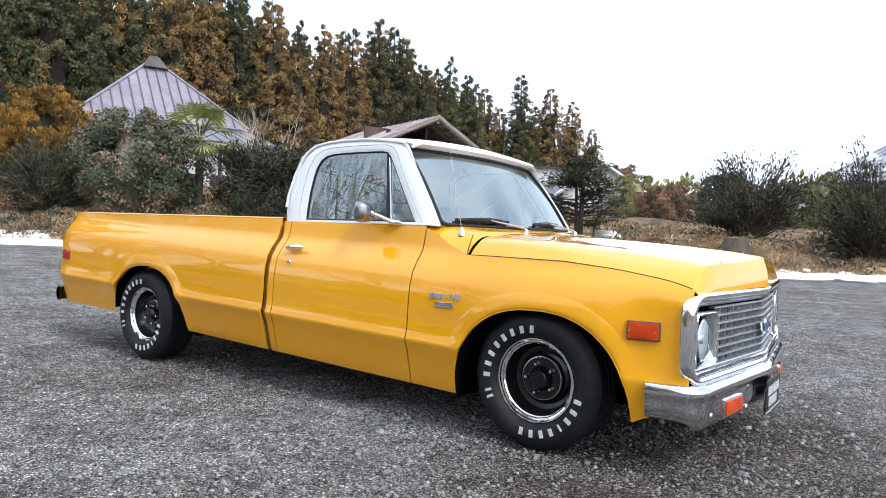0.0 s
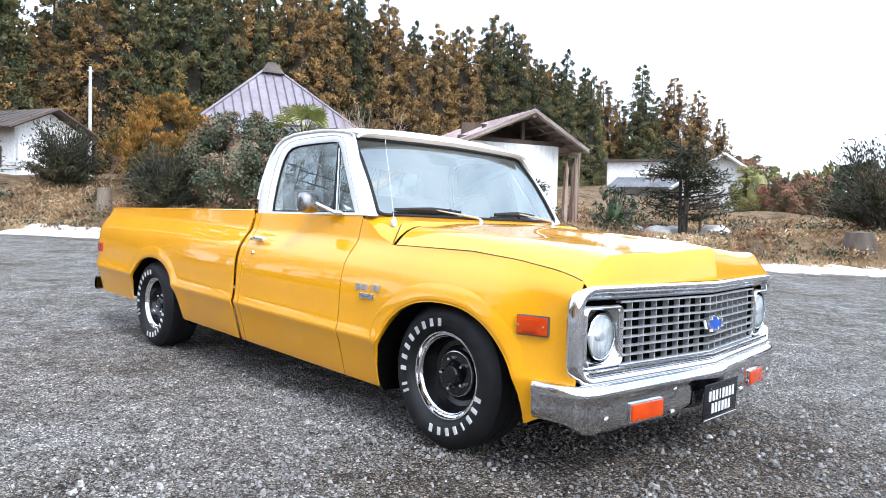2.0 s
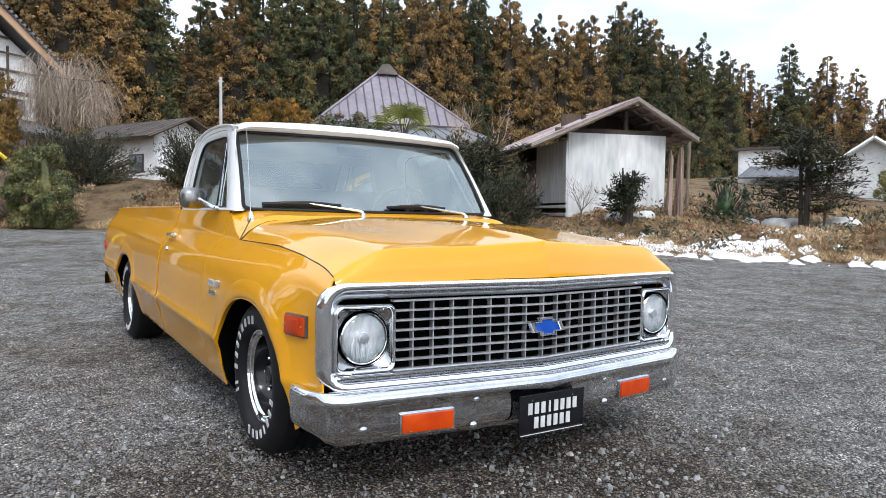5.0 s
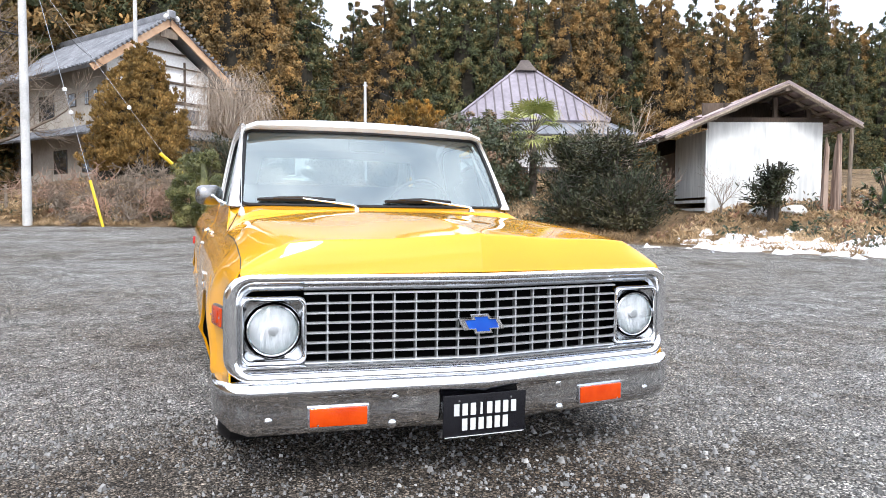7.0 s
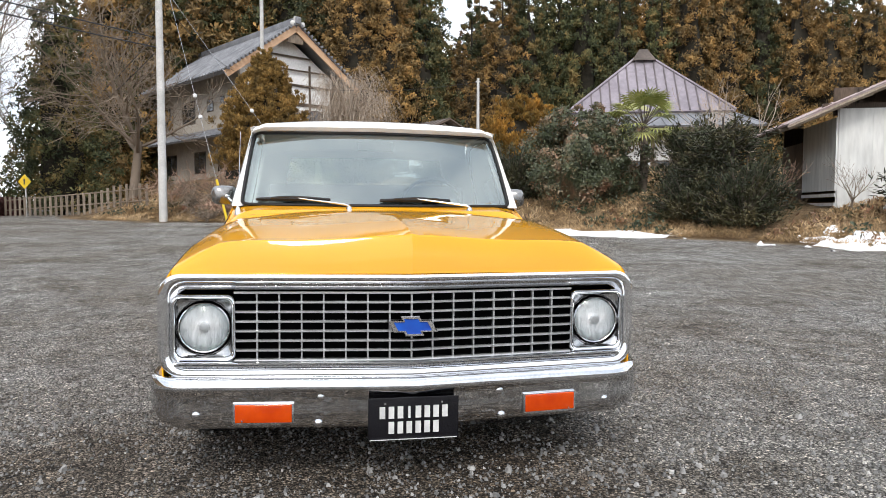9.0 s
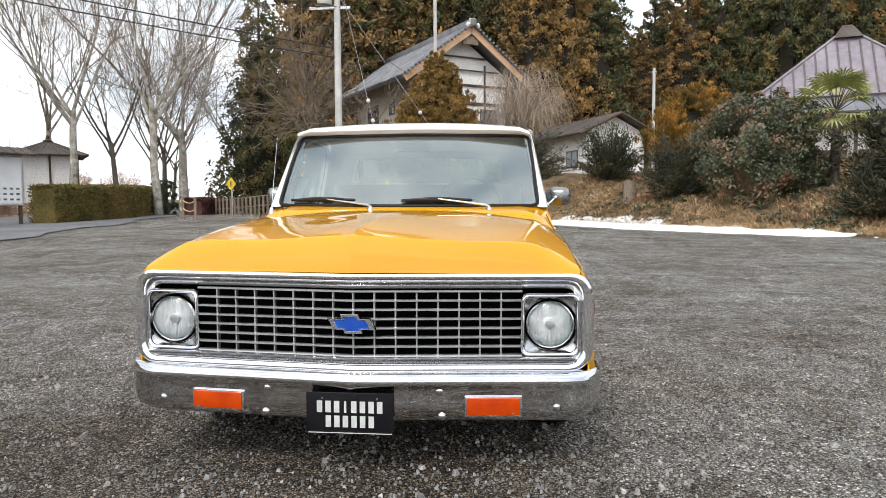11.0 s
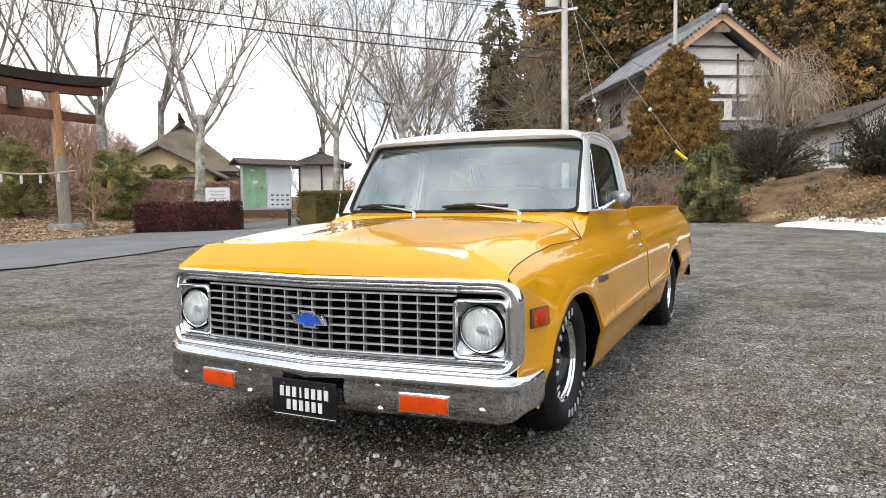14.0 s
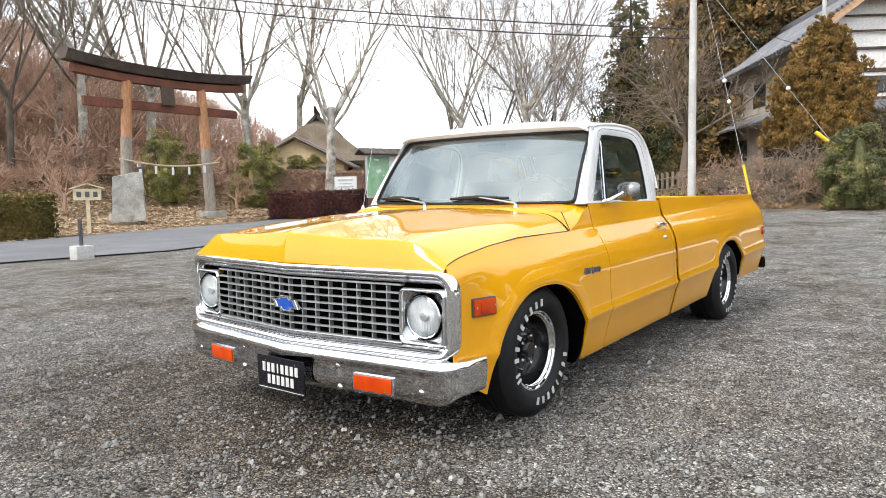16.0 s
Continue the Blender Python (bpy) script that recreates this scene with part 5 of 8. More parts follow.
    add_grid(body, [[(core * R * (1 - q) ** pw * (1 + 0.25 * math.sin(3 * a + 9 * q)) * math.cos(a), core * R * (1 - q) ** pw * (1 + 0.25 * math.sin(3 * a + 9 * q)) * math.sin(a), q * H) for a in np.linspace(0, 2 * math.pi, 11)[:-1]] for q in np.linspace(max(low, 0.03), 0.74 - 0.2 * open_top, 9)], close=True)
    return bm, (v, f, body)


def bush_parts(seed, rx, ry, H, leaf_n, length=0.12, clumps=40, stem=True, skirt=0.05, width=0.6, point=0.4, rise=0.1):
    """A shrub: tufts of leaves over a lumpy dome, with stems and a dark heart."""
    clumps, leaf_n, length = int(clumps * 2.6), int(leaf_n * 3.6), length * 0.60
    rng = np.random.default_rng(seed)
    z = rng.uniform(skirt, 1.0, clumps)
    ang = rng.uniform(0, 2 * math.pi, clumps)
    prof = np.sqrt(np.clip(1 - (np.abs(z - 0.38) / 0.66) ** 2.2, 0.02, 1))
    ph = rng.uniform(0, 6.28, 3)
    lobe = lambda a_, z_: 0.84 + 0.17 * np.sin(2 * a_ + ph[0]) + 0.14 * np.sin(3 * a_ + ph[1] + 4 * z_)
    rad = prof * rng.uniform(0.62, 1.04, clumps) * lobe(ang, z)
    cc = np.stack([rx * rad * np.cos(ang), ry * rad * np.sin(ang), z * H * 0.93 + rng.normal(size=clumps) * 0.04 * H], 1)
    cc[:, 2] = np.maximum(cc[:, 2], 0.05)
    crad = 0.20 * min(rx, ry) * rng.uniform(0.6, 1.3, clumps)
    bm = None
    if stem:
        bm = bmesh.new()
        for k in range(min(12, clumps)):
            e = cc[k]
            add_tube(bm, [(0.1 * math.cos(k), 0.1 * math.sin(k), -0.3), (e[0] * 0.4, e[1] * 0.4, e[2] * 0.5), tuple(e * 1.06)], [0.05, 0.03, 0.010], 5, cap=False)
    out = cc - np.array([0, 0, 0.35 * H])
    out /= np.linalg.norm(out, axis=1, keepdims=True) + 1e-9
    v, f = tufts(rng, cc, out, crad, max(8, leaf_n // clumps), length, length * width, point, rise, 0.95)
    v[:, 2] = np.maximum(v[:, 2], 0.0)
    core = bmesh.new()
    add_grid(core, [[(0.40 * rx * w * float(lobe(a, q)) * math.cos(a), 0.40 * ry * w * float(lobe(a, q)) * math.sin(a), q * H * 0.86) for a in np.linspace(0, 2 * math.pi, 13)[:-1]]
                    for q in np.linspace(max(skirt, 0.02), 0.98, 8) for w in (math.sqrt(max(0.01, 1 - (abs(q - 0.38) / 0.66) ** 2.2)),)], close=True)
    return bm, (v, f, core)


def feathery_parts(seed, rx, ry, H, n, length=0.2, skirt=0.05):
    """A loose evergreen: stems that fan out from the foot, fringed with flat sprays towards their ends."""
    rng = np.random.default_rng(seed)
    stems = max(26, n // 75)
    bm, C, A, O = bmesh.new(), [], [], []
    for k in range(stems):
        a, q = 2.399 * k + rng.normal() * 0.3, rng.uniform(skirt, 1.0)
        w = math.sqrt(max(0.04, 1 - (abs(q - 0.42) / 0.66) ** 2.2)) * rng.uniform(0.55, 1.12)
        e = np.array([rx * w * math.cos(a), ry * w * math.sin(a), H * (0.06 + 0.94 * q) * rng.uniform(0.88, 1.06)])
        b = np.array([0.12 * rx * math.cos(a), 0.12 * ry * math.sin(a), 0.30 * q * H - 0.1])
        mid = b + (e - b) * 0.5 + np.array([0, 0, 0.06 * H])
        add_tube(bm, [tuple(b), tuple(mid), tuple(e)], [0.035, 0.022, 0.007], 4, cap=False)
        m = max(50, n // stems)
        t = rng.uniform(0.28, 1.06, m)[:, None]
        p = (1 - t) ** 2 * b + 2 * t * (1 - t) * mid + t * t * e
        d = (e - mid) / (np.linalg.norm(e - mid) + 1e-9)
        C.append(p + rng.normal(size=(m, 3)) * 0.085 * min(rx, ry) * np.array([1, 1, 0.6]))
        A.append(d * 0.8 + rng.normal(size=(m, 3)) * 0.5 + np.array([0, 0, 0.12]))
        O.append(np.array([0.4 * math.cos(a), 0.4 * math.sin(a), 0.8]) + rng.normal(size=(m, 3)) * 0.45)
    v, f = sprays(rng, np.concatenate(C), np.concatenate(A), np.concatenate(O), length, length * 0.24)
    v[:, 2] = np.maximum(v[:, 2], 0.0)
    return bm, (v, f)


def bare_parts(seed, H, spread=0.5, levels=5, base=0.16, fork=0.35, n_limb=5, twig=0.006, upright=0.5, kids=4):
    """A leafless tree: limbs as tapering round bars that fork again and again; limbs and twigs come apart."""
    rng = np.random.default_rng(seed)
    sets = (([], []), ([], []))

    def bar(pts, rads, n, lev):
        V, F = sets[0 if lev < 2 else 1]
        start = len(V)
        for i, p in enumerate(pts):
            d = pts[min(i + 1, len(pts) - 1)] - pts[max(i - 1, 0)]
            d = d / (np.linalg.norm(d) + 1e-9)
            s = np.cross(d, (0.31, 0.87, 0.38))
            s = s / (np.linalg.norm(s) + 1e-9)
            u = np.cross(d, s)
            for k in range(n):
                a = 2 * math.pi * k / n
                V.append(tuple(p + (s * math.cos(a) + u * math.sin(a)) * rads[i]))
        for i in range(len(pts) - 1):
            for k in range(n):
                F.append((start + i * n + k, start + i * n + (k + 1) % n, start + (i + 1) * n + (k + 1) % n, start + (i + 1) * n + k))

    def grow(p, d, length, r, lev):
        n_seg = 4 if lev < 2 else (3 if lev < 3 else 2)
        pts, rads = [p], [r]
        for i in range(n_seg):
            d = d + rng.normal(size=3) * (0.07 if lev < 2 else 0.14) + np.array([0, 0, upright * (0.05 if lev == 0 else 0.11)])
            d = d / np.linalg.norm(d)
            pts.append(pts[-1] + d * length / n_seg)
            rads.append(max(twig * 0.6, r * (1 - (0.5 if lev else 0.35) * (i + 1) / n_seg)))
        bar(pts, rads, 8 if lev == 0 else (5 if lev < 2 else 3), lev)
        if lev >= levels:
            return
        m = n_limb if lev == 0 else kids
        for k in range(m):
            t = rng.uniform(0.35 if lev else 0.75, 1.0) * n_seg
            i = min(n_seg - 1, int(t))
            q = pts[i] + (pts[i + 1] - pts[i]) * (t - i)
            side = rng.normal(size=3)
            side -= d * side.dot(d)
            side /= np.linalg.norm(side) + 1e-9
            nd = d * (1 - spread * 0.5) + side * spread * rng.uniform(0.6, 1.2)
            nd = nd / np.linalg.norm(nd)
            grow(q, nd, length * rng.uniform(0.5, 0.75) * (1.6 if lev == 0 else 1.0), max(twig, rads[i + 1] * rng.uniform(0.45, 0.68)), lev + 1)
        if lev:
            grow(pts[-1], d, length * 0.6, rads[-1], lev + 1)

    grow(np.array([0, 0, -0.3]), np.array([0.03, 0.02, 1.0]), H * fork, base, 0)
    return sets


def bare_tree(name, data, mat, label, category="bare tree", group="", limbs=None):
    top = tagged(new(name), label, category, group)
    for part_name, (V, F), m in (("trunk", data[0], limbs or mat), ("branchwork", data[1], mat)):
        if V:
            ob = new(part_name, raw_mesh(part_name, V, F, m, 60 if part_name == "trunk" else 0))
            ob.parent = top
            if part_name == "branchwork":
                ob["kind"] = "stuff"
    return top


def copy_at(ob, m):
    """A copy at the pose m, whatever the scale at which the first one stands."""
    return copy_thing(ob, m @ Matrix.Diagonal((*(1 / v for v in ob.matrix_basis.to_scale()), 1)))


def spot(x, y, dz=0.0, rz=0.0, s=1.0):
    return pose(x, y, gz(x, y) + dz, 0, 0, rz) @ Matrix.Scale(s, 4)


# the cedar wood: front row by bearing and distance from the lot, two rows behind it
rng = np.random.default_rng(5)
CEDARS = []
for k, (H, R, leaf, lab, gap) in enumerate(((17, 4.0, M_CEDAR_G, "tall dark green cedar", 0.0), (17, 4.4, M_CEDAR_B, "tall cedar with winter-brown foliage", 0.0), (17, 3.4, M_CEDAR_G, "slim dark cedar", 0.25), (17, 4.2, M_CEDAR_B, "brown-tipped cedar, dense to the ground", 0.0), (17, 3.7, M_CEDAR_G, "ragged dark green cedar", 0.4))):
    bm, crown = cedar_parts(20 + k, H, R, 175, 0.03, 0.74 if k != 3 else 0.66, 4, 36, 0.56, 0.30, 0.112, 0.22, gap, 0.25, 0.40)
    CEDARS.append(plant("cedar_tree", bm, crown, lab + " at the edge of a wood", "cedar tree", "cedar wood", bark=M_BARK_AND_SHADE, leaf=leaf))
for k, (H, R, leaf, lab) in enumerate(((17, 3.9, M_CEDAR_B, "very tall cedar with reddish-brown winter foliage"), (17, 3.6, M_CEDAR_G, "very tall dark green cedar"))):
    bm, crown = cedar_parts(30 + k, H, R, 330, 0.03, 0.66, 4, 36, 0.42, 0.185, 0.10, 0.22, 0.0, 0.25, 0.42)
    CEDARS.append(plant("cedar_tree", bm, crown, lab + " behind a farmhouse", "cedar tree", "cedar wood", bark=M_BARK_AND_SHADE, leaf=leaf))
bear = [204, 200, 196, 188, 180, 173, 169, 165, 162, 157, 153, 149, 146, 144, 142, 140, 137, 134, 131, 129, 125]
dist = [46, 48, 50, 53, 55, 57, 59, 61, 62, 62, 62, 63, 63, 63, 64, 65, 67, 69, 73, 77, 84]
tall = [15, 22, 25, 26, 24, 19.5, 16.6, 17.4, 18.2, 18.2, 18.4, 18.2, 17.4, 16.2, 14.9, 14.0, 14.5, 15.2, 12.8, 12.9, 11.0]
crest = lerp([113, 114, 116, 118, 121, 124, 126, 127.1, 130, 132, 134.5, 137.7, 140.4, 143.9, 146, 150.5, 160, 166], [6.2, 7.2, 10.6, 11.6, 13.8, 12.2, 12.6, 13.0, 15.0, 15.4, 17.0, 15.4, 16.2, 17.6, 18.2, 18.8, 19.2, 18.6])  # how high the wood stands, by bearing
first = {}
for row, (dd_, dn, sc) in enumerate(((0, 2.9, 0.97), (4, 2.8, 1.0), (8, 3.2, 1.0), (13, 3.6, 1.0))):
    a = 204.0
    while a > 125.5:
        D_ = float(np.interp(-a, [-b for b in bear], dist)) + dd_ + rng.uniform(-1.6, 1.6)
        Ht = float(np.interp(-a, [-b for b in bear], tall))
        x, y = 3 + D_ * math.cos(radians(a)), D_ * math.sin(radians(a))
        if a < 166:
            Ht = crest(a)
        if 168.3 < a < 171.2:
            Ht = 14.6
        k = int(rng.integers(0, 5))
        if row == 0 and a > 160 and rng.uniform() < 0.6:
            k = 1 if rng.uniform() < 0.5 else 3
        if a < 160 and k in (1, 3) and int(a * 7) % 5 > 3:
            k = 4 - k // 2 * 2
        if a > 172.4 and row < 3:
            k = 5 if rng.uniform() < 0.62 else 6
        s = (1.0 + D_ * math.tan(radians(Ht)) - gz(x, y)) / 17.0 * (rng.uniform(0.90, 1.12) if a > 166 else rng.uniform(0.90, 1.12)) * (sc if row < 2 or a > 166 else 0.96)
        m = spot(x, y, -0.3, rng.uniform(0, 360), s) @ Matrix.Diagonal((0.88, 0.88, 1, 1) if a < 164 else (1, 1, 1, 1))
        hx, hy = -(x + 43.5) * 0.548 + (y + 5.97) * 0.837, -(x + 43.5) * 0.837 - (y + 5.97) * 0.548
        if -9.0 < hx < 12.0 and -4 < hy < 19:  # the farmhouse stands here: set the tree behind it
            x, y = x - (20 - hy) * 0.98, y - (20 - hy) * 0.05
            s *= 1.12
            m = spot(x, y, -0.3, 40 * k, s)
        if a > 196.8:
            m = None
        elif k not in first:
            first[k] = CEDARS[k]
            CEDARS[k].matrix_basis = m
        else:
            copy_at(CEDARS[k], m)
            m = None
        a -= math.degrees(dn * rng.uniform(0.75, 1.25) / D_)
for a, D_, Ht, k in ((127.4, 84, 12.6, 3), (126.0, 83, 12.0, 0), (125.2, 92, 10.6, 1), (124.0, 88, 11.0, 1), (122.4, 92, 11.4, 3), (121.0, 96, 9.6, 3), (119.4, 90, 14.6, 2), (118.0, 97, 9.8, 0), (116.9, 92, 11.8, 3), (115.0, 94, 11.8, 1), (113.3, 97, 8.0, 3), (112.0, 99, 5.2, 2)):
    a += 2.2
    x, y = 3 + D_ * math.cos(radians(a)), D_ * math.sin(radians(a))
    copy_at(CEDARS[k], spot(x, y, -0.3, 50 * k + a, (1.0 + D_ * math.tan(radians(min(Ht + 1.0, crest(a) - 0.1))) - gz(x, y)) / 17.0))
for k, ob in enumerate(CEDARS):
    if k not in first:
        ob.matrix_basis = spot(-50, 20)

# shrubs and trees on the banks
def bush(name, seed, x, y, rx, ry, H, n, length, leaf, label, category, rz=0, dz=-0.1, clumps=40, top_z=0.0, **kw):
    if top_z:
        H = top_z - gz(x, y) - dz
    if leaf is M_YEW:
        bm, crown = feathery_parts(seed, rx, ry, H, int(n * 2.0), length * 1.05, **kw)
    else:
        bm, crown = bush_parts(seed, rx, ry, H, n, length, clumps, **kw)
    ob = plant(name, bm, crown, label, category, leaf=leaf, parts=("stem", "foliage"))
    ob.matrix_basis = spot(x, y, dz, rz)
    return ob


bush("shrub", 1, -19.6, 8.6, 2.3, 2.2, 3.9, 9000, 0.17, M_LEAF_TIPS, "large dense grey-green shrub with reddish tips", "shrub", clumps=60, top_z=4.15)
bush("shrub", 2, -21.0, 9.6, 1.5, 1.5, 4.3, 3500, 0.16, M_LEAF_RED, "shrub with reddish new leaves behind a green one", "shrub", clumps=30, top_z=4.75)
bm, crown = cedar_parts(77, 5.45 - gz(-23.8, 7.8), 2.0, 150, 0.02, 0.62, 4, 50, 0.22, 0.17, 0.045, -0.55, 0.0, 1.1, 0.62, 0.9)
ob = plant("conifer", bm, crown, "orange-tipped bushy conifer on the bank", "conifer", bark=M_BARK_AND_SHADE, leaf=M_CEDAR_O)
ob.matrix_basis = spot(-23.8, 7.8, -0.1)
bush("shrub", 3, -26.3, 4.9, 1.5, 1.4, 2.6, 4500, 0.15, M_YEW, "dark rounded evergreen shrub on the bank", "shrub", clumps=40, top_z=4.35)
bush("shrub", 4, -23.7, -0.5, 1.25, 1.25, 2.35, 9500, 0.12, M_LEAF_ROUND, "rounded glossy green shrub", "shrub", clumps=45, top_z=3.2)
bush("hedge", 5, -28.6, 1.2, 1.3, 2.6, 2.9, 5500, 0.16, M_YEW, "tall dark evergreen hedge beside a storehouse", "hedge", rz=10, clumps=50, top_z=4.45)
YEW_AT = (-15.4, 11.5)
bush("shrub", 8, -14.2, 11.3, 1.5, 1.4, 2.0, 4200, 0.15, M_YEW, "low dark evergreen shrub at the foot of a yew", "shrub", clumps=40)
bush("shrub", 9, -15.8, 10.5, 1.3, 1.2, 1.5, 3200, 0.15, M_YEW, "low dark evergreen shrub at the foot of a yew", "shrub", clumps=30)
bush("shrub", 12, -20.4, 6.3, 1.3, 1.2, 2.3, 3600, 0.15, M_YEW, "dark loose evergreen shrub on the bank", "shrub", clumps=34)
bush("shrub", 7, -18.2, 12.2, 1.6, 1.6, 3.4, 5000, 0.2, M_YEW, "loose dark evergreen shrub behind a yew", "shrub", clumps=40, top_z=3.9)
bm, crown = cedar_parts(78, 8.95 - gz(-32.8, -3.0), 2.65, 330, 0.02, 0.74, 5, 60, 0.26, 0.17, 0.055, -0.35, 0.0, 0.9, 0.74, 0.7)
ob = plant("conifer", bm, crown, "broad cone-shaped brownish cypress before a house", "conifer", bark=M_BARK_AND_SHADE, leaf=M_SAWARA)
ob.matrix_basis = spot(-32.8, -2.97, -0.2)

# palm
bm = tube([(0, 0, -1.0), (0.05, 0, 1.3), (0, 0.05, 2.7)], [0.16, 0.14, 0.13], 9)
rng = np.random.default_rng(9)
V, F = [], []
for k in range(36):
    a, e = rng.uniform(0, 2 * math.pi), rng.uniform(-0.5, 1.1)
    d = np.array([math.cos(a) * math.cos(e), math.sin(a) * math.cos(e), math.sin(e)])
    c = np.array([0, 0, 2.75]) + d * 0.95
    s = np.cross(d, (0, 0, 1.0))
    s /= np.linalg.norm(s)
    u = np.cross(s, d)
    add_tube(bm, [(0, 0, 2.7), tuple(c)], [0.018, 0.012], 4, cap=False)
    for j in range(15):
        b = radians(-105 + 15 * j)
        f = d * math.cos(b) + s * math.sin(b)
        tip = c + f * 0.62 + np.array([0, 0, -0.16])
        mid = c + f * 0.33
        w = np.cross(f, u) * 0.034
        i = len(V)
        V += [tuple(c), tuple(mid + w), tuple(tip), tuple(mid - w)]
        F.append((i, i + 1, i + 2, i + 3))
palm = plant("fan_palm", bm, (V, F), "fan palm with yellow-green fronds among shrubs", "palm", leaf=M_PALM)
palm.matrix_basis = spot(-19.3, 10.75, 3.9 - 2.75 - gz(-19.3, 10.75))

# topped cedars and dark shrubs by the eastern bank
def topped(seed, x, y, H, R, n, label):
    rng = np.random.default_rng(seed)
    bm = bmesh.new()
    for k in range(5):
        a = rng.uniform(0, 6.28)
        add_tube(bm, [(0.08 * math.cos(a), 0.08 * math.sin(a), -0.2), (0.14 * math.cos(a), 0.14 * math.sin(a), H * 0.5), (0.2 * math.cos(a), 0.2 * math.sin(a), H * rng.uniform(0.85, 1.0))], [0.065, 0.05, 0.025], 6)
    C, A = [], []
    for k in range(n):
        h = rng.uniform(0.16, 0.85) * H
        a = rng.uniform(0, 6.28)
        L = R * rng.uniform(0.5, 1.0) * (1.1 - 0.5 * h / H)
        e = np.array([L * math.cos(a), L * math.sin(a), h + rng.uniform(-0.1, 0.35)])
        add_tube(bm, [(0, 0, h), tuple(e)], [0.03, 0.01], 4, cap=False)
        for j in range(90):
            t = rng.uniform(0.30, 1.05)
            C.append(np.array([0, 0, h]) + (e - np.array([0, 0, h])) * t + rng.normal(size=3) * np.array([0.13, 0.13, 0.09]))
            A.append(np.array([math.cos(a), math.sin(a), 0.1]) + rng.normal(size=3) * 0.6)
    A = np.array(A)
    crown = sprays(rng, np.array(C), A, np.array([0, 0, 1.0]) + rng.normal(size=A.shape) * 0.45, 0.20, 0.045)
    ob = plant("topped_tree", bm, crown, label, "tree", leaf=M_YEW, bark=M_BARK_GREY)
    ob.matrix_basis = spot(x, y)
    return ob


yew = topped(30, YEW_AT[0], YEW_AT[1], 3.75 - gz(*YEW_AT), 2.1, 70, "spreading dark yew with loose layered sprays")
yew.name = "yew_tree"
topped(31, -8.7, 18.6, 3.5, 1.9, 66, "topped conifer with bare stubs and dark tufts")
topped(32, -11.7, 14.3, 1.75, 0.85, 26, "small topped conifer before a white shed")
rng = np.random.default_rng(33)
bm, C, A, O = bmesh.new(), [], [], []
for k in range(85):
    q, a = rng.uniform(0.12, 1.0), 2.399 * k
    w = 0.78 * math.sqrt(max(0.05, 1 - (abs(q - 0.42) / 0.64) ** 2)) * rng.uniform(0.55, 1.05)
    e = np.array([w * math.cos(a), w * math.sin(a), 1.6 * q])
    add_tube(bm, [(0, 0, -0.2), tuple(e * (0.5, 0.5, 0.6)), tuple(e)], [0.02, 0.012, 0.007], 5, cap=False)
    for j in range(15):
        b = 2.399 * j
        C.append(e + rng.normal(size=3) * 0.03 - np.array([0, 0, 0.012 * j]))
        A.append([math.cos(b) + 0.5 * math.cos(a), math.sin(b) + 0.5 * math.sin(a), rng.uniform(-0.75, 0.35)])
        O.append([0.4 * math.cos(b), 0.4 * math.sin(b), 1.0])
v, f = sprays(rng, np.array(C), np.array(A), np.array(O), 0.20, 0.062)
core = bmesh.new()
add_tube(core, [(0, 0, 0.15), (0, 0, 0.5), (0, 0, 0.95), (0, 0, 1.25)], [0.16, 0.30, 0.24, 0.08], 9)
ob = plant("shrub", bm, (v, f, core), "low shrub with long drooping glossy green leaves", "shrub", leaf=M_LEAF_GLOSS, parts=("stem", "foliage"))
ob.matrix_basis = spot(-10.4, 17.2, -0.05)
bush("shrub", 34, -4.2, 23.8, 2.3, 2.0, 3.2, 4200, 0.18, M_YEW, "dark spreading shrub with bare branch tips", "shrub", clumps=36, skirt=0.2)
bush("shrub", 35, -0.2, 22.0, 1.9, 1.9, 3.6, 5200, 0.17, M_YEW, "tall dark evergreen shrub on the bank", "shrub", clumps=40)
bush("shrub", 36, 3.6, 23.5, 2.2, 2.0, 2.6, 4200, 0.17, M_YEW, "dark evergreen shrub on the bank", "shrub", clumps=36)
for sd, x, y, H in ((41, -4.2, 23.8, 4.0), (42, -8.4, 19.2, 4.2), (43, 2.0, 24.5, 3.6)):
    ob = bare_tree("bare_shrub", bare_parts(sd, H, 0.75, 3, 0.06, 0.22, 7, 0.006, 0.7, 3), M_TWIG, "leafless upright shrub on the bank")
    ob.matrix_basis = spot(x, y)
rng = np.random.default_rng(61)
for k, (x, y, H, leaf, lab) in enumerate(((-13.5, 37.0, 2.6, M_LEAF_BRIGHT, "olive"), (-11.0, 35.5, 2.2, M_LEAF_RED, "reddish brown"), (-8.6, 37.5, 2.8, M_LEAF, "grey-green"), (-6.0, 36.0, 2.2, M_LEAF_RED, "reddish brown"), (-3.5, 37.0, 2.6, M_LEAF_BRIGHT, "olive"), (-15.5, 40.0, 3.0, M_LEAF_RED, "brownish"), (-1.0, 33.0, 2.4, M_LEAF, "grey-green"))):
    bush("shrub", 130 + k, x, y, 1.9, 1.7, H, 4200, 0.20, leaf, lab + " garden shrub beyond the dry bank", "shrub", clumps=24)
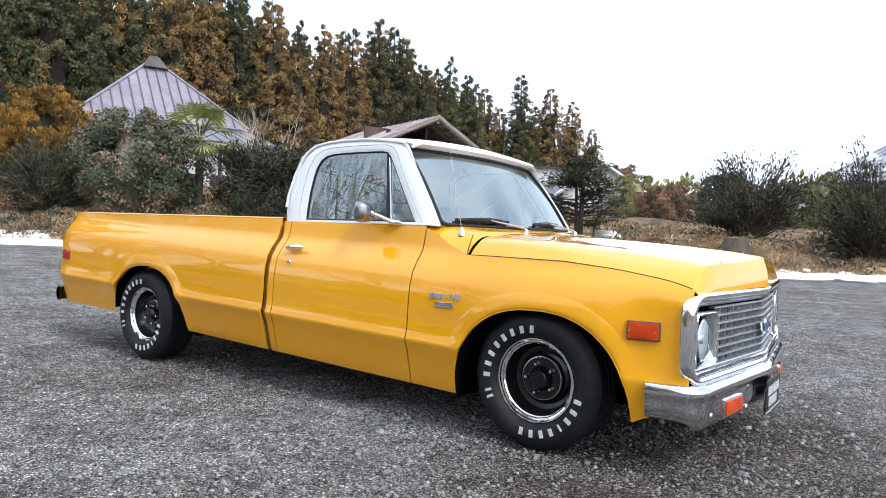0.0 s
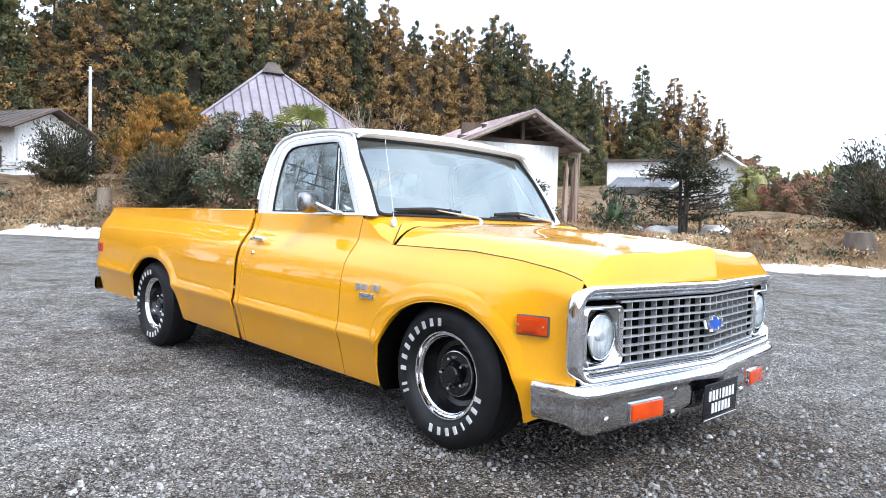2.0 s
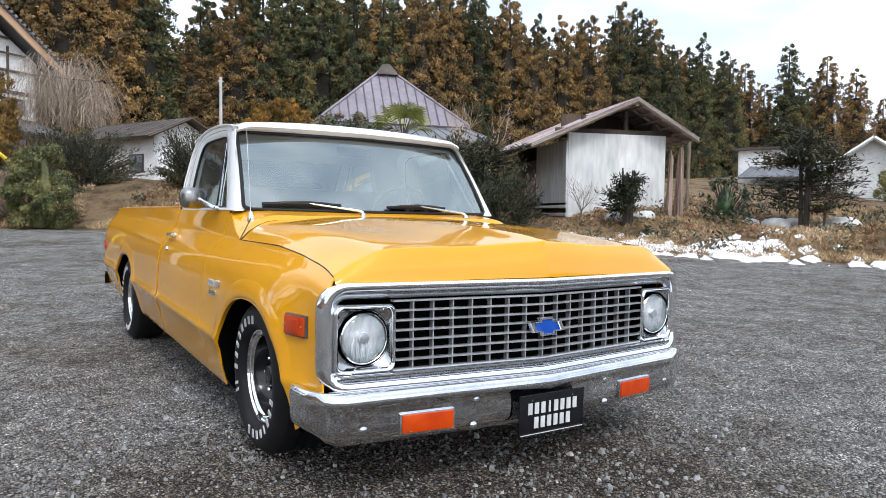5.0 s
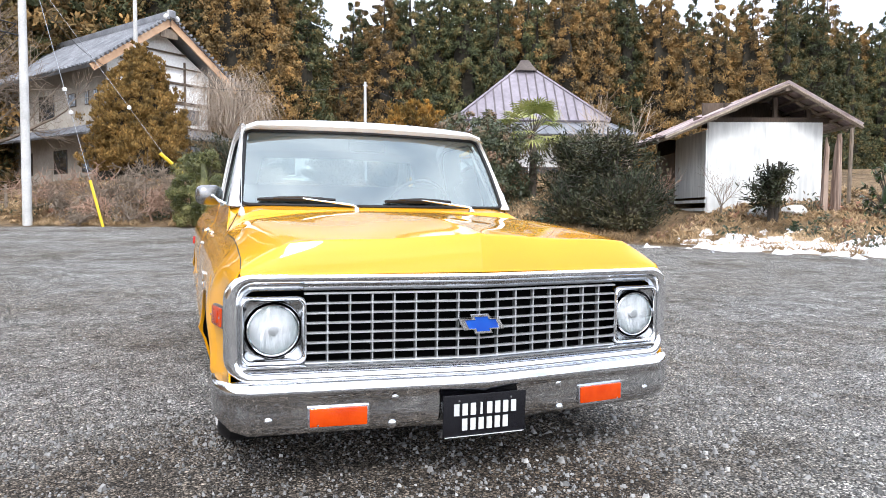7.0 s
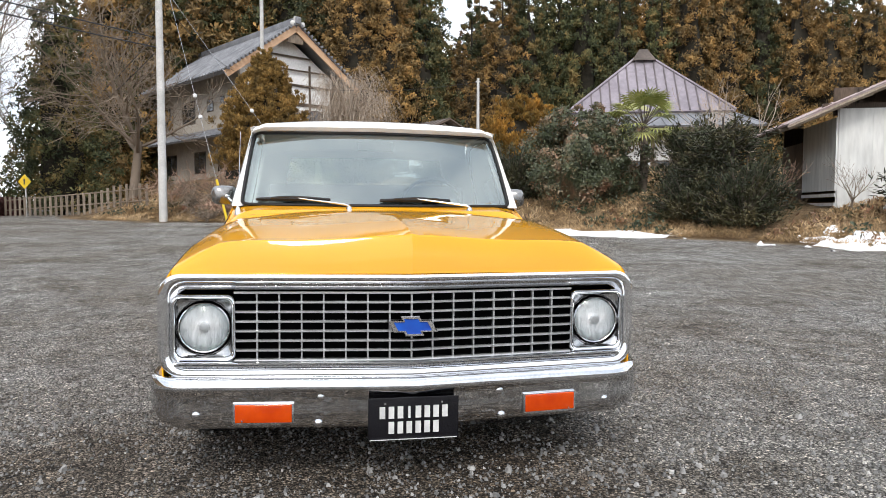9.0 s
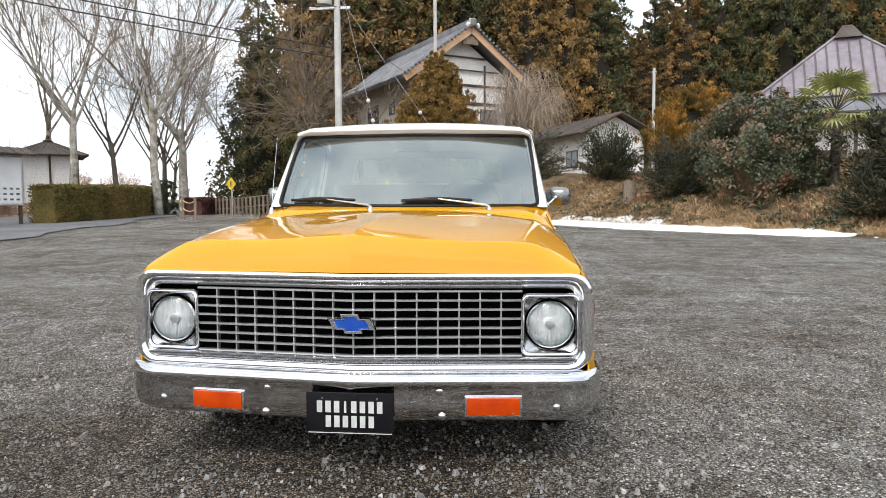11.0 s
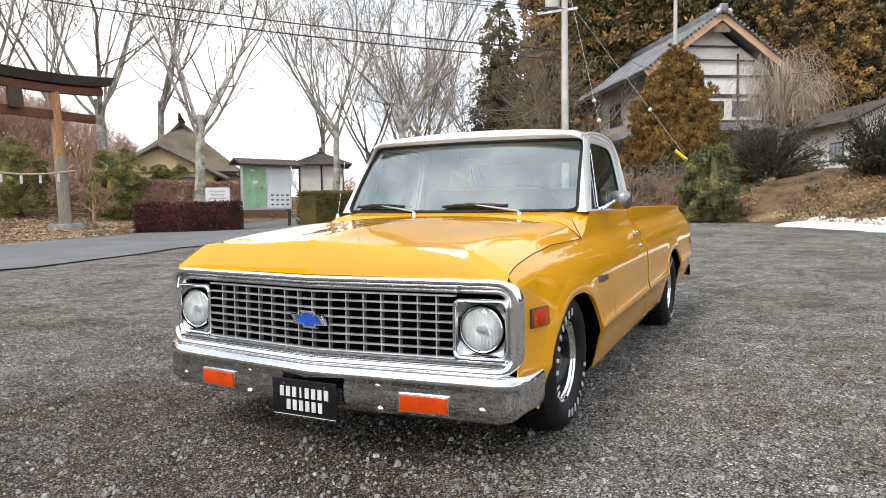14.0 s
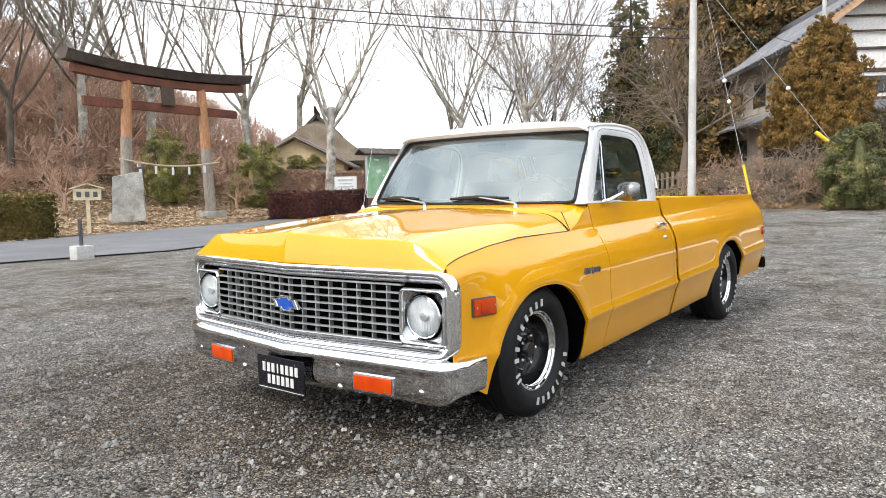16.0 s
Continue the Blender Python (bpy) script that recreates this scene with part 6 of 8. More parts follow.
# leafless trees by the shed and among the yews
for sd, x, y, H, mat in ((44, -15.4, 12.9, 2.8, M_TWIG_RED), (45, -13.4, 14.0, 2.6, M_TWIG), (46, -21.5, 15.0, 6.0, M_TWIG_GREY), (47, -22.8, 17.5, 6.2, M_TWIG_GREY), (48, -18.3, 11.0, 2.6, M_TWIG), (49, -26.0, 6.4, 3.0, M_TWIG_RED)):
    ob = bare_tree("bare_tree", bare_parts(sd, H, 0.6, 3, 0.04 if H < 5 else 0.09, 0.25, 6, 0.006, 0.8, 3), mat, "small leafless tree among evergreens")
    ob.matrix_basis = spot(x, y)

# weeping tree before the big house
WX, WY = -42.4, 1.6
WH = (10.4 - gz(WX, WY)) / 1.1
rng = np.random.default_rng(52)
limb_bm = tube([(0, 0, -0.3), (0.1, 0.05, WH * 0.25), (0.0, 0.1, WH * 0.5)], [0.22, 0.17, 0.13], 9)
V, F = [], []
ends = []
for k in range(15):
    a = 2 * math.pi * k / 15 + rng.uniform(-0.2, 0.2)
    r = rng.uniform(0.3, 2.2)
    e = np.array([r * math.cos(a), r * math.sin(a), WH - 0.25 - 0.36 * r * r + rng.uniform(-0.3, 0.0)])
    add_tube(limb_bm, [(0, 0.05, WH * rng.uniform(0.3, 0.48)), tuple(e * np.array([0.35, 0.35, 0.80])), tuple(e)], [0.085, 0.055, 0.02], 6, cap=False)
    ends.append(e)
for k in range(2600):
    e = ends[int(rng.integers(0, 15))]
    a = math.atan2(e[1], e[0]) + rng.normal() * 0.8
    base = e * rng.uniform(0.55, 1.0) + rng.normal(size=3) * np.array([0.3, 0.3, 0.2])
    reach, L, lift = rng.uniform(0.25, 1.7), 0.2 + 1.35 * rng.uniform(0, 1) ** 1.7, rng.uniform(0.0, 0.6)
    o = np.array([math.cos(a), math.sin(a), 0])
    wig = rng.normal(size=(6, 3)) * 0.05
    pts = [base + o * reach * q ** 0.55 + np.array([0, 0, lift * math.sin(2.6 * min(q, 1.0)) - L * q ** 1.9]) + wig[i] for i, q in enumerate((0, 0.12, 0.3, 0.52, 0.76, 1.0))]
    t = rng.uniform(0, 6.28)
    sd = np.array([math.cos(t), math.sin(t), 0]) * rng.uniform(0.005, 0.009)
    i = len(V)
    for q in pts:
        V += [tuple(q - sd), tuple(q + sd)]
    F += [(i + 2 * j, i + 2 * j + 1, i + 2 * j + 3, i + 2 * j + 2) for j in range(5)]
weep = tagged(new("weeping_tree"), "weeping cherry with pale grey hanging twigs, leafless", "tree")
part("trunk", limb_bm, M_TWIG_GREY, weep, smooth=60)
ob = new("branchwork", raw_mesh("branchwork", V, F, M_TWIG_GREY))
ob.parent = weep
ob["kind"] = "stuff"
weep.matrix_basis = spot(WX, WY, -0.2, 0, 1.1)

# thicket by the utility pole
for sd, x, y, H, mat in ((61, -24.8, -2.2, 2.6, M_TWIG_RED), (62, -25.6, -3.6, 3.0, M_TWIG), (63, -26.8, -4.8, 3.2, M_TWIG_RED), (64, -24.9, -1.4, 1.8, M_TWIG), (65, -27.6, -2.6, 3.0, M_TWIG), (66, -25.6, -0.6, 2.2, M_TWIG_RED), (67, -26.4, -1.6, 2.8, M_TWIG_GREY), (68, -26.0, -5.4, 2.6, M_TWIG_GREY), (69, -27.2, -6.4, 2.8, M_TWIG_RED), (60, -24.6, -3.0, 1.8, M_TWIG_GREY), (59, -25.2, -4.4, 2.2, M_TWIG_RED), (58, -24.2, -0.2, 1.5, M_TWIG_GREY), (57, -24.4, -4.6, 1.6, M_TWIG_GREY), (56, -25.8, -2.8, 2.6, M_TWIG_GREY), (55, -26.6, -3.6, 3.0, M_TWIG)):
    ob = bare_tree("bare_shrub", bare_parts(sd, H * 1.55, 1.0, 3, 0.06, 0.18, 9, 0.014, 0.10, 4), M_TWIG if mat is M_TWIG_GREY else mat, "tangled leafless shrub by the pole")
    ob.matrix_basis = spot(x, y)

# tall leafless trees across the lane
TALL = [bare_tree("bare_tree", bare_parts(70 + k, H, sp, 4, b, f, nl, 0.010, 0.9, 4), M_TWIG, "tall leafless tree with pale bark", group="trees along the lane", limbs=M_BARK_PALE if k != 2 else M_BARK)
        for k, (H, sp, b, f, nl) in enumerate(((13, 0.70, 0.30, 0.42, 6), (14, 0.56, 0.24, 0.42, 6), (12, 0.60, 0.17, 0.36, 6)))]
PLACES = [(0, -21.6, -23.2, 0, 1.0), (1, -30.0, -21.4, 40, 0.95), (2, -33.5, -20.8, 90, 1.0), (1, -32.0, -17.8, 200, 1.05), (0, -36.5, -18.6, 130, 1.0), (2, -38.0, -20.5, 10, 1.0), (0, -23.4, -32.2, 210, 1.1),
          (1, -29.0, -34.0, 160, 1.1), (2, -8.5, -33.0, 250, 1.1), (0, -4.0, -36.0, 80, 1.2), (2, -44.0, -24.0, 70, 1.0), (1, -48.0, -20.0, 20, 0.9), (2, -52.0, -27.0, 280, 0.9), (1, -42.0, -31.0, 110, 1.0), (2, -17.0, -40.0, 0, 1.2), (1, -22.0, -44.0, 0, 1.2), (2, -11.0, -34.0, 33, 1.15), (1, -15.0, -35.5, 75, 1.2), (0, -20.0, -37.0, 140, 1.1), (2, -7.0, -38.0, 190, 1.25), (1, -10.5, -42.0, 220, 1.25), (2, -14.5, -46.0, 260, 1.3), (1, -26.0, -40.0, 300, 1.1), (2, -3.0, -41.0, 20, 1.3), (1, -19.5, -48.0, 60, 1.3), (2, -12.0, -50.0, 100, 1.35)]
seen = set()
for k, x, y, rz, s in PLACES:
    if k in seen:
        copy_at(TALL[k], spot(x, y, -0.1, rz, s))
    else:
        TALL[k].matrix_basis = spot(x, y, -0.1, rz, s)
        seen.add(k)
# the leafless tree before the wood, behind the pole
ob = bare_tree("bare_tree", bare_parts(91, 10.5, 0.8, 4, 0.26, 0.30, 7, 0.012, 0.5, 5), M_TWIG, "wide leafless tree before the dark wood")
ob.matrix_basis = spot(-33.5, -9.5)
for sd, x, y, rz in ((92, -41.0, -15.4, 0),):
    bm, crown = cedar_parts(sd, 15, 3.2, 200, 0.04, 0.7, 4, 34, 0.50, 0.23, 0.10)
    ob = plant("cedar_tree", bm, crown, "dark broad cedar at the end of the wood", "cedar tree", "cedar wood", bark=M_BARK_AND_SHADE, leaf=M_CEDAR_G)
    ob.matrix_basis = spot(x, y, -0.2)

# brown hillside wood to the south, and far woods
BRUSH = [bare_tree("bare_tree", bare_parts(100 + k, 8, 0.62, 3, 0.12, 0.24, 6, 0.016, 0.7, 4), M_TWIG_RED, "leafless tree on a brown hillside", group="hillside wood") for k in range(3)]
rng = np.random.default_rng(12)
skyline = lerp([220, 226, 229, 233, 237, 243, 248, 264], [3.5, 5.0, 6.5, 10.3, 13.2, 15.6, 17.0, 18.5])
used = set()
for k in range(180):
    a, D_ = radians(rng.uniform(220, 264)), rng.uniform(44, 110)
    x, y = 3 + D_ * math.cos(a), 2.5 + D_ * math.sin(a)
    i = int(rng.integers(0, 3))
    top_s = (1.0 + D_ * math.tan(radians(skyline(math.degrees(a)))) - gz(x, y)) / 8.5
    if top_s < 0.3:
        continue
    m = spot(x, y, -0.2, rng.uniform(0, 360), min(top_s, rng.uniform(0.95, 1.6) * (0.8 + D_ / 160)))
    if i in used:
        copy_at(BRUSH[i], m)
    else:
        BRUSH[i].matrix_basis = m
        used.add(i)
# far bare trees beyond the pavilion
for k in range(34):
    a, D_ = rng.uniform(205, 223), rng.uniform(85, 120)
    el = lerp([205, 209, 213, 215, 217, 220, 223], [4.2, 4.6, 5.2, 7.4, 8.0, 6.6, 5.0])(a) * rng.uniform(0.7, 1.0)
    x, y = 3.5 + D_ * math.cos(radians(a)), 1 + D_ * math.sin(radians(a))
    copy_at(BRUSH[k % 3], spot(x, y, -0.3, rng.uniform(0, 360), max(0.3, (1.0 + D_ * math.tan(radians(el)) - gz(x, y)) / 8.5)))
# low brush between them, thick enough to hide the slope
V, F = [], []
SCRUB = []
for k in range(4):
    sv, sf = bare_parts(140 + k, 4.0, 0.9, 3, 0.05, 0.2, 7, 0.025, 0.6, 4)[1]
    SCRUB.append((np.array(sv), np.array(sf)))
base_i = 0
for k in range(520):
    a, D_ = radians(rng.uniform(224, 266)), rng.uniform(36, 105)
    x, y = 3 + D_ * math.cos(a), 2.5 + D_ * math.sin(a)
    top_s = (1.0 + D_ * math.tan(radians(skyline(math.degrees(a)))) - gz(x, y)) / 4.0
    if top_s < 0.3:
        continue
    sv, sf = SCRUB[k % 4]
    sc_, ro = min(top_s, rng.uniform(0.8, 1.7)), rng.uniform(0, 6.28)
    V.append(np.stack([x + sc_ * (sv[:, 0] * math.cos(ro) - sv[:, 1] * math.sin(ro)), y + sc_ * (sv[:, 0] * math.sin(ro) + sv[:, 1] * math.cos(ro)), gz(x, y) - 0.3 + sc_ * sv[:, 2]], 1))
    F.append(sf + base_i)
    base_i += len(sv)
tagged(new("hillside_brush", raw_mesh("hillside_brush", np.concatenate(V), np.concatenate(F), M_TWIG_RED)), "leafless brown brush covering the hillside", "brush", kind="stuff")
# low leafless trees and evergreens round the shrine ground
for sd, x, y, H in ((111, -10.5, -27.5, 4.2), (112, -6.5, -26.0, 4.0), (113, -3.0, -27.0, 4.4), (114, -17.5, -25.5, 3.2)):
    ob = bare_tree("bare_tree", bare_parts(sd, H, 0.85, 4, 0.10, 0.24, 6, 0.008, 0.4, 3), M_TWIG_RED, "low spreading leafless tree in the shrine ground")
    ob.matrix_basis = spot(x, y)
bush("shrub", 120, -19.4, -26.2, 1.55, 1.55, 3.3, 9500, 0.13, M_LEAF_BRIGHT, "clipped olive-green evergreen shrub", "shrub", clumps=50)
bush("shrub", 121, -24.0, -27.5, 1.2, 1.2, 2.9, 3000, 0.15, M_LEAF_BRIGHT, "small clipped evergreen tree", "shrub", clumps=30, skirt=0.35)
bush("shrub", 122, -15.8, -28.5, 1.5, 1.5, 3.6, 6000, 0.14, M_LEAF_BRIGHT, "thin evergreen behind a shrine gate", "shrub", clumps=36)
bush("shrub", 123, -33.5, -18.4, 0.9, 0.9, 2.2, 1600, 0.15, M_LEAF, "dark evergreen shrub by the lane", "shrub", clumps=20)
# far woods at the horizon, east of north
rng = np.random.default_rng(33)
C, A = [], []
for k in range(60):
    a, D_ = radians(rng.uniform(84, 113)), rng.uniform(130, 170)
    x, y, r = 3 + D_ * math.cos(a), D_ * math.sin(a), rng.uniform(2.5, 5)
    base = gz(x, y) * 0.25
    n = 160
    d = rng.normal(size=(n, 3))
    d /= np.linalg.norm(d, axis=1, keepdims=True)
    C.append(np.array([x, y, base + 3 + rng.uniform(0, 4)]) + d * r * np.array([1, 1, 1.25]) * rng.uniform(0.5, 1, (n, 1)))
    A.append(d)
v, f = leaf_cards(rng, np.concatenate(C), np.concatenate(A), 1.4, 0.8)
tagged(new("far_woods", raw_mesh("far_woods", v, f, M_LEAF_BRIGHT)), "hazy green bamboo and woods in the distance", "woods", kind="stuff")


# clipped hedges, solid with leaves
def hedge(name, seed, pts, w, h, mat, label):
    rng = np.random.default_rng(seed)
    C, A = [], []
    for (x0, y0), (x1, y1) in zip(pts, pts[1:]):
        L = math.hypot(x1 - x0, y1 - y0)
        n = int(L * h * w * 1500 + L * 700)
        t = rng.uniform(-0.02, 1.02, n)
        side = rng.integers(0, 3, n)
        o = np.where(side == 2, rng.uniform(-w / 2, w / 2, n), np.where(side == 0, -w / 2, w / 2)) + rng.normal(size=n) * 0.05
        z = np.where(side == 2, h, rng.uniform(0.0, h, n)) + rng.normal(size=n) * 0.045
        tx, ty = (x1 - x0) / L, (y1 - y0) / L
        x, y = x0 + t * L * tx - o * ty, y0 + t * L * ty + o * tx
        C.append(np.stack([x, y, z + 0.0], 1))
        A.append(rng.normal(size=(n, 3)) + np.stack([-ty * o * 2, tx * o * 2, np.full(n, 0.3)], 1))
    C = np.concatenate(C)
    C[:, 2] += ground_z(C[:, 0], C[:, 1])
    top = new(name)
    ob = new("foliage", raw_mesh("foliage", *leaf_cards(rng, C, np.concatenate(A), 0.10, 0.06), mat))
    ob.parent = top
    ob["kind"] = "stuff"
    bm = bmesh.new()
    for (x0, y0), (x1, y1) in zip(pts, pts[1:]):
        L, a = math.hypot(x1 - x0, y1 - y0), math.atan2(y1 - y0, x1 - x0)
        add_box(bm, (x0 + x1) / 2, (y0 + y1) / 2, gz((x0 + x1) / 2, (y0 + y1) / 2) + h / 2 - 0.1, L - 0.05, w - 0.12, h - 0.02, Matrix.Rotation(a, 4, "Z"))
    part("core", bm, mat, top, smooth=0)
    return tagged(top, label, "hedge")


hedge("hedge", 1, [(-15.6, -20.6), (-18.4, -17.9)], 1.0, 1.08, M_HEDGE_R, "low clipped dark red hedge beside the lane")
hedge("hedge", 2, [(-22.3, -17.5), (-27.0, -17.2), (-33.5, -19.3)], 1.1, 1.45, M_HEDGE_Y, "clipped yellow-green hedge along the lane")
hedge("hedge", 3, [(-6.6, -20.2), (-2.5, -20.4)], 1.6, 1.25, M_HEDGE_Y, "clipped yellowish hedge beside the lane")
hedge("hedge", 4, [(-19.6, -26.4), (-27.0, -22.6)], 1.0, 1.75, M_TWIG_RED, "brown leafless hedge behind a sign")
hedge("hedge", 5, [(-33.5, -16.6), (-40.0, -17.6)], 1.0, 0.9, M_HEDGE_R, "low reddish hedge far down the lane")

# ---- buildings ----
M_PLASTER = surf("white_plaster", [(0.74, 0.735, 0.72), (0.84, 0.835, 0.82)], 0.9, 0.9, fine=(9, 0.12), bump=0.2, bscale=25)
M_BEIGE = surf("beige_plaster", [(0.34, 0.30, 0.25), (0.45, 0.41, 0.35)], 0.9, 0.9, fine=(10, 0.12))
M_OCHRE = surf("ochre_plaster", [(0.50, 0.38, 0.21), (0.64, 0.50, 0.31)], 0.9, 0.9, fine=(10, 0.12))
M_PANEL = surf("weathered_white_panel", [(0.52, 0.53, 0.52), (0.74, 0.74, 0.71)], 0.8, 0.75, fine=(6, 0.15), stretch=(1, 1, 0.2))
M_TIMBER = surf("dark_timber", [(0.045, 0.030, 0.020), (0.10, 0.07, 0.048)], 2.0, 0.8, stretch=(1, 1, 0.2), fine=(30, 0.3))
M_WOOD = surf("weathered_wood", [(0.17, 0.13, 0.095), (0.30, 0.245, 0.19)], 1.5, 0.85, stretch=(1, 1, 0.15), fine=(30, 0.3))
M_BARGE = surf("orange_bargeboard", [(0.50, 0.29, 0.16), (0.66, 0.44, 0.28)], 1.5, 0.7)
M_SEAM = surf("dark_roof_seam", [(0.10, 0.085, 0.09), (0.15, 0.125, 0.13)], 2.0, 0.6)
M_PURPLE = surf("mauve_metal_roof", [(0.20, 0.175, 0.200), (0.29, 0.258, 0.290)], 0.5, 0.5, metal=0.15, fine=(4, 0.12))
M_RUSTROOF = surf("rusty_mauve_roof", [(0.20, 0.135, 0.12), (0.32, 0.25, 0.245), (0.46, 0.40, 0.39)], 0.8, 0.6, fine=(8, 0.25))
M_TILE = surf("grey_roof_tile", [(0.12, 0.125, 0.14), (0.22, 0.225, 0.24)], 1.2, 0.45, fine=(10, 0.2))
M_DARKROOF = surf("dark_brown_roof", [(0.055, 0.042, 0.036), (0.11, 0.088, 0.075)], 1.0, 0.75, fine=(10, 0.25))
M_THATCH = surf("thatch", [(0.15, 0.115, 0.080), (0.26, 0.21, 0.155)], 1.0, 0.95, fine=(20, 0.3), bump=0.5, bscale=30)
M_CONCRETE = surf("concrete", [(0.44, 0.435, 0.42), (0.60, 0.59, 0.57)], 1.5, 0.85, fine=(25, 0.12))
M_STONE = surf("stone", [(0.20, 0.20, 0.18), (0.34, 0.33, 0.30), (0.46, 0.45, 0.42)], 2.5, 0.9, bump=0.6, bscale=18, fine=(22, 0.2))
M_PANE = surf("dark_window_pane", [(0.03, 0.035, 0.04), (0.07, 0.075, 0.085)], 1.0, 0.08, coat=0.5)
M_VERMIL = surf("weathered_torii_wood", [(0.26, 0.115, 0.055), (0.44, 0.205, 0.09), (0.48, 0.30, 0.19)], 0.8, 0.75, stretch=(1, 1, 0.2), fine=(20, 0.25))
M_WOODGREY = surf("grey_weathered_wood", [(0.22, 0.19, 0.16), (0.36, 0.32, 0.27)], 1.5, 0.9, stretch=(1, 1, 0.15), fine=(30, 0.3))
M_TORIIDARK = surf("red_brown_beam", [(0.09, 0.030, 0.017), (0.19, 0.066, 0.034)], 1.2, 0.75, fine=(18, 0.25))
M_YELLOW = surf("yellow_guard", [(0.72, 0.50, 0.02), (0.82, 0.58, 0.04)], 2.0, 0.5)
M_SNOW = surf("old_snow", [(0.72, 0.74, 0.77), (0.86, 0.87, 0.88)], 3.0, 0.7, bump=0.4, bscale=16, fine=(14, 0.08))
M_MAPGREEN = surf("map_green", [(0.20, 0.38, 0.22), (0.36, 0.56, 0.36)], 2.4, 0.4)
M_SIGNWHITE = surf("sign_white", [(0.70, 0.70, 0.70), (0.80, 0.80, 0.80)], 2.0, 0.4)
M_INK = surf("ink", [(0.05, 0.05, 0.055), (0.09, 0.09, 0.095)], 3.0, 0.6)
M_ROPE = surf("rope", [(0.50, 0.42, 0.26), (0.64, 0.56, 0.38)], 9.0, 0.9)
M_WIRE = surf("cable", [(0.02, 0.02, 0.022), (0.035, 0.035, 0.037)], 3.0, 0.6)


def place(name, x, y, ux, uy, label, category, z=0.0):
    """An Empty whose x axis runs along (ux, uy) and whose y axis points to the left of it."""
    ob = tagged(new(name), label, category)
    ob.matrix_basis = pose(x, y, z, 0, 0, math.degrees(math.atan2(uy, ux)))
    return ob


def roof_slab(parent, a, b, c, d, thick, mat, ribs=0, rr=0.03, name="roof", rib_name="roof_rib", rib_mat=None):
    """A roof plane with a, b along the eave and d, c above them along the ridge; ribs run up the slope."""
    a, b, c, d = (Vector(p) for p in (a, b, c, d))
    n = (b - a).cross(d - a).normalized()
    if n.z < 0:
        n = -n
    bm = bmesh.new()
    add_grid(bm, [[a, b], [d, c]])
    add_grid(bm, [[a - n * thick, b - n * thick], [d - n * thick, c - n * thick]])
    for p, q in ((a, b), (b, c), (c, d), (d, a)):
        add_grid(bm, [[p, q], [p - n * thick, q - n * thick]])
    clean(bm)
    ob = part(name, bm, mat, parent, smooth=0)
    for k in range(ribs + 1):
        t = k / max(1, ribs)
        p, q = a + (b - a) * t, d + (c - d) * t
        if (p - q).length < 0.2:
            continue
        part(rib_name, tube([p + n * rr * 0.3, q + n * rr * 0.3], rr, 5), rib_mat or mat, ob, smooth=60) if ribs else None
    return ob


def wall(parent, p, q, z0, z1, thick, mat, name="wall"):
    p, q = Vector((p[0], p[1], 0)), Vector((q[0], q[1], 0))
    d = q - p
    return part(name, box((p.x + q.x) / 2, (p.y + q.y) / 2, (z0 + z1) / 2, d.length, thick, z1 - z0, Matrix.Rotation(math.atan2(d.y, d.x), 4, "Z")), mat, parent, smooth=0)


def gable_wall(parent, y, x0, x1, z0, ze, xr, zr, thick, mat, name="wall"):
    bm = bmesh.new()
    pts = [(x0, z0), (x1, z0), (x1, ze), (xr, zr), (x0, ze)]
    A = [bm.verts.new((x, y, z)) for x, z in pts]
    B = [bm.verts.new((x, y + thick, z)) for x, z in pts]
    bm.faces.new(A)
    bm.faces.new(B[::-1])
    for i in range(5):
        j = (i + 1) % 5
        bm.faces.new((A[i], B[i], B[j], A[j]))
    return part(name, bm, mat, parent, smooth=0)


def window(parent, x, y, z, w, h, axis="x", mullions=1, frame=M_TIMBER, out=-1):
    """A framed pane set in a wall that runs along axis; out is the side it faces."""
    t = 0.06
    sx, sy = (w, t) if axis == "x" else (t, w)
    f = part("window", box(x, y, z, sx, sy, h), frame, parent, smooth=0)
    ox, oy = (0, out * 0.02) if axis == "x" else (out * 0.02, 0)
    n = mullions + 1
    pw = (w - 0.06 * (n + 1)) / n
    for k in range(n):
        o = -w / 2 + 0.06 + pw / 2 + k * (pw + 0.06)
        px, py = (x + o, y) if axis == "x" else (x, y + o)
        part("pane", box(px + ox, py + oy, z, pw if axis == "x" else t, t if axis == "x" else pw, h - 0.12), M_PANE, f, smooth=0)
    return f


# house under a steep mauve metal roof, north-west: x along its front, y to the back
hs = place("house", -29.45, 16.05, 0.31, 0.95, "old house under a steep mauve metal hip roof", "house")
E_, Rz = 5.9, 9.22
cor = [(-4.1, 0.0, E_), (4.1, 0.0, E_), (4.1, 6.0, E_), (-4.1, 6.0, E_)]
r0, r1 = (-0.28, 2.95, Rz), (0.28, 2.95, Rz)
roof_slab(hs, cor[0], cor[1], r1, r0, 0.12, M_PURPLE)
roof_slab(hs, cor[3], cor[0], r0, r0, 0.12, M_PURPLE)
roof_slab(hs, cor[1], cor[2], r1, r1, 0.12, M_PURPLE)
roof_slab(hs, cor[2], cor[3], r0, r1, 0.12, M_PURPLE)
for k in range(17):
    sx = -3.84 + 0.48 * k
    f = min(1.0, (4.1 - abs(sx)) / (4.1 - 0.28))
    part("roof_rib", tube([(sx, 0.0, E_ + 0.06), (sx, 2.95 * f, E_ + (Rz - E_) * f + 0.06)], 0.04, 5), M_SEAM, hs, smooth=0)
for s_ in (-1, 1):
    for k in range(1, 12):
        sy = 0.5 * k
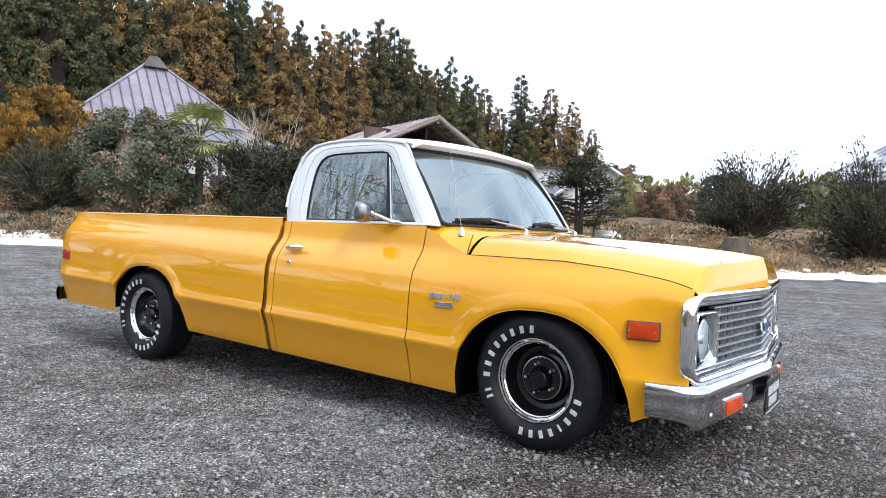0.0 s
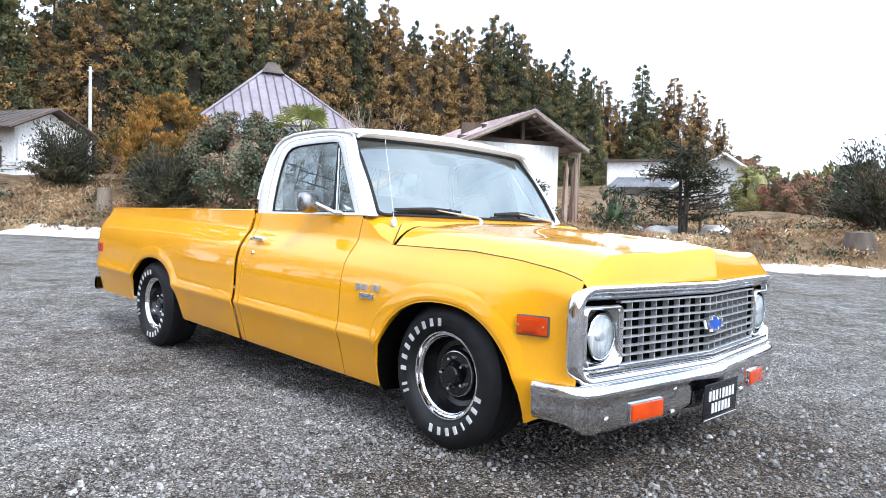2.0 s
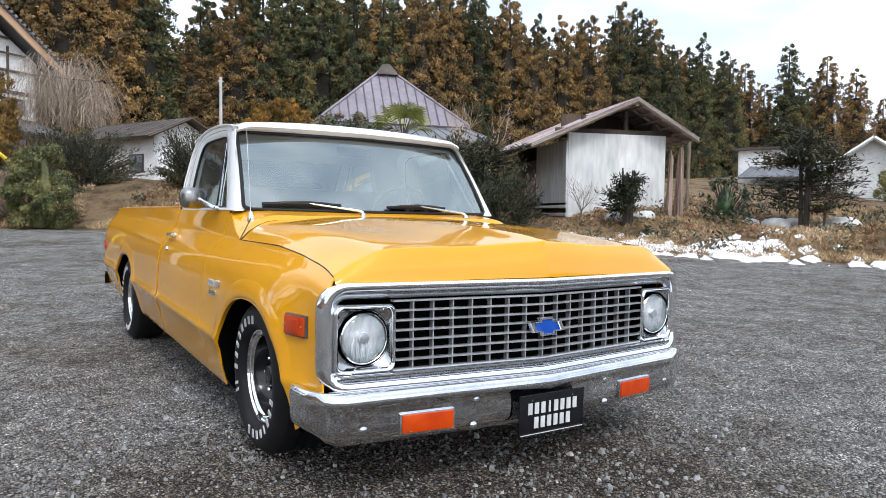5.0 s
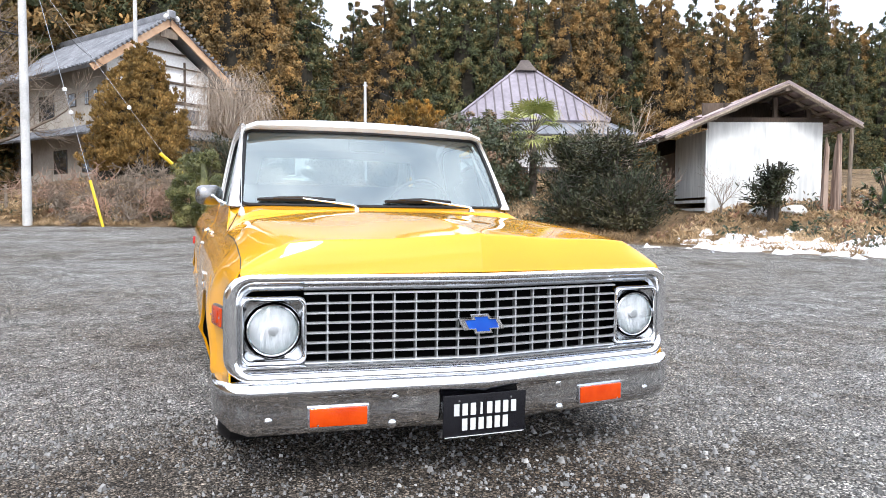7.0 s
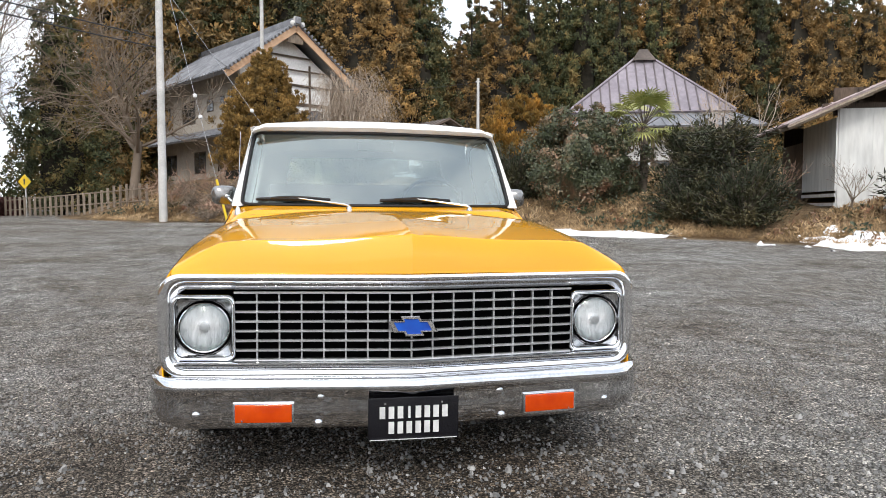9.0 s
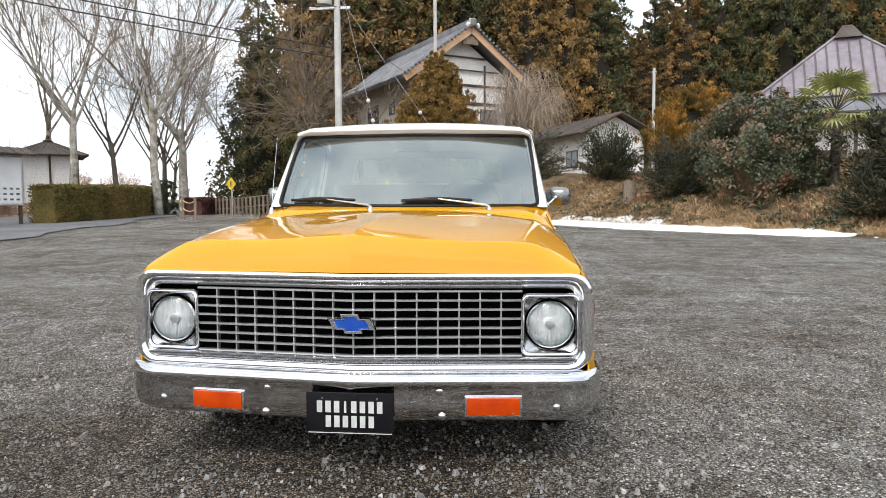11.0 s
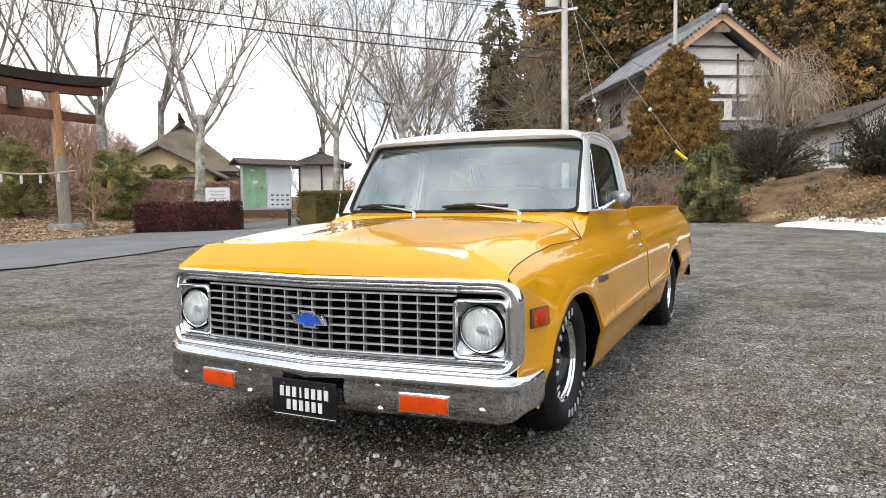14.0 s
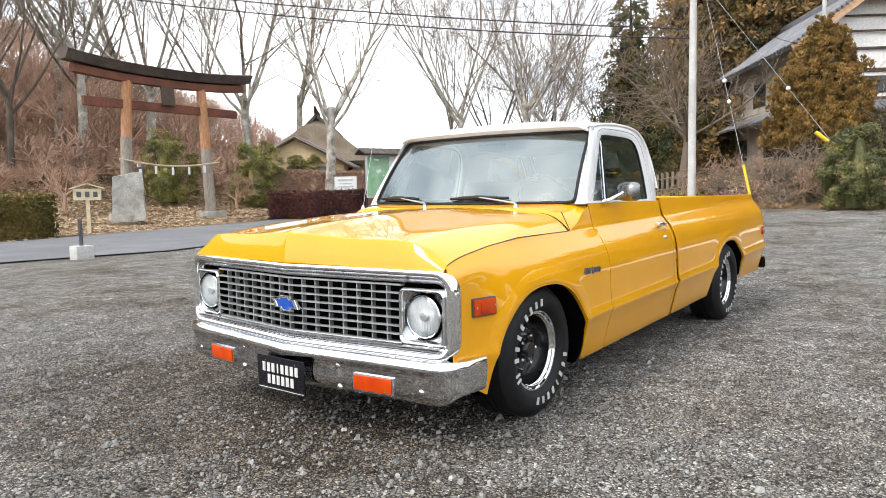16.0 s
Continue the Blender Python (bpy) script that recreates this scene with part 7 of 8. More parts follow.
        f = sy / 2.95 if sy < 2.95 else (6.0 - sy) / 3.05
        part("roof_rib", tube([(s_ * 4.1, sy, E_ + 0.06), (s_ * (4.1 - (4.1 - 0.28) * f), sy, E_ + (Rz - E_) * f + 0.06)], 0.035, 5), M_SEAM, hs, smooth=0)
for p, q in ((cor[0], r0), (cor[1], r1)):
    part("hip_cap", tube([(p[0], p[1], p[2] + 0.04), (q[0], q[1], q[2] + 0.04)], 0.07, 6), M_PURPLE, hs)
bm = bmesh.new()
add_grid(bm, [[(-0.62, 2.45, 8.95), (0.62, 2.45, 8.95)], [(-0.22, 2.95, 9.62), (0.22, 2.95, 9.62)], [(-0.62, 3.45, 8.95), (0.62, 3.45, 8.95)]])
add_grid(bm, [[(-0.62, 2.45, 8.95), (-0.22, 2.95, 9.62)], [(-0.62, 3.45, 8.95), (-0.22, 2.95, 9.62)]])
add_grid(bm, [[(0.62, 2.45, 8.95), (0.22, 2.95, 9.62)], [(0.62, 3.45, 8.95), (0.22, 2.95, 9.62)]])
part("ridge_cap", clean(bm), M_DARKROOF, hs, smooth=0)
roof_slab(hs, (-5.2, -1.2, 5.05), (5.2, -1.2, 5.05), (4.1, 0.1, 5.75), (-4.1, 0.1, 5.75), 0.1, M_TILE, 18, 0.04, "lower_roof")
for p, q in (((-3.9, 0.3), (3.9, 0.3)), ((3.9, 0.3), (3.9, 5.7)), ((-3.9, 5.7), (-3.9, 0.3)), ((3.9, 5.7), (-3.9, 5.7))):
    wall(hs, p, q, 0.6, 5.95, 0.2, M_PLASTER)
for k in range(5):
    part("post", box(-4.6 + 2.3 * k, -0.9, 3.0, 0.14, 0.14, 4.2), M_TIMBER, hs, smooth=0)
for k in range(4):
    window(hs, -2.9 + 1.95 * k, 0.18, 2.6, 1.5, 1.7)

# white shed with an open gable
shed = place("shed", -14.5, 14.4, 0.35, 0.937, "white panelled shed under a weathered low gable roof", "shed")
W, DEP, zt = 3.58, 5.2, 3.90
z0 = 0.45
for k in range(4):
    part("wall_panel", box(0.02 + (k + 0.5) * W / 4, 0.0, (z0 + zt) / 2, W / 4 - 0.005, 0.06, zt - z0), M_PANEL, shed, smooth=0)
wall(shed, (0.0, 0.04), (W, 0.04), z0, zt, 0.05, M_PANEL)
wall(shed, (0.0, 0.0), (0.0, 2.9), 1.55, zt - 0.25, 0.08, M_PANEL, "side_wall")
wall(shed, (W, 0.0), (W, DEP), z0, zt, 0.08, M_PANEL, "side_wall")
wall(shed, (0.0, DEP), (W, DEP), z0, zt, 0.08, M_TIMBER, "side_wall")
wall(shed, (0.02, 0.0), (0.02, DEP), z0, 1.05, 0.12, M_CONCRETE, "plinth")
wall(shed, (0.0, 2.9), (0.0, DEP), 1.0, 3.2, 0.06, M_TIMBER, "side_wall")
for zz in (1.15, 1.42):
    part("plank", box(-0.03, 1.45, zz, 0.04, 2.9, 0.10), M_PANEL, shed, smooth=0)
rx, rz = 2.15, 5.05
eL, eR = (-1.55, 3.42), (4.45, 3.78)
roof_slab(shed, (eL[0], -0.75, eL[1]), (eL[0], DEP + 0.5, eL[1]), (rx, DEP + 0.5, rz), (rx, -0.75, rz), 0.05, M_RUSTROOF, 16, 0.02)
roof_slab(shed, (eR[0], -0.75, eR[1]), (eR[0], DEP + 0.5, eR[1]), (rx, DEP + 0.5, rz), (rx, -0.75, rz), 0.05, M_RUSTROOF, 16, 0.02)
for (ex, ez) in (eL, eR):
    for yy in (-0.73, 0.1):
        part("rafter", tube([(ex, yy, ez - 0.12), (rx, yy, rz - 0.12)], 0.06, 4), M_WOOD, shed, smooth=0)
    for k in range(6):
        t = (k + 0.5) / 6
        part("purlin", box(ex + (rx - ex) * t, DEP / 2 - 0.1, ez + (rz - ez) * t - 0.16, 0.08, DEP + 1.2, 0.08), M_WOOD, shed, smooth=0)
part("ridge_beam", box(rx, DEP / 2 - 0.1, rz - 0.2, 0.14, DEP + 1.2, 0.16), M_WOOD, shed, smooth=0)
part("tie_beam", box(W / 2 + 0.4, 0.1, zt + 0.08, W + 1.6, 0.14, 0.16), M_TIMBER, shed, smooth=0)
for xx in (0.6, rx, 3.2):
    part("strut", box(xx, 0.12, 4.25, 0.12, 0.12, 0.9 if xx == rx else 0.5), M_TIMBER, shed, smooth=0)
wall(shed, (0.4, 1.6), (W - 0.2, 1.6), zt, 4.75, 0.05, M_TIMBER, "inner_wall")
for px, py, h in ((4.55, 0.1, 3.75),):
    part("post", tube([(px, py, 0.6), (px + 0.05, py, h)], 0.06, 7), M_WOOD, shed)
M_PALEROCK = surf("pale_rock", [(0.45, 0.44, 0.42), (0.62, 0.61, 0.59), (0.76, 0.75, 0.73)], 2.5, 0.9, bump=0.5, bscale=14, fine=(22, 0.15))
M_SPLIT = surf("split_wood", [(0.10, 0.062, 0.045), (0.24, 0.165, 0.125), (0.40, 0.31, 0.25)], 9.0, 0.9, bump=0.8, bscale=14, stretch=(1, 1, 0.06), fine=(30, 0.3))


def split_post(x, y, H, r, seed):
    """A dead trunk split along its grain, with a splintered top."""
    rng = np.random.default_rng(seed)
    n, bm = 14, bmesh.new()
    ridge, tip = rng.uniform(0.72, 1.2, n), rng.uniform(0.80, 1.03, n)
    rows = [[(r * (1.3 - 0.4 * q) * ridge[k] * (1 + 0.12 * math.sin(5 * q + k)) * math.cos(2 * math.pi * k / n) + 0.06 * q, r * (1.3 - 0.4 * q) * ridge[k] * math.sin(2 * math.pi * k / n), -0.2 + (H * tip[k] + 0.2) * q) for k in range(n)]
            for q in np.linspace(0, 1, 7)]
    rows.append([(0.35 * p[0], 0.35 * p[1], p[2] - 0.08) for p in rows[-1]])
    add_grid(bm, rows, close=True)
    ob = tagged(part("wooden_post", bm, M_SPLIT, smooth=40), "weathered split tree trunk standing as a post beside a shed", "post", "posts by the shed")
    ob.matrix_basis = spot(x, y, 0.0, 40 * seed)


split_post(-11.75, 16.2, 2.1, 0.075, 1)
split_post(-11.55, 16.42, 2.25, 0.11, 2)
for k, (xx, yy, s) in enumerate(((-11.9, 15.3, 0.3), (-12.5, 14.6, 0.3), (-10.2, 18.0, 0.35), (-9.5, 18.4, 0.4), (-9.2, 18.9, 0.35), (-8.0, 19.4, 0.4))):
    bm = bmesh.new()
    bmesh.ops.create_icosphere(bm, subdivisions=2, radius=1.0)
    for v in bm.verts:
        v.co *= 1 + 0.25 * noise.noise(v.co * 1.6 + Vector((k, 0, 0)))
    bmesh.ops.transform(bm, matrix=Matrix.Translation((xx, yy, gz(xx, yy) + s * 0.25)) @ Matrix.Diagonal((s * 1.3, s, s * 0.65, 1)), verts=bm.verts[:])
    tagged(part("boulder", bm, M_PANEL if k < 2 else M_PALEROCK), "pale rounded boulder on the dry grass bank", "boulder", "boulders on the bank")

# white house beyond the bank
h2 = place("house", -18.4, 37.2, 0.92, 0.39, "white two-part house with pale walls behind a topped tree", "house")
gable_wall(h2, 0.0, 0.0, 4.9, 1.0, 3.75, 2.5, 5.45, 0.2, M_PLASTER)
wall(h2, (0.1, 0.1), (0.1, 7.0), 1.0, 3.8, 0.2, M_PLASTER)
wall(h2, (4.8, 0.1), (4.8, 7.0), 1.0, 3.8, 0.2, M_PLASTER)
for s in (-1, 1):
    roof_slab(h2, (2.5 + s * 3.0, -0.5, 3.5), (2.5 + s * 3.0, 7.4, 3.5), (2.5, 7.4, 5.62), (2.5, -0.5, 5.62), 0.12, M_TILE, 18, 0.04)
    part("bargeboard", tube([(2.5 + s * 3.0, -0.52, 3.44), (2.5, -0.52, 5.55)], 0.10, 4), M_SIGNWHITE, h2, smooth=0)
window(h2, 3.5, -0.02, 3.0, 1.0, 0.9)
for k in range(5):
    part("fence_panel", box(0.5 + 0.95 * k, -1.6, 1.75, 0.9, 0.05, 1.0), M_SIGNWHITE, h2, smooth=0)
wall(h2, (-4.6, 1.6), (0.0, 1.6), 1.0, 5.3, 0.2, M_PLASTER, "wing_wall")
wall(h2, (-4.6, 1.6), (-4.6, 6.0), 1.0, 5.3, 0.2, M_PLASTER, "wing_wall")
part("wing_roof", box(-2.3, 3.8, 5.38, 5.2, 5.2, 0.16), M_DARKROOF, h2, smooth=0)
roof_slab(h2, (-4.4, 0.2, 3.6), (0.6, 0.2, 3.6), (0.1, 1.6, 4.35), (-3.9, 1.6, 4.35), 0.1, M_TILE, 14, 0.04, "porch_roof")
window(h2, -3.2, 1.48, 2.6, 1.2, 1.2)
# tiled roofs further east
M_TILE_SNOW = surf("snow_dusted_tile", [(0.13, 0.14, 0.155), (0.30, 0.315, 0.345), (0.66, 0.68, 0.71)], 1.1, 0.7, bump=0.5, bscale=9, fine=(9, 0.35))
h3 = place("house", -3.5, 40.5, 1.0, 0.12, "low house with a snow-dusted grey tiled roof", "house")
for yy, zz in ((0, 0), (6.5, 0)):
    wall(h3, (0, yy), (16, yy), 1.0, 4.4, 0.2, M_PLASTER)
wall(h3, (0, 0), (0, 6.5), 1.0, 4.4, 0.2, M_PLASTER)
for ya, yb in ((-1.0, 3.17), (7.4, 3.23)):
    roof_slab(h3, (-0.8, ya, 4.3), (17, ya, 4.3), (17, yb, 7.1), (3.4, yb, 7.1), 0.15, M_TILE_SNOW, 44, 0.06)
roof_slab(h3, (-0.8, 7.4, 4.3), (-0.8, -1.0, 4.3), (3.4, 3.17, 7.1), (3.4, 3.23, 7.1), 0.15, M_TILE_SNOW, 20, 0.06)
part("ridge", tube([(3.3, 3.2, 7.2), (17, 3.2, 7.2)], 0.16, 8), M_TILE, h3)
for k in range(4):
    window(h3, 2 + 3.4 * k, -0.1, 2.9, 2.0, 1.4)
h4 = place("outbuilding", -10.0, 40.0, 1.0, 0.15, "low outbuilding with a grey tiled lean-to roof", "outbuilding")
wall(h4, (0, 0), (5, 0), 1.2, 2.7, 0.15, M_PANEL)
roof_slab(h4, (-0.4, -0.7, 2.6), (5.4, -0.7, 2.6), (5.4, 2.4, 3.3), (-0.4, 2.4, 3.3), 0.1, M_TILE, 14, 0.04)

# white storehouse west
st = place("storehouse", -32.3, 4.6, -0.41, 0.91, "white plastered storehouse under a low dark gable roof", "storehouse")
gable_wall(st, 0.0, 0.0, 3.4, 2.0, 4.72, 1.7, 5.52, 0.15, M_PLASTER)
wall(st, (0.07, 0.0), (0.07, 6.4), 2.0, 4.80, 0.15, M_PLASTER)
wall(st, (3.33, 0.0), (3.33, 6.4), 2.0, 4.80, 0.15, M_PLASTER)
for s in (-1, 1):
    roof_slab(st, (1.7 + s * 2.35, -0.5, 4.62), (1.7 + s * 2.35, 6.8, 4.62), (1.7, 6.8, 5.72), (1.7, -0.5, 5.72), 0.10, M_DARKROOF, 14, 0.03)
    part("bargeboard", tube([(1.7 + s * 2.35, -0.52, 4.55), (1.7, -0.52, 5.65)], 0.07, 4), M_TIMBER, st, smooth=0)
window(st, 0.0, 1.4, 3.4, 1.2, 0.9, "y")

# big farmhouse: x along its gable front, y to the back
fh = place("farmhouse", -43.5, -5.97, -0.55, 0.84, "big farmhouse with white timbered gable and grey tiled roof", "house", -0.13)
fh.matrix_basis = fh.matrix_basis @ Matrix.Scale(1.13, 4)
GW, GD, ze, za = 8.2, 15.5, 9.0, 12.1
gable_wall(fh, 0.55, 0.9, GW - 0.9, 7.4, 9.25, GW / 2, 11.4, 0.2, M_PLASTER)
wall(fh, (0.9, 0.6), (GW - 0.9, 0.6), 5.9, 7.5, 0.2, M_PLASTER)
wall(fh, (0.9, 0.6), (GW - 0.9, 0.6), 1.8, 6.0, 0.2, M_OCHRE)
wall(fh, (0.95, 0.6), (0.95, GD), 1.8, 9.2, 0.2, M_BEIGE, "side_wall")
wall(fh, (GW - 0.95, 0.6), (GW - 0.95, GD), 1.8, 9.2, 0.2, M_BEIGE, "side_wall")
for zz in (5.95, 7.45, 8.6):
    part("timber", box(GW / 2, 0.5, zz, GW - (1.8 if zz < 9 else 2.4), 0.12, 0.20 if zz < 8 else 0.13), M_TIMBER, fh, smooth=0)
for zz in (9.5, 10.3):
    part("timber", box(GW / 2, 0.42, zz, (11.6 - zz) * 2.4, 0.08, 0.09), M_TIMBER, fh, smooth=0)
for xx in (1.0, 2.6, 5.6, 7.2):
    part("timber", box(xx, 0.5, 7.8 if 2 < xx < 6.2 else 7.2, 0.09, 0.12, 4.2 if 2 < xx < 6.2 else 2.6), M_TIMBER, fh, smooth=0)
part("gable_ornament", box(GW / 2, -0.30, 11.2, 1.1, 0.10, 0.55, None, 0.1), M_WOOD, fh)
for s in (-1, 1):
    ex = GW / 2 + s * (GW / 2 + 0.45)
    roof_slab(fh, (ex, -0.45, ze - 0.2), (ex, GD + 0.8, ze - 0.2), (GW / 2, GD + 0.8, za), (GW / 2, -0.45, za), 0.22, M_TILE, 34, 0.06)
    part("bargeboard", box((ex + GW / 2) / 2, -0.42, (ze - 0.2 + za) / 2 - 0.28, math.hypot(ex - GW / 2, za - ze + 0.2), 0.10, 0.38, Matrix.Rotation(math.atan2(za - ze + 0.2, abs(ex - GW / 2)) * s, 4, "Y")), M_BARGE, fh, smooth=0)
    for k in range(20):
        t = k / 19
        part("verge_tile", lathe([(0.0, 0.0), (0.085, 0.01), (0.085, 0.28)], 8, (ex + (GW / 2 - ex) * t, -0.70, ze - 0.15 + (za - ze + 0.2) * t), 1, "y"), M_TILE, fh)
    for k in range(37):
        part("eave_tile", lathe([(0.0, 0.0), (0.075, 0.01), (0.075, 0.2)], 7, (ex + s * 0.06, -0.6 + 0.44 * k, ze - 0.18), -s, "x"), M_TILE, fh) if s < 0 else None
part("ridge", box(GW / 2, GD / 2, za + 0.12, 0.36, GD + 1.5, 0.40, None, 0.06), M_TILE, fh)
end = part("ridge_end", box(GW / 2, -0.58, za + 0.12, 0.50, 0.14, 0.50, None, 0.10), M_PALEROCK, fh, "pale ridge-end tile with scrolls")
for s in (-1, 1):
    part("scroll", lathe([(0.0, 0.0), (0.12, 0.01), (0.17, 0.05), (0.15, 0.14), (0.0, 0.15)], 12, (GW / 2 + s * 0.34, -0.68, za - 0.06), 1, "y"), M_PALEROCK, end)
roof_slab(fh, (-0.6, 0.0, 5.2), (-0.6, GD, 5.2), (0.9, GD, 5.9), (0.9, 0.0, 5.9), 0.12, M_TILE, 26, 0.045, "pent_roof")
roof_slab(fh, (0.0, -0.9, 5.3), (GW, -0.9, 5.3), (GW - 0.9, 0.6, 5.95), (0.9, 0.6, 5.95), 0.12, M_TILE, 20, 0.045, "pent_roof")
for yy, w in ((1.7, 0.5), (2.7, 0.5), (4.4, 0.9), (7.6, 2.0), (11.6, 2.0)):
    window(fh, 0.86, yy, 7.4 if w < 1.5 else 7.2, w, 0.8 if w < 1.5 else 1.5, "y")
for yy, w in ((2.6, 1.7), (6.0, 1.7), (10.5, 1.7)):
    window(fh, 0.86, yy, 3.9, w, 1.4, "y")
for xx in (2.3, 4.1, 5.9):
    window(fh, xx, 0.5, 6.7, 1.3, 0.9)
    window(fh, xx, 0.5, 4.3, 1.4, 1.4)

# thatched house across the lane
th = place("thatched_house", -26.9, -29.9, -0.78, -0.62, "thatched house with ochre walls and a tiled front gable", "house")
TH_L, TW, TE, TR = 7.0, 3.5, 3.35, 6.15
RA, RB = (0.0, 0.0, TR), (TH_L, 0.0, TR)
for (a, b, c, d) in (((-2.4, -TW, TE), (TH_L + 2.4, -TW, TE), RB, RA), ((-2.4, TW, TE), (TH_L + 2.4, TW, TE), RB, RA), ((-2.4, -TW, TE), (-2.4, TW, TE), (0, 0.15, TR), (0, -0.15, TR)), ((TH_L + 2.4, -TW, TE), (TH_L + 2.4, TW, TE), RB, RB)):
    roof_slab(th, a, b, c, d, 0.35, M_THATCH)
for sd_ in (-1, 1):
    roof_slab(th, (-0.35, sd_ * 0.75, TR - 0.52), (TH_L + 0.35, sd_ * 0.75, TR - 0.52), (TH_L + 0.35, 0, TR + 0.24), (-0.35, 0, TR + 0.24), 0.16, M_DARKROOF, name="ridge_cover")
part("ridge_horn", tube([(0.3, 0.0, TR + 0.2), (-0.3, 0.0, TR + 0.34), (-0.75, 0.0, TR + 0.62)], [0.2, 0.15, 0.05], 6), M_DARKROOF, th)
part("ridge_horn", tube([(TH_L - 0.3, 0.0, TR + 0.2), (TH_L + 0.3, 0.0, TR + 0.34), (TH_L + 0.75, 0.0, TR + 0.62)], [0.2, 0.15, 0.05], 6), M_DARKROOF, th)
for p, q in (((-1.7, -2.9), (TH_L + 1.7, -2.9)), ((-1.7, 2.9), (-1.7, -2.9)), ((TH_L + 1.7, 2.9), (-1.7, 2.9))):
    wall(th, p, q, 1.0, TE + 0.1, 0.2, M_OCHRE)
# its tiled front gable
part("front_wing", box(-3.2, 0.6, 2.3, 1.6, 5.4, 2.2), M_OCHRE, th, "ochre plastered wing")
for sd_ in (-1, 1):
    e_ = 0.6 + sd_ * 3.4
    roof_slab(th, (-4.4, e_, 2.92), (0.4, e_, 2.92), (0.4, 0.6, 4.68), (-4.4, 0.6, 4.68), 0.12, M_TILE, 12, 0.05, "gable_roof")
    part("bargeboard", tube([(-4.42, e_, 2.84), (-4.42, 0.6, 4.60)], 0.09, 4), M_WOOD, th, smooth=0)
bm = bmesh.new()
bm.faces.new([bm.verts.new(p) for p in ((-4.0, -2.0, 3.2), (-4.0, 3.2, 3.2), (-4.0, 0.6, 4.5))])
part("gable_face", bm, M_OCHRE, th, smooth=0, solid=0.1)
for k in range(3):
    window(th, -4.04, -1.0 + 1.6 * k, 2.4, 1.1, 1.1, "y")
annex = place("outbuilding", -26.6, -27.8, -0.69, 0.73, "small white-walled outbuilding with dark tiled gable", "outbuilding")
gable_wall(annex, 0, 0, 3.0, 1.0, 2.3, 1.5, 3.2, 0.15, M_PLASTER)
for s in (-1, 1):
    roof_slab(annex, (1.5 + s * 2.0, -0.4, 2.2), (1.5 + s * 2.0, 3.0, 2.2), (1.5, 3.0, 3.4), (1.5, -0.4, 3.4), 0.1, M_DARKROOF, 9, 0.03)
# white pavilion
pv = place("pavilion", -37.9, -28.0, -0.6, 0.8, "small white pavilion with a dark hipped roof", "pavilion", 0.1)
for p, q in (((-1.5, -1.5), (1.5, -1.5)), ((1.5, -1.5), (1.5, 1.5)), ((1.5, 1.5), (-1.5, 1.5)), ((-1.5, 1.5), (-1.5, -1.5))):
    wall(pv, p, q, 1.0, 4.25, 0.12, M_PLASTER)
for a, b in (((-2.1, -2.1), (2.1, -2.1)), ((2.1, -2.1), (2.1, 2.1)), ((2.1, 2.1), (-2.1, 2.1)), ((-2.1, 2.1), (-2.1, -2.1))):
    roof_slab(pv, (a[0], a[1], 4.15), (b[0], b[1], 4.15), (0, 0, 5.1), (0, 0, 5.1), 0.1, M_DARKROOF, 8, 0.03)
part("finial", lathe([(0.25, 0.0), (0.3, 0.1), (0.12, 0.2), (0.1, 0.4), (0.0, 0.5)], 12, (0, 0, 5.0), 1, "z"), M_DARKROOF, pv)
for xx in (-1.5, 0.0, 1.5):
    part("post", box(xx, -1.58, 2.6, 0.12, 0.1, 3.3), M_TIMBER, pv, smooth=0)

# ---- torii gate ----
tg = place("torii_gate", -14.63, -23.3, 1.0, -0.01, "weathered red-brown wooden torii gate with dark curved top", "gate")
span, tz = 3.74, 0.42
for k, x in enumerate((0.0, span)):
    lean = 0.26 if k == 0 else -0.26
    pillar = part("pillar", tube([(x, 0, tz - 0.1), (x + lean * 0.5, 0, tz + 2.6), (x + lean, 0, 5.75)], [0.22, 0.205, 0.185], 20), M_VERMIL, tg, "orange-brown wooden pillar, grey and weathered below")
    sl = 3.3 + 0.3 * k
    part("weathered_sleeve", tube([(x, 0, tz - 0.1), (x + lean * 0.5 * sl / (2.6 + tz), 0, sl)], [0.226, 0.209], 20), M_WOODGREY, pillar, "grey weathered lower wood")
    part("pillar_foot", box(x, 0, tz + 0.08, 0.92, 0.90, 0.36, None, 0.05), M_STONE, tg, "stone footing")
    part("wedge", box(x + lean, 0, 4.85, 0.52, 0.12, 0.14), M_TORIIDARK, tg)
part("tie_beam", box(span / 2, 0, 4.85, span + 2.85, 0.18, 0.34, None, 0.02), M_TORIIDARK, tg)


def curved_beam(half, z_mid, rise, w, h, mat, name, thick_top=0.0):
    bm = bmesh.new()
    rows = []
    for t in np.linspace(-1, 1, 25):
        zc = z_mid + rise * abs(t) ** 2.4
        x = span / 2 + t * half
        rows.append([(x, -w / 2, zc), (x, w / 2, zc), (x, w / 2 + thick_top, zc + h * 0.75), (x, 0, zc + h), (x, -w / 2 - thick_top, zc + h * 0.75)])
    vs = add_grid(bm, rows, close=True)
    bm.faces.new(vs[0])
    bm.faces.new(vs[-1][::-1])
    return part(name, bm, mat, tg, smooth=0)


curved_beam(span / 2 + 1.75, 5.68, 0.16, 0.34, 0.36, M_TORIIDARK, "lintel")
curved_beam(span / 2 + 2.05, 6.02, 0.24, 0.50, 0.42, M_DARKROOF, "top_lintel", 0.24)
part("tablet", box(span / 2, 0.16, 5.32, 0.55, 0.10, 0.78, Matrix.Rotation(0.12, 4, "X"), 0.03), M_TIMBER, tg)
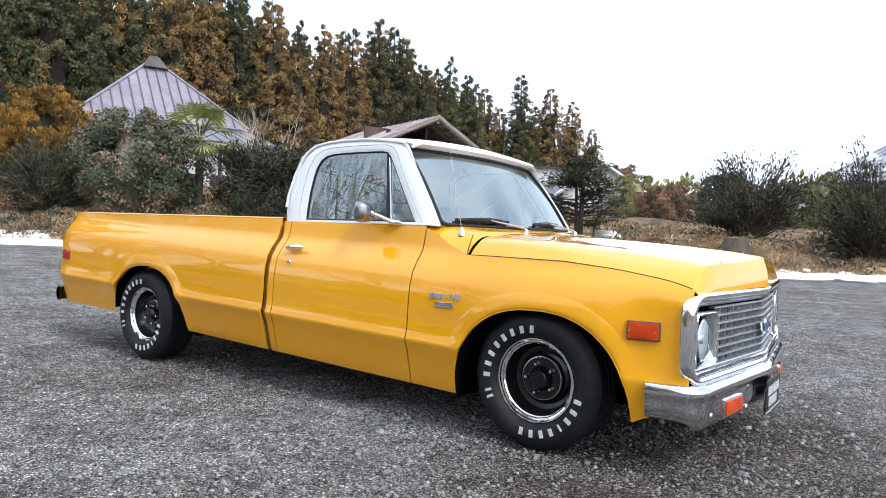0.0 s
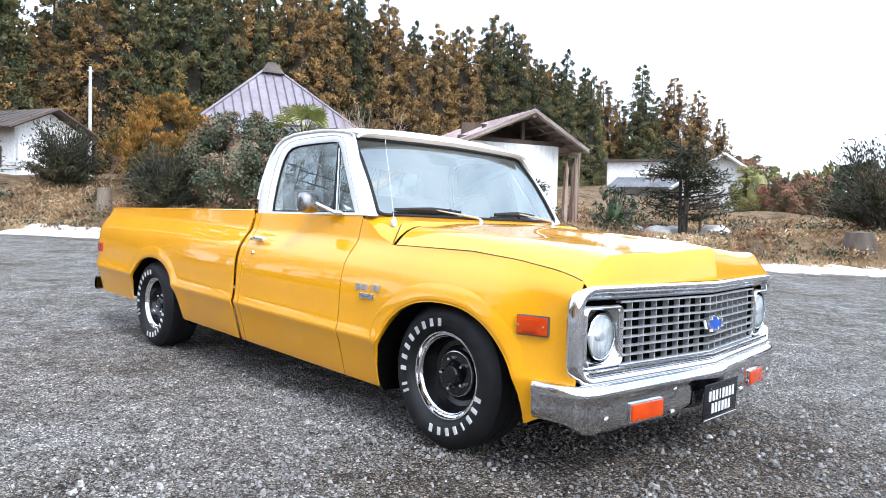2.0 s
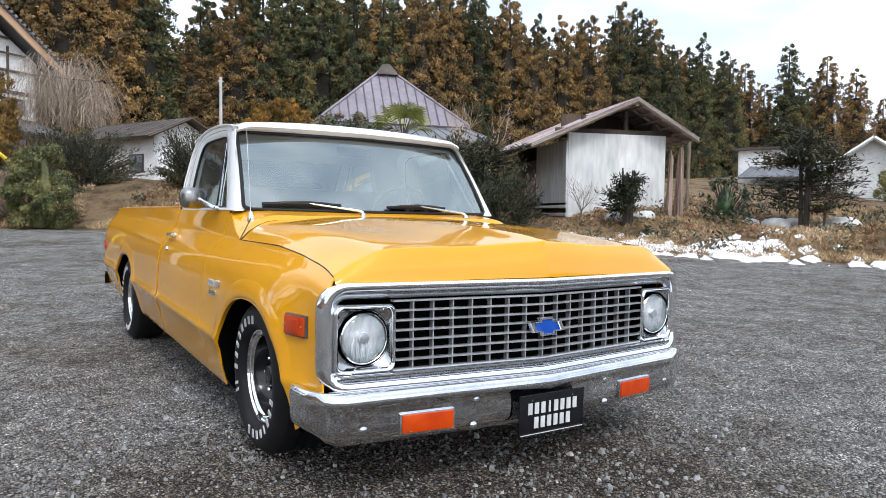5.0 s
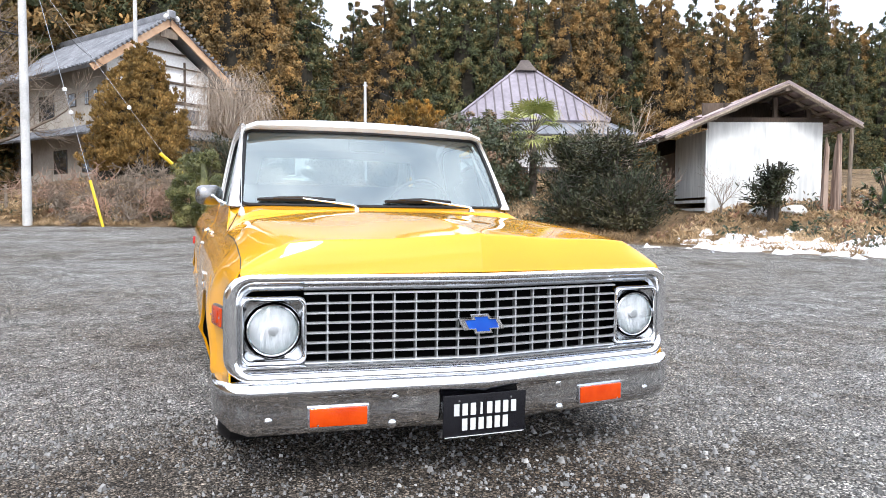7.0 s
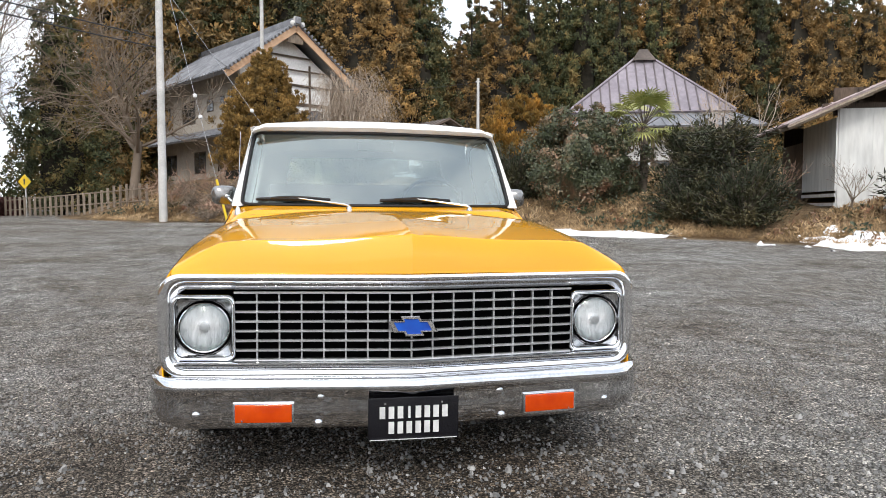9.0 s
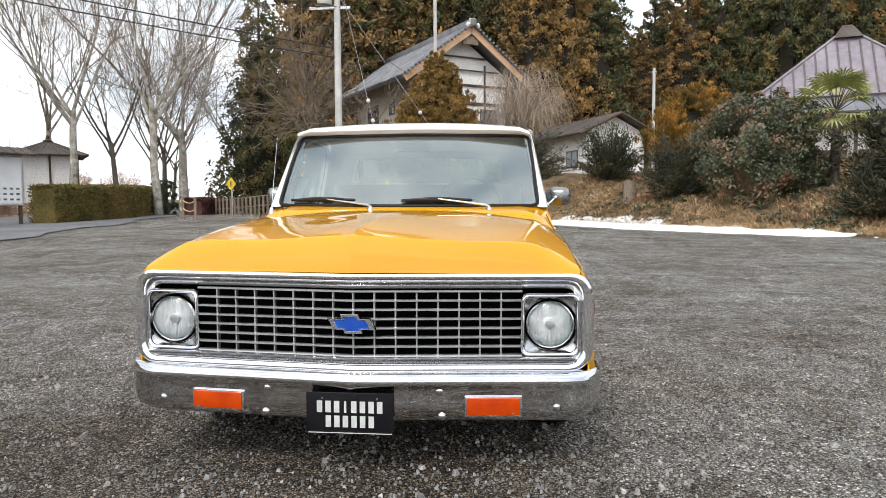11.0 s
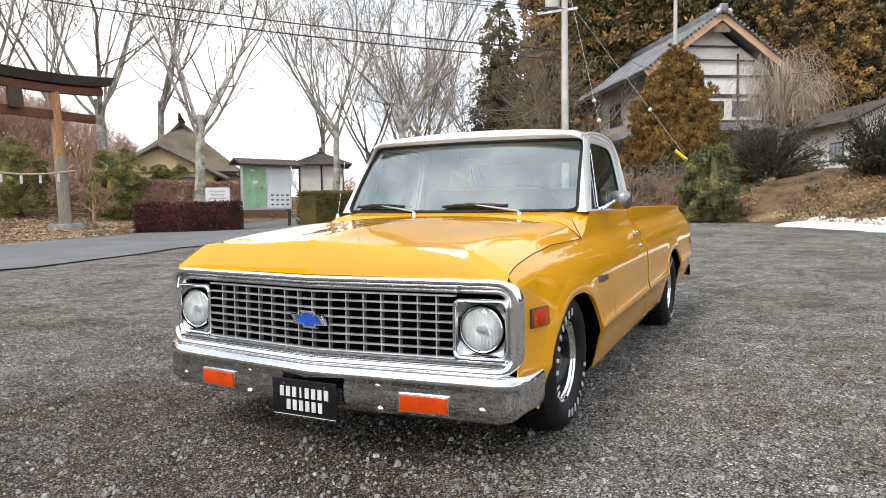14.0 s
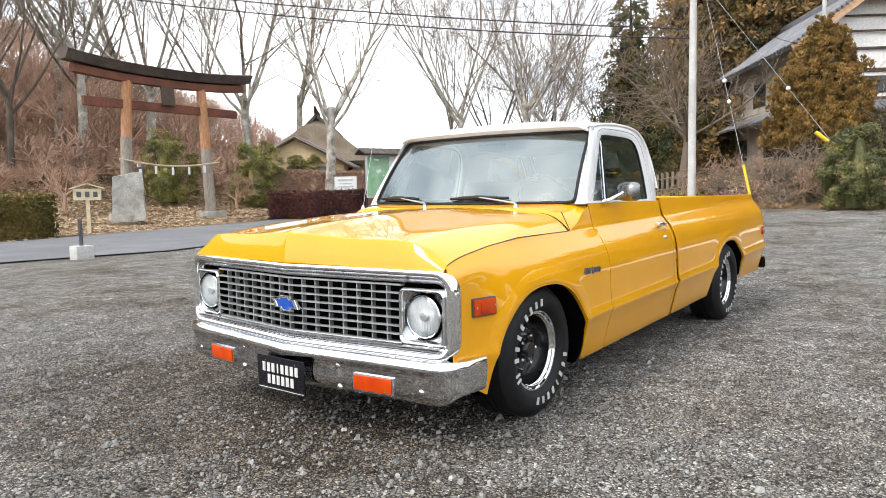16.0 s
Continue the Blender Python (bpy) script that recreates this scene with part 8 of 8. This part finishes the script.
rope = [(x, 0.28, 2.75 - 0.22 * math.sin(math.pi * (x + 0.3) / (span + 0.6))) for x in np.linspace(-0.3, span + 0.3, 13)]
part("straw_rope", tube(rope, 0.035, 6), M_ROPE, tg)
for k in (2, 4, 6, 8, 10):
    x, y, z = rope[k]
    part("paper_streamer", box(x, y, z - 0.20, 0.10, 0.01, 0.30), M_SIGNWHITE, tg, smooth=0)

# ---- stone monument, signs ----
bm = bmesh.new()
bmesh.ops.create_cube(bm, size=1.0)
bmesh.ops.subdivide_edges(bm, edges=bm.edges[:], cuts=5, use_grid_fill=True)
for v in bm.verts:
    c = v.co.copy()
    k = 1 - 0.10 * (c.z + 0.5)
    v.co = Vector((c.x * 0.46 * k, c.y * 1.08 * k, (c.z + 0.5) * 1.68)) + Vector((1, 1, 1)) * 0.06 * noise.noise(c * 3.1)
    if c.z > 0.45:
        v.co.z += 0.16 * c.y + 0.05 * noise.noise(c * 5)
stone = tagged(part("stone_monument", bm, M_STONE, smooth=60), "upright rough grey stone monument on dry grass", "stone monument")
stone.matrix_basis = pose(-10.25, -21.95, 0.42, 0, 0, 62)
sp = place("signpost", -10.72, -21.9, 1, 0, "slim wooden post with a small black plaque beside the stone", "signpost", gz(-10.72, -21.9))
part("post", box(0, 0, 1.1, 0.09, 0.09, 2.35), M_WOODGREY, sp, smooth=0)
plaque = part("plaque", box(0.03, 0.07, 1.86, 0.22, 0.03, 0.52, None, 0.01), M_INK, sp, smooth=0)
for k in range(2):
    part("character_bar", box(0.03, 0.09, 1.74 + 0.24 * k, 0.12, 0.012, 0.17), M_LETTER, plaque, smooth=0)
ws = place("wooden_sign", -7.05, -18.35, 0.86, -0.5, "small roofed wooden sign on a post", "sign", 0.30)
part("post", box(0, 0, 0.55, 0.10, 0.10, 1.3), M_ROPE, ws, smooth=0)
part("board", box(0, 0.05, 1.05, 0.74, 0.05, 0.34), M_ROPE, ws, smooth=0)
for s in (-1, 1):
    part("roof_board", box(s * 0.22, 0.05, 1.30, 0.52, 0.16, 0.035, Matrix.Rotation(s * 0.32, 4, "Y")), M_ROPE, ws, smooth=0)
for k in range(3):
    part("writing_bar", box(-0.22 + 0.22 * k, 0.08, 1.05, 0.12, 0.01, 0.16), M_INK, ws, smooth=0)
cs = place("kerb_post", -3.45, -11.2, 1, 0, "thin dark post in a white concrete block", "post", gz(-3.45, -11.2))
part("block", box(0, 0, 0.13, 0.34, 0.30, 0.28, None, 0.02), M_CONCRETE, cs)
part("post", tube([(0, 0, 0.2), (0.01, 0, 0.78)], 0.04, 8), M_INK, cs)

nb = place("notice_board", -19.05, -18.4, -0.93, 0.37, "roofed notice board with a green map and white panels", "notice board", 0)
BW = 2.35
bz0, bz1 = 1.12, 2.98
part("board", box(BW / 2, 0.04, (bz0 + bz1) / 2, BW, 0.08, bz1 - bz0), M_ALLOY, nb, smooth=0)
for xx in (0.06, BW - 0.06):
    part("leg", box(xx, 0.12, 1.5, 0.10, 0.10, 2.6), M_TIMBER, nb, smooth=0)
part("map_panel", box(BW * 0.26, -0.012, (bz0 + bz1) / 2, BW * 0.44, 0.02, bz1 - bz0 - 0.14), M_MAPGREEN, nb, smooth=0)
part("white_panel", box(BW * 0.74, -0.012, bz1 - 0.60, BW * 0.46, 0.02, 0.98), M_SIGNWHITE, nb, smooth=0)
part("white_panel", box(BW * 0.74, -0.012, bz0 + 0.42, BW * 0.46, 0.02, 0.70), M_SIGNWHITE, nb, smooth=0)
rng = np.random.default_rng(4)
for k in range(12):
    part("writing_bar", box(BW * 0.58 + 0.24 * (k % 4) + 0.05, -0.026, bz0 + 0.22 + 0.20 * (k // 4), 0.13, 0.01, 0.07), M_GREYTRIM, nb, smooth=0)
for k in range(9):
    part("map_patch", box(BW * (0.10 + 0.32 * rng.uniform()), -0.026, bz0 + 0.2 + 1.5 * rng.uniform(), 0.06 + 0.18 * rng.uniform(), 0.01, 0.05 + 0.14 * rng.uniform(), Matrix.Rotation(rng.uniform(-0.6, 0.6), 4, "Y")), M_SIGNWHITE if k % 3 == 0 else M_MAPGREEN, nb, smooth=0)
roof_slab(nb, (-0.25, -0.50, 3.02), (BW + 0.25, -0.50, 3.02), (BW + 0.25, 0.1, 3.28), (-0.25, 0.1, 3.28), 0.06, M_DARKROOF, 8, 0.02)
roof_slab(nb, (-0.25, 0.6, 3.05), (BW + 0.25, 0.6, 3.05), (BW + 0.25, 0.1, 3.28), (-0.25, 0.1, 3.28), 0.06, M_DARKROOF)
wb = place("white_sign", -20.3, -21.6, -0.6, 0.8, "low white sign with lines of writing", "sign", 0)
part("board", box(0.5, 0, 1.85, 1.05, 0.04, 0.62), M_SIGNWHITE, wb, smooth=0)
for k in range(3):
    part("writing_bar", box(0.5, -0.03, 1.68 + 0.16 * k, 0.7 - 0.12 * (k % 2), 0.01, 0.05), M_GREYTRIM, wb, smooth=0)
for xx in (0.1, 0.9):
    part("leg", box(xx, 0.03, 1.2, 0.06, 0.06, 1.4), M_CONCRETE, wb, smooth=0)
# rope fence and warning sign down the lane
for k, (x, y) in enumerate(((-25.6, -13.4), (-24.2, -12.2), (-27.4, -14.4), (-29.6, -15.4))):
    z = gz(x, y)
    tagged(part("fence_post", tube([(x, y, z - 0.1), (x, y, z + 1.0)], 0.06, 8), M_WOOD), "short wooden post of a rope fence", "post", "rope fence")
for (a, b) in (((-24.2, -12.2), (-25.6, -13.4)), ((-25.6, -13.4), (-27.4, -14.4)), ((-27.4, -14.4), (-29.6, -15.4))):
    for hh in (0.85, 0.5):
        pts = [(a[0] + (b[0] - a[0]) * t, a[1] + (b[1] - a[1]) * t, gz(*a) + (gz(*b) - gz(*a)) * t + hh - 0.5 * t * (1 - t)) for t in np.linspace(0, 1, 7)]
        tagged(part("fence_rope", tube(pts, 0.02, 5), M_ROPE), "sagging rope between short posts", "rope", "rope fence")
dz = place("warning_sign", -35.0, -15.0, 0.35, 0.94, "yellow diamond warning sign on a grey pole", "road sign", gz(-35.0, -15.0))
part("pole", tube([(0, 0, -0.2), (0, 0, 2.1)], 0.035, 8), M_CONCRETE, dz)
part("plate", box(0, -0.05, 1.75, 0.52, 0.03, 0.52, Matrix.Rotation(math.pi / 4, 4, "Y")), M_YELLOW, dz, smooth=0)
part("symbol_bar", box(0, -0.07, 1.75, 0.08, 0.01, 0.28), M_INK, dz, smooth=0)

# ---- utility poles and wires ----
up = place("utility_pole", -24.95, -6.3, 1, 0, "tall grey concrete utility pole with crossarm and transformer", "utility pole", 0)
part("pole", tube([(0, 0, 0.2), (0, 0, 6), (0, 0, 12.0)], [0.16, 0.14, 0.115], 18), M_CONCRETE, up)
part("crossarm", box(0, -0.3, 9.1, 0.10, 1.7, 0.10), M_GREYTRIM, up, smooth=0)
part("crossarm", box(0, 0.0, 11.2, 0.10, 2.0, 0.10), M_ALLOY, up, smooth=0)
part("transformer", lathe([(0.0, 0.0), (0.28, 0.02), (0.30, 0.1), (0.30, 0.75), (0.27, 0.8), (0.0, 0.82)], 18, (0.05, -0.5, 9.2), 1, "z"), M_CONCRETE, up)
part("step_bolt", tube([(-0.3, 0, 8.4), (0.3, 0, 8.4)], 0.012, 5), M_ALLOY, up)
up2 = place("utility_pole", -34.8, 8.4, 1, 0, "thin grey utility pole behind the shrubs", "utility pole", 0)
part("pole", tube([(0, 0, 1.2), (0, 0, 8.25)], [0.10, 0.075], 10), M_CONCRETE, up2)
part("crossarm", box(0, 0, 8.05, 0.06, 0.26, 0.06), M_CONCRETE, up2, smooth=0)
rod = place("lightning_rod", -34.6, -3.25, 1, 0, "thin tall grey mast before the farmhouse", "mast", 0)
part("mast", tube([(0, 0, 1.5), (0, 0, 14.8)], [0.11, 0.09], 10), M_CONCRETE, rod)


def wire(name, a, b, sag, r, mat, label, n=17):
    a, b = Vector(a), Vector(b)
    pts = [a + (b - a) * t - Vector((0, 0, sag * 4 * t * (1 - t))) for t in np.linspace(0, 1, n)]
    return tagged(part(name, tube(pts, r, 5), mat), label, "cable", "overhead cables")


for k, (dy, z, s) in enumerate(((-0.2, 7.5, 0.5), (0.0, 7.1, 0.6), (0.2, 9.1, 0.5), (-0.6, 9.15, 0.6), (0.0, 11.2, 0.7))):
    wire("overhead_cable", (-24.95, -6.3 + dy, z), (-7.5, -33.8 + 1.5 * dy, z + 4.2), s, 0.016 if k > 1 else 0.026, M_WIRE, "black overhead cable crossing the lane")
    if k < 3:
        wire("overhead_cable", (-24.95, -6.3 + dy, z), (-75.0, -30.0 + dy, z + 1), 1.2, 0.016, M_WIRE, "black overhead cable along the lane")
wire("overhead_cable", (-24.95, -6.2, 8.9), (-42.0, -5.2, 9.4), 0.4, 0.012, M_WIRE, "service cable to the farmhouse")
wire("overhead_cable", (-34.8, 8.4, 8.05), (-45.2, -2.9, 9.4), 0.5, 0.012, M_WIRE, "service cable to the farmhouse")
wire("overhead_cable", (-34.8, 8.4, 8.05), (-30.3, 13.2, 5.6), 0.2, 0.012, M_WIRE, "service cable to the mauve-roofed house")
wire("stay_wire", (-34.8, 8.4, 7.7), (-33.9, 6.9, 3.4), 0.0, 0.010, M_WIRE, "stay wire of a thin pole", 5)
for k, (bx, by, top, gl) in enumerate(((-24.1, -3.8, 10.5, 0.0), (-25.9, -0.4, 9.6, 1.0))):
    a, b = Vector((-24.95, -6.25, top)), Vector((bx, by, gz(bx, by)))
    stay = tagged(part("stay_wire", tube([a, b], 0.009, 5), M_GREYTRIM), "steel stay wire of the pole with yellow guard", "stay wire")
    d = (b - a).normalized()
    L = (b - a).length
    if k == 0:
        part("guard", tube([b - d * 1.7, b], 0.05, 8), M_YELLOW, stay, "yellow guard sleeve")
    for f in ((0.56,) if k else (0.52, 0.60)):
        part("insulator", lathe([(0.0, -0.09), (0.07, -0.05), (0.08, 0.0), (0.07, 0.05), (0.0, 0.09)], 10, tuple(a + d * L * f), 1, "z"), M_SIGNWHITE, stay)
tagged(part("stay_guard", tube([(-24.6, -1.9, 3.15), (-24.9, -0.9, 2.25)], 0.07, 8), M_YELLOW), "slanting yellow guard of a stay wire above shrubs", "guard")
for k in range(26):
    x, y = -27.6 - 0.30 * k, -7.5 - 0.34 * k
    z = gz(x, y)
    tagged(part("fence_picket", box(x, y, z + 0.5, 0.05, 0.10, 0.95, Matrix.Rotation(0.72, 4, "Z")), M_WOOD, None, smooth=0), "weathered picket of a low fence", "fence picket", "picket fence")
for hh in (0.3, 0.8):
    tagged(part("fence_rail", tube([(-27.5, -7.4, gz(-27.5, -7.4) + hh), (-35.2, -16.0, gz(-35.2, -16.0) + hh)], 0.03, 5), M_WOOD), "weathered rail of a low fence", "fence rail", "picket fence")
tagged(part("stump", lathe([(0.30, -0.2), (0.24, 0.3), (0.22, 0.75), (0.0, 0.78)], 12, (-22.6, 5.1, gz(-22.6, 5.1)), 1, "z"), M_WOOD), "cut grey tree stump on the bank", "stump")
tagged(part("stump", lathe([(0.5, -0.2), (0.42, 0.2), (0.36, 0.42), (0.0, 0.45)], 12, (-3.6, 19.0, gz(-3.6, 19.0)), 1, "z"), M_BARK), "dark tree stump on the dry bank", "stump")

# ---- snow along the lot's edge ----
seg = np.hypot(*np.diff(EDGE, axis=0).T)
cum = np.r_[0, np.cumsum(seg)]


def along(s, d):
    i = int(np.clip(np.searchsorted(cum, s) - 1, 0, len(seg) - 1))
    a, b = EDGE[i], EDGE[i + 1]
    t = (b - a) / seg[i]
    return a + t * (s - cum[i]) + np.array([t[1], -t[0]]) * d


def snow_patch(s0, s1, mid, half, thr, label, seed, grain=0.9):
    step = 0.11
    S, Dv = np.arange(s0, s1, step), np.arange(-1.0, 3.4, step)
    P = np.array([[along(s, d) for d in Dv] for s in S])
    Z = ground_z(P[..., 0], P[..., 1])
    H = np.zeros(Z.shape)
    for i, s in enumerate(S):
        e = min(1.0, (s - s0) / 1.2, (s1 - s) / 1.2)
        for j, d in enumerate(Dv):
            n = noise.fractal(Vector((P[i, j, 0] * grain, P[i, j, 1] * grain, seed)), 0.8, 2.1, 5)
            H[i, j] = (1 - abs(d - mid) / half) * 0.9 * max(0, e) + n * thr - 0.30
    V = [(P[i, j, 0], P[i, j, 1], Z[i, j] + min(0.11, H[i, j] * 0.35) if H[i, j] > -0.05 else Z[i, j] - 0.05) for i in range(len(S)) for j in range(len(Dv))]
    m = len(Dv)
    F = [(i * m + j, (i + 1) * m + j, (i + 1) * m + j + 1, i * m + j + 1) for i in range(len(S) - 1) for j in range(m - 1) if max(H[i, j], H[i + 1, j], H[i + 1, j + 1], H[i, j + 1]) > 0]
    tagged(new("snow", raw_mesh("snow", V, F, M_SNOW, 60)), label, "snow", kind="stuff")


def s_at(x, y):
    best = min(((np.hypot(*(along(s, 0) - (x, y)))), s) for s in np.arange(0, cum[-1] - 60, 0.25))
    return best[1]


snow_patch(s_at(-13.5, 9.2), s_at(-22.0, 1.6), 0.15, 0.9, 0.35, "thin ribbon of melting snow at the gravel's edge", 1.0)
snow_patch(s_at(-17.0, 5.2), s_at(-21.6, 1.8), 0.7, 1.3, 0.4, "patch of melting snow below the bank", 7.0)
snow_patch(s_at(-5.6, 14.2), s_at(-11.8, 10.5), 1.0, 1.5, 0.80, "broken patch of melting snow on the bank's foot", 2.0, 1.9)
snow_patch(s_at(12.0, 21.6), s_at(-5.5, 14.3), 0.25, 0.80, 1.05, "ragged strip of melting snow at the lot's edge", 3.0, 2.3)

# ---- dry grass and leaf litter on the banks ----
M_LITTER = surf("pale_leaf_litter", [(0.34, 0.225, 0.135), (0.54, 0.395, 0.255), (0.68, 0.53, 0.37)], 0.5, 0.9, fine=(5, 0.3), island=0.25)
M_DRY = surf("dry_grass", [(0.20, 0.128, 0.062), (0.41, 0.285, 0.155), (0.58, 0.435, 0.265)], 0.8, 0.9, fine=(6, 0.35), trans=0.2, island=0.4)
rng = np.random.default_rng(8)
n = 110000
s = rng.uniform(s_at(14, 22.2), s_at(-27, -10), n)
d = 0.35 + 14.0 * rng.uniform(0, 1, n) ** 1.5
P = np.array([along(a, b) for a, b in zip(s, d)])
keep = np.array([noise.noise(Vector((p[0] * 0.8, p[1] * 0.8, 3.0))) > -0.25 for p in P])
P = P[keep]
Z = ground_z(P[:, 0], P[:, 1])
c = np.stack([P[:, 0], P[:, 1], Z + 0.07], 1)
v, f = leaf_cards(rng, c, rng.normal(size=c.shape) * np.array([0.7, 0.7, 0.3]) + np.array([0, 0, 0.75]), 0.26, 0.025)
tagged(new("dry_grass", raw_mesh("dry_grass", v, f, M_DRY)), "dry straw-coloured grass on the banks", "grass", kind="stuff")
n = 110000
x, y = rng.uniform(-32, 12, n), rng.uniform(-36, -19, n)
k = y < np.array([ROAD_S(a) for a in x]) - 0.2
x, y = x[k], y[k]
c = np.stack([x, y, ground_z(x, y) + 0.03], 1)
v, f = sprays(rng, c, rng.normal(size=c.shape) * np.array([1, 1, 0.15]), np.array([0, 0, 1.0]) + rng.normal(size=c.shape) * 0.3, 0.17, 0.034)
tagged(new("leaf_litter", raw_mesh("leaf_litter", v, f, M_LITTER)), "dry leaves and grass across the lane", "leaf litter", kind="stuff")

# low growth on the banks
def undergrowth(seed, n, mat, name, label, hi):
    rng = np.random.default_rng(seed)
    s_ = rng.uniform(s_at(14, 22.2), s_at(-27, -10), n)
    d_ = 0.9 + 11.5 * rng.uniform(0, 1, n) ** 1.2
    C, A = [], []
    for a, b in zip(s_, d_):
        x, y = along(a, b)
        if noise.noise(Vector((x * 0.5, y * 0.5, seed))) < -0.1:
            continue
        r, m = rng.uniform(0.15, 0.5), 46
        q = rng.normal(size=(m, 3)) * np.array([0.5, 0.5, 0.32]) * r
        q[:, 2] = np.abs(q[:, 2]) * hi
        C.append(np.array([x, y, gz(x, y)]) + q)
        A.append(rng.normal(size=(m, 3)) + np.array([0, 0, 0.5]))
    v, f = leaf_cards(rng, np.concatenate(C), np.concatenate(A), 0.15, 0.06)
    tagged(new(name, raw_mesh(name, v, f, mat)), label, "undergrowth", kind="stuff")


undergrowth(5, 900, M_LEAF_RED, "undergrowth", "brown and reddish low growth on the banks", 1.2)
undergrowth(6, 520, M_LEAF, "undergrowth", "dark green ferns and low plants on the banks", 1.6)
undergrowth(7, 800, M_DRY, "dead_leaves", "heaps of pale dead leaves on the banks", 0.5)

# ---- loose stones on the gravel ----
def stone_material():
    m = surf("gravel_stone", [(0.8, 0.81, 0.83), (1.0, 1.0, 1.0)], 40.0, 0.85, bump=0.3, bscale=80)
    n, l = m.node_tree.nodes, m.node_tree.links
    b = n["Principled BSDF"]
    src = b.inputs["Base Color"].links[0].from_socket
    geo = n.new("ShaderNodeNewGeometry")
    rp = n.new("ShaderNodeValToRGB")
    e = rp.color_ramp.elements
    e[0].position, e[0].color = 0.0, (0.10, 0.098, 0.093, 1)
    e[1].position, e[1].color = 1.0, (0.54, 0.525, 0.495, 1)
    for p, c in ((0.5, (0.215, 0.21, 0.20, 1)), (0.85, (0.30, 0.294, 0.28, 1)), (0.96, (0.39, 0.382, 0.362, 1))):
        e.new(p).color = c
    l.new(geo.outputs["Random Per Island"], rp.inputs["Fac"])
    mu = n.new("ShaderNodeVectorMath")
    mu.operation = "MULTIPLY"
    l.new(src, mu.inputs[0])
    l.new(rp.outputs["Color"], mu.inputs[1])
    l.new(mu.outputs[0], b.inputs["Base Color"])
    return m


M_PEB = stone_material()
M_PALE = surf("pale_stone", [(0.20, 0.196, 0.188), (0.29, 0.284, 0.272), (0.40, 0.392, 0.378)], 9.0, 0.85, bump=0.3, bscale=60, island=0.3)


def stones(n, x0, x1, y0, y1, lo, hi, seed, label, skew=3.0, heart=None, mat=None):
    """Crushed stone: five-sided chips with a broken flat top, half sunk in the ground, thick in drifts and thinning out round the heart."""
    rng = np.random.default_rng(seed)
    x, y = rng.uniform(x0, x1, n), rng.uniform(y0, y1, n)
    drift = 0.55 + 0.3 * np.sin(1.7 * x + 1.1 * np.sin(2.3 * y) + seed) * np.sin(1.9 * y + 0.8 * np.sin(3.1 * x)) + 0.25 * np.sin(5.3 * x + 2 * np.sin(4.1 * y)) * np.sin(4.7 * y + 1.3 * x)
    if heart:
        far = np.hypot(np.maximum(0, np.maximum(heart[0] - x, x - heart[1])), np.maximum(0, np.maximum(heart[2] - y, y - heart[3])))
        drift = drift * np.exp(-(far / 1.1) ** 2)
    keep = rng.uniform(0, 1, n) < drift
    x, y = x[keep], y[keep]
    n = len(x)
    r = lo * (hi / lo) ** (rng.uniform(0, 1, n) ** skew)
    a = rng.uniform(0, 6.28, n)[:, None] + 2 * math.pi * np.arange(5) / 5 + rng.normal(size=(n, 5)) * 0.22
    st_ = rng.uniform(0.65, 1.0, n)[:, None]
    low_r = r[:, None] * rng.uniform(0.8, 1.3, (n, 5))
    top_r = r[:, None] * rng.uniform(0.35, 0.85, (n, 5))
    zt_ = r[:, None] * (rng.uniform(0.45, 0.85, n)[:, None] + 0.22 * rng.normal(size=(n, 5)))
    g = ground_z(x, y)[:, None]
    low = np.stack([x[:, None] + low_r * np.cos(a), y[:, None] + low_r * np.sin(a) * st_, g - 0.004 + 0 * a], -1)
    top = np.stack([x[:, None] + top_r * np.cos(a + 0.3), y[:, None] + top_r * np.sin(a + 0.3) * st_, g + zt_], -1)
    V = np.concatenate([low, top], 1).reshape(-1, 3)
    f = []
    for k in range(5):
        q = (k + 1) % 5
        f += [(k, q, 5 + q), (k, 5 + q, 5 + k)]
    f += [(5, 6, 7), (5, 7, 8), (5, 8, 9)]
    F = (np.array(f)[None] + (np.arange(n) * 10)[:, None, None]).reshape(-1, 3)
    tagged(new("gravel", raw_mesh("gravel", V, F, mat or M_PEB)), label, "gravel", kind="stuff")


HEART = (-0.6, 2.5, -2.7, 2.2)
stones(190000, -2.6, 3.6, -4.6, 4.0, 0.0032, 0.0112, 1, "loose crushed grey gravel round the front of the truck", 2.6, HEART)
stones(3600, -2.0, 3.4, -4.6, 4.0, 0.010, 0.021, 7, "larger pale stones strewn among the gravel", 2.2, HEART, M_PALE)
stones(34000, -7.5, 3.0, -5.5, 5.5, 0.006, 0.015, 4, "loose crushed grey gravel beside the truck bed", 2.6)
stones(20000, -13.0, 4.0, -10.0, 12.0, 0.008, 0.020, 5, "scattered grey gravel stones on the lot")
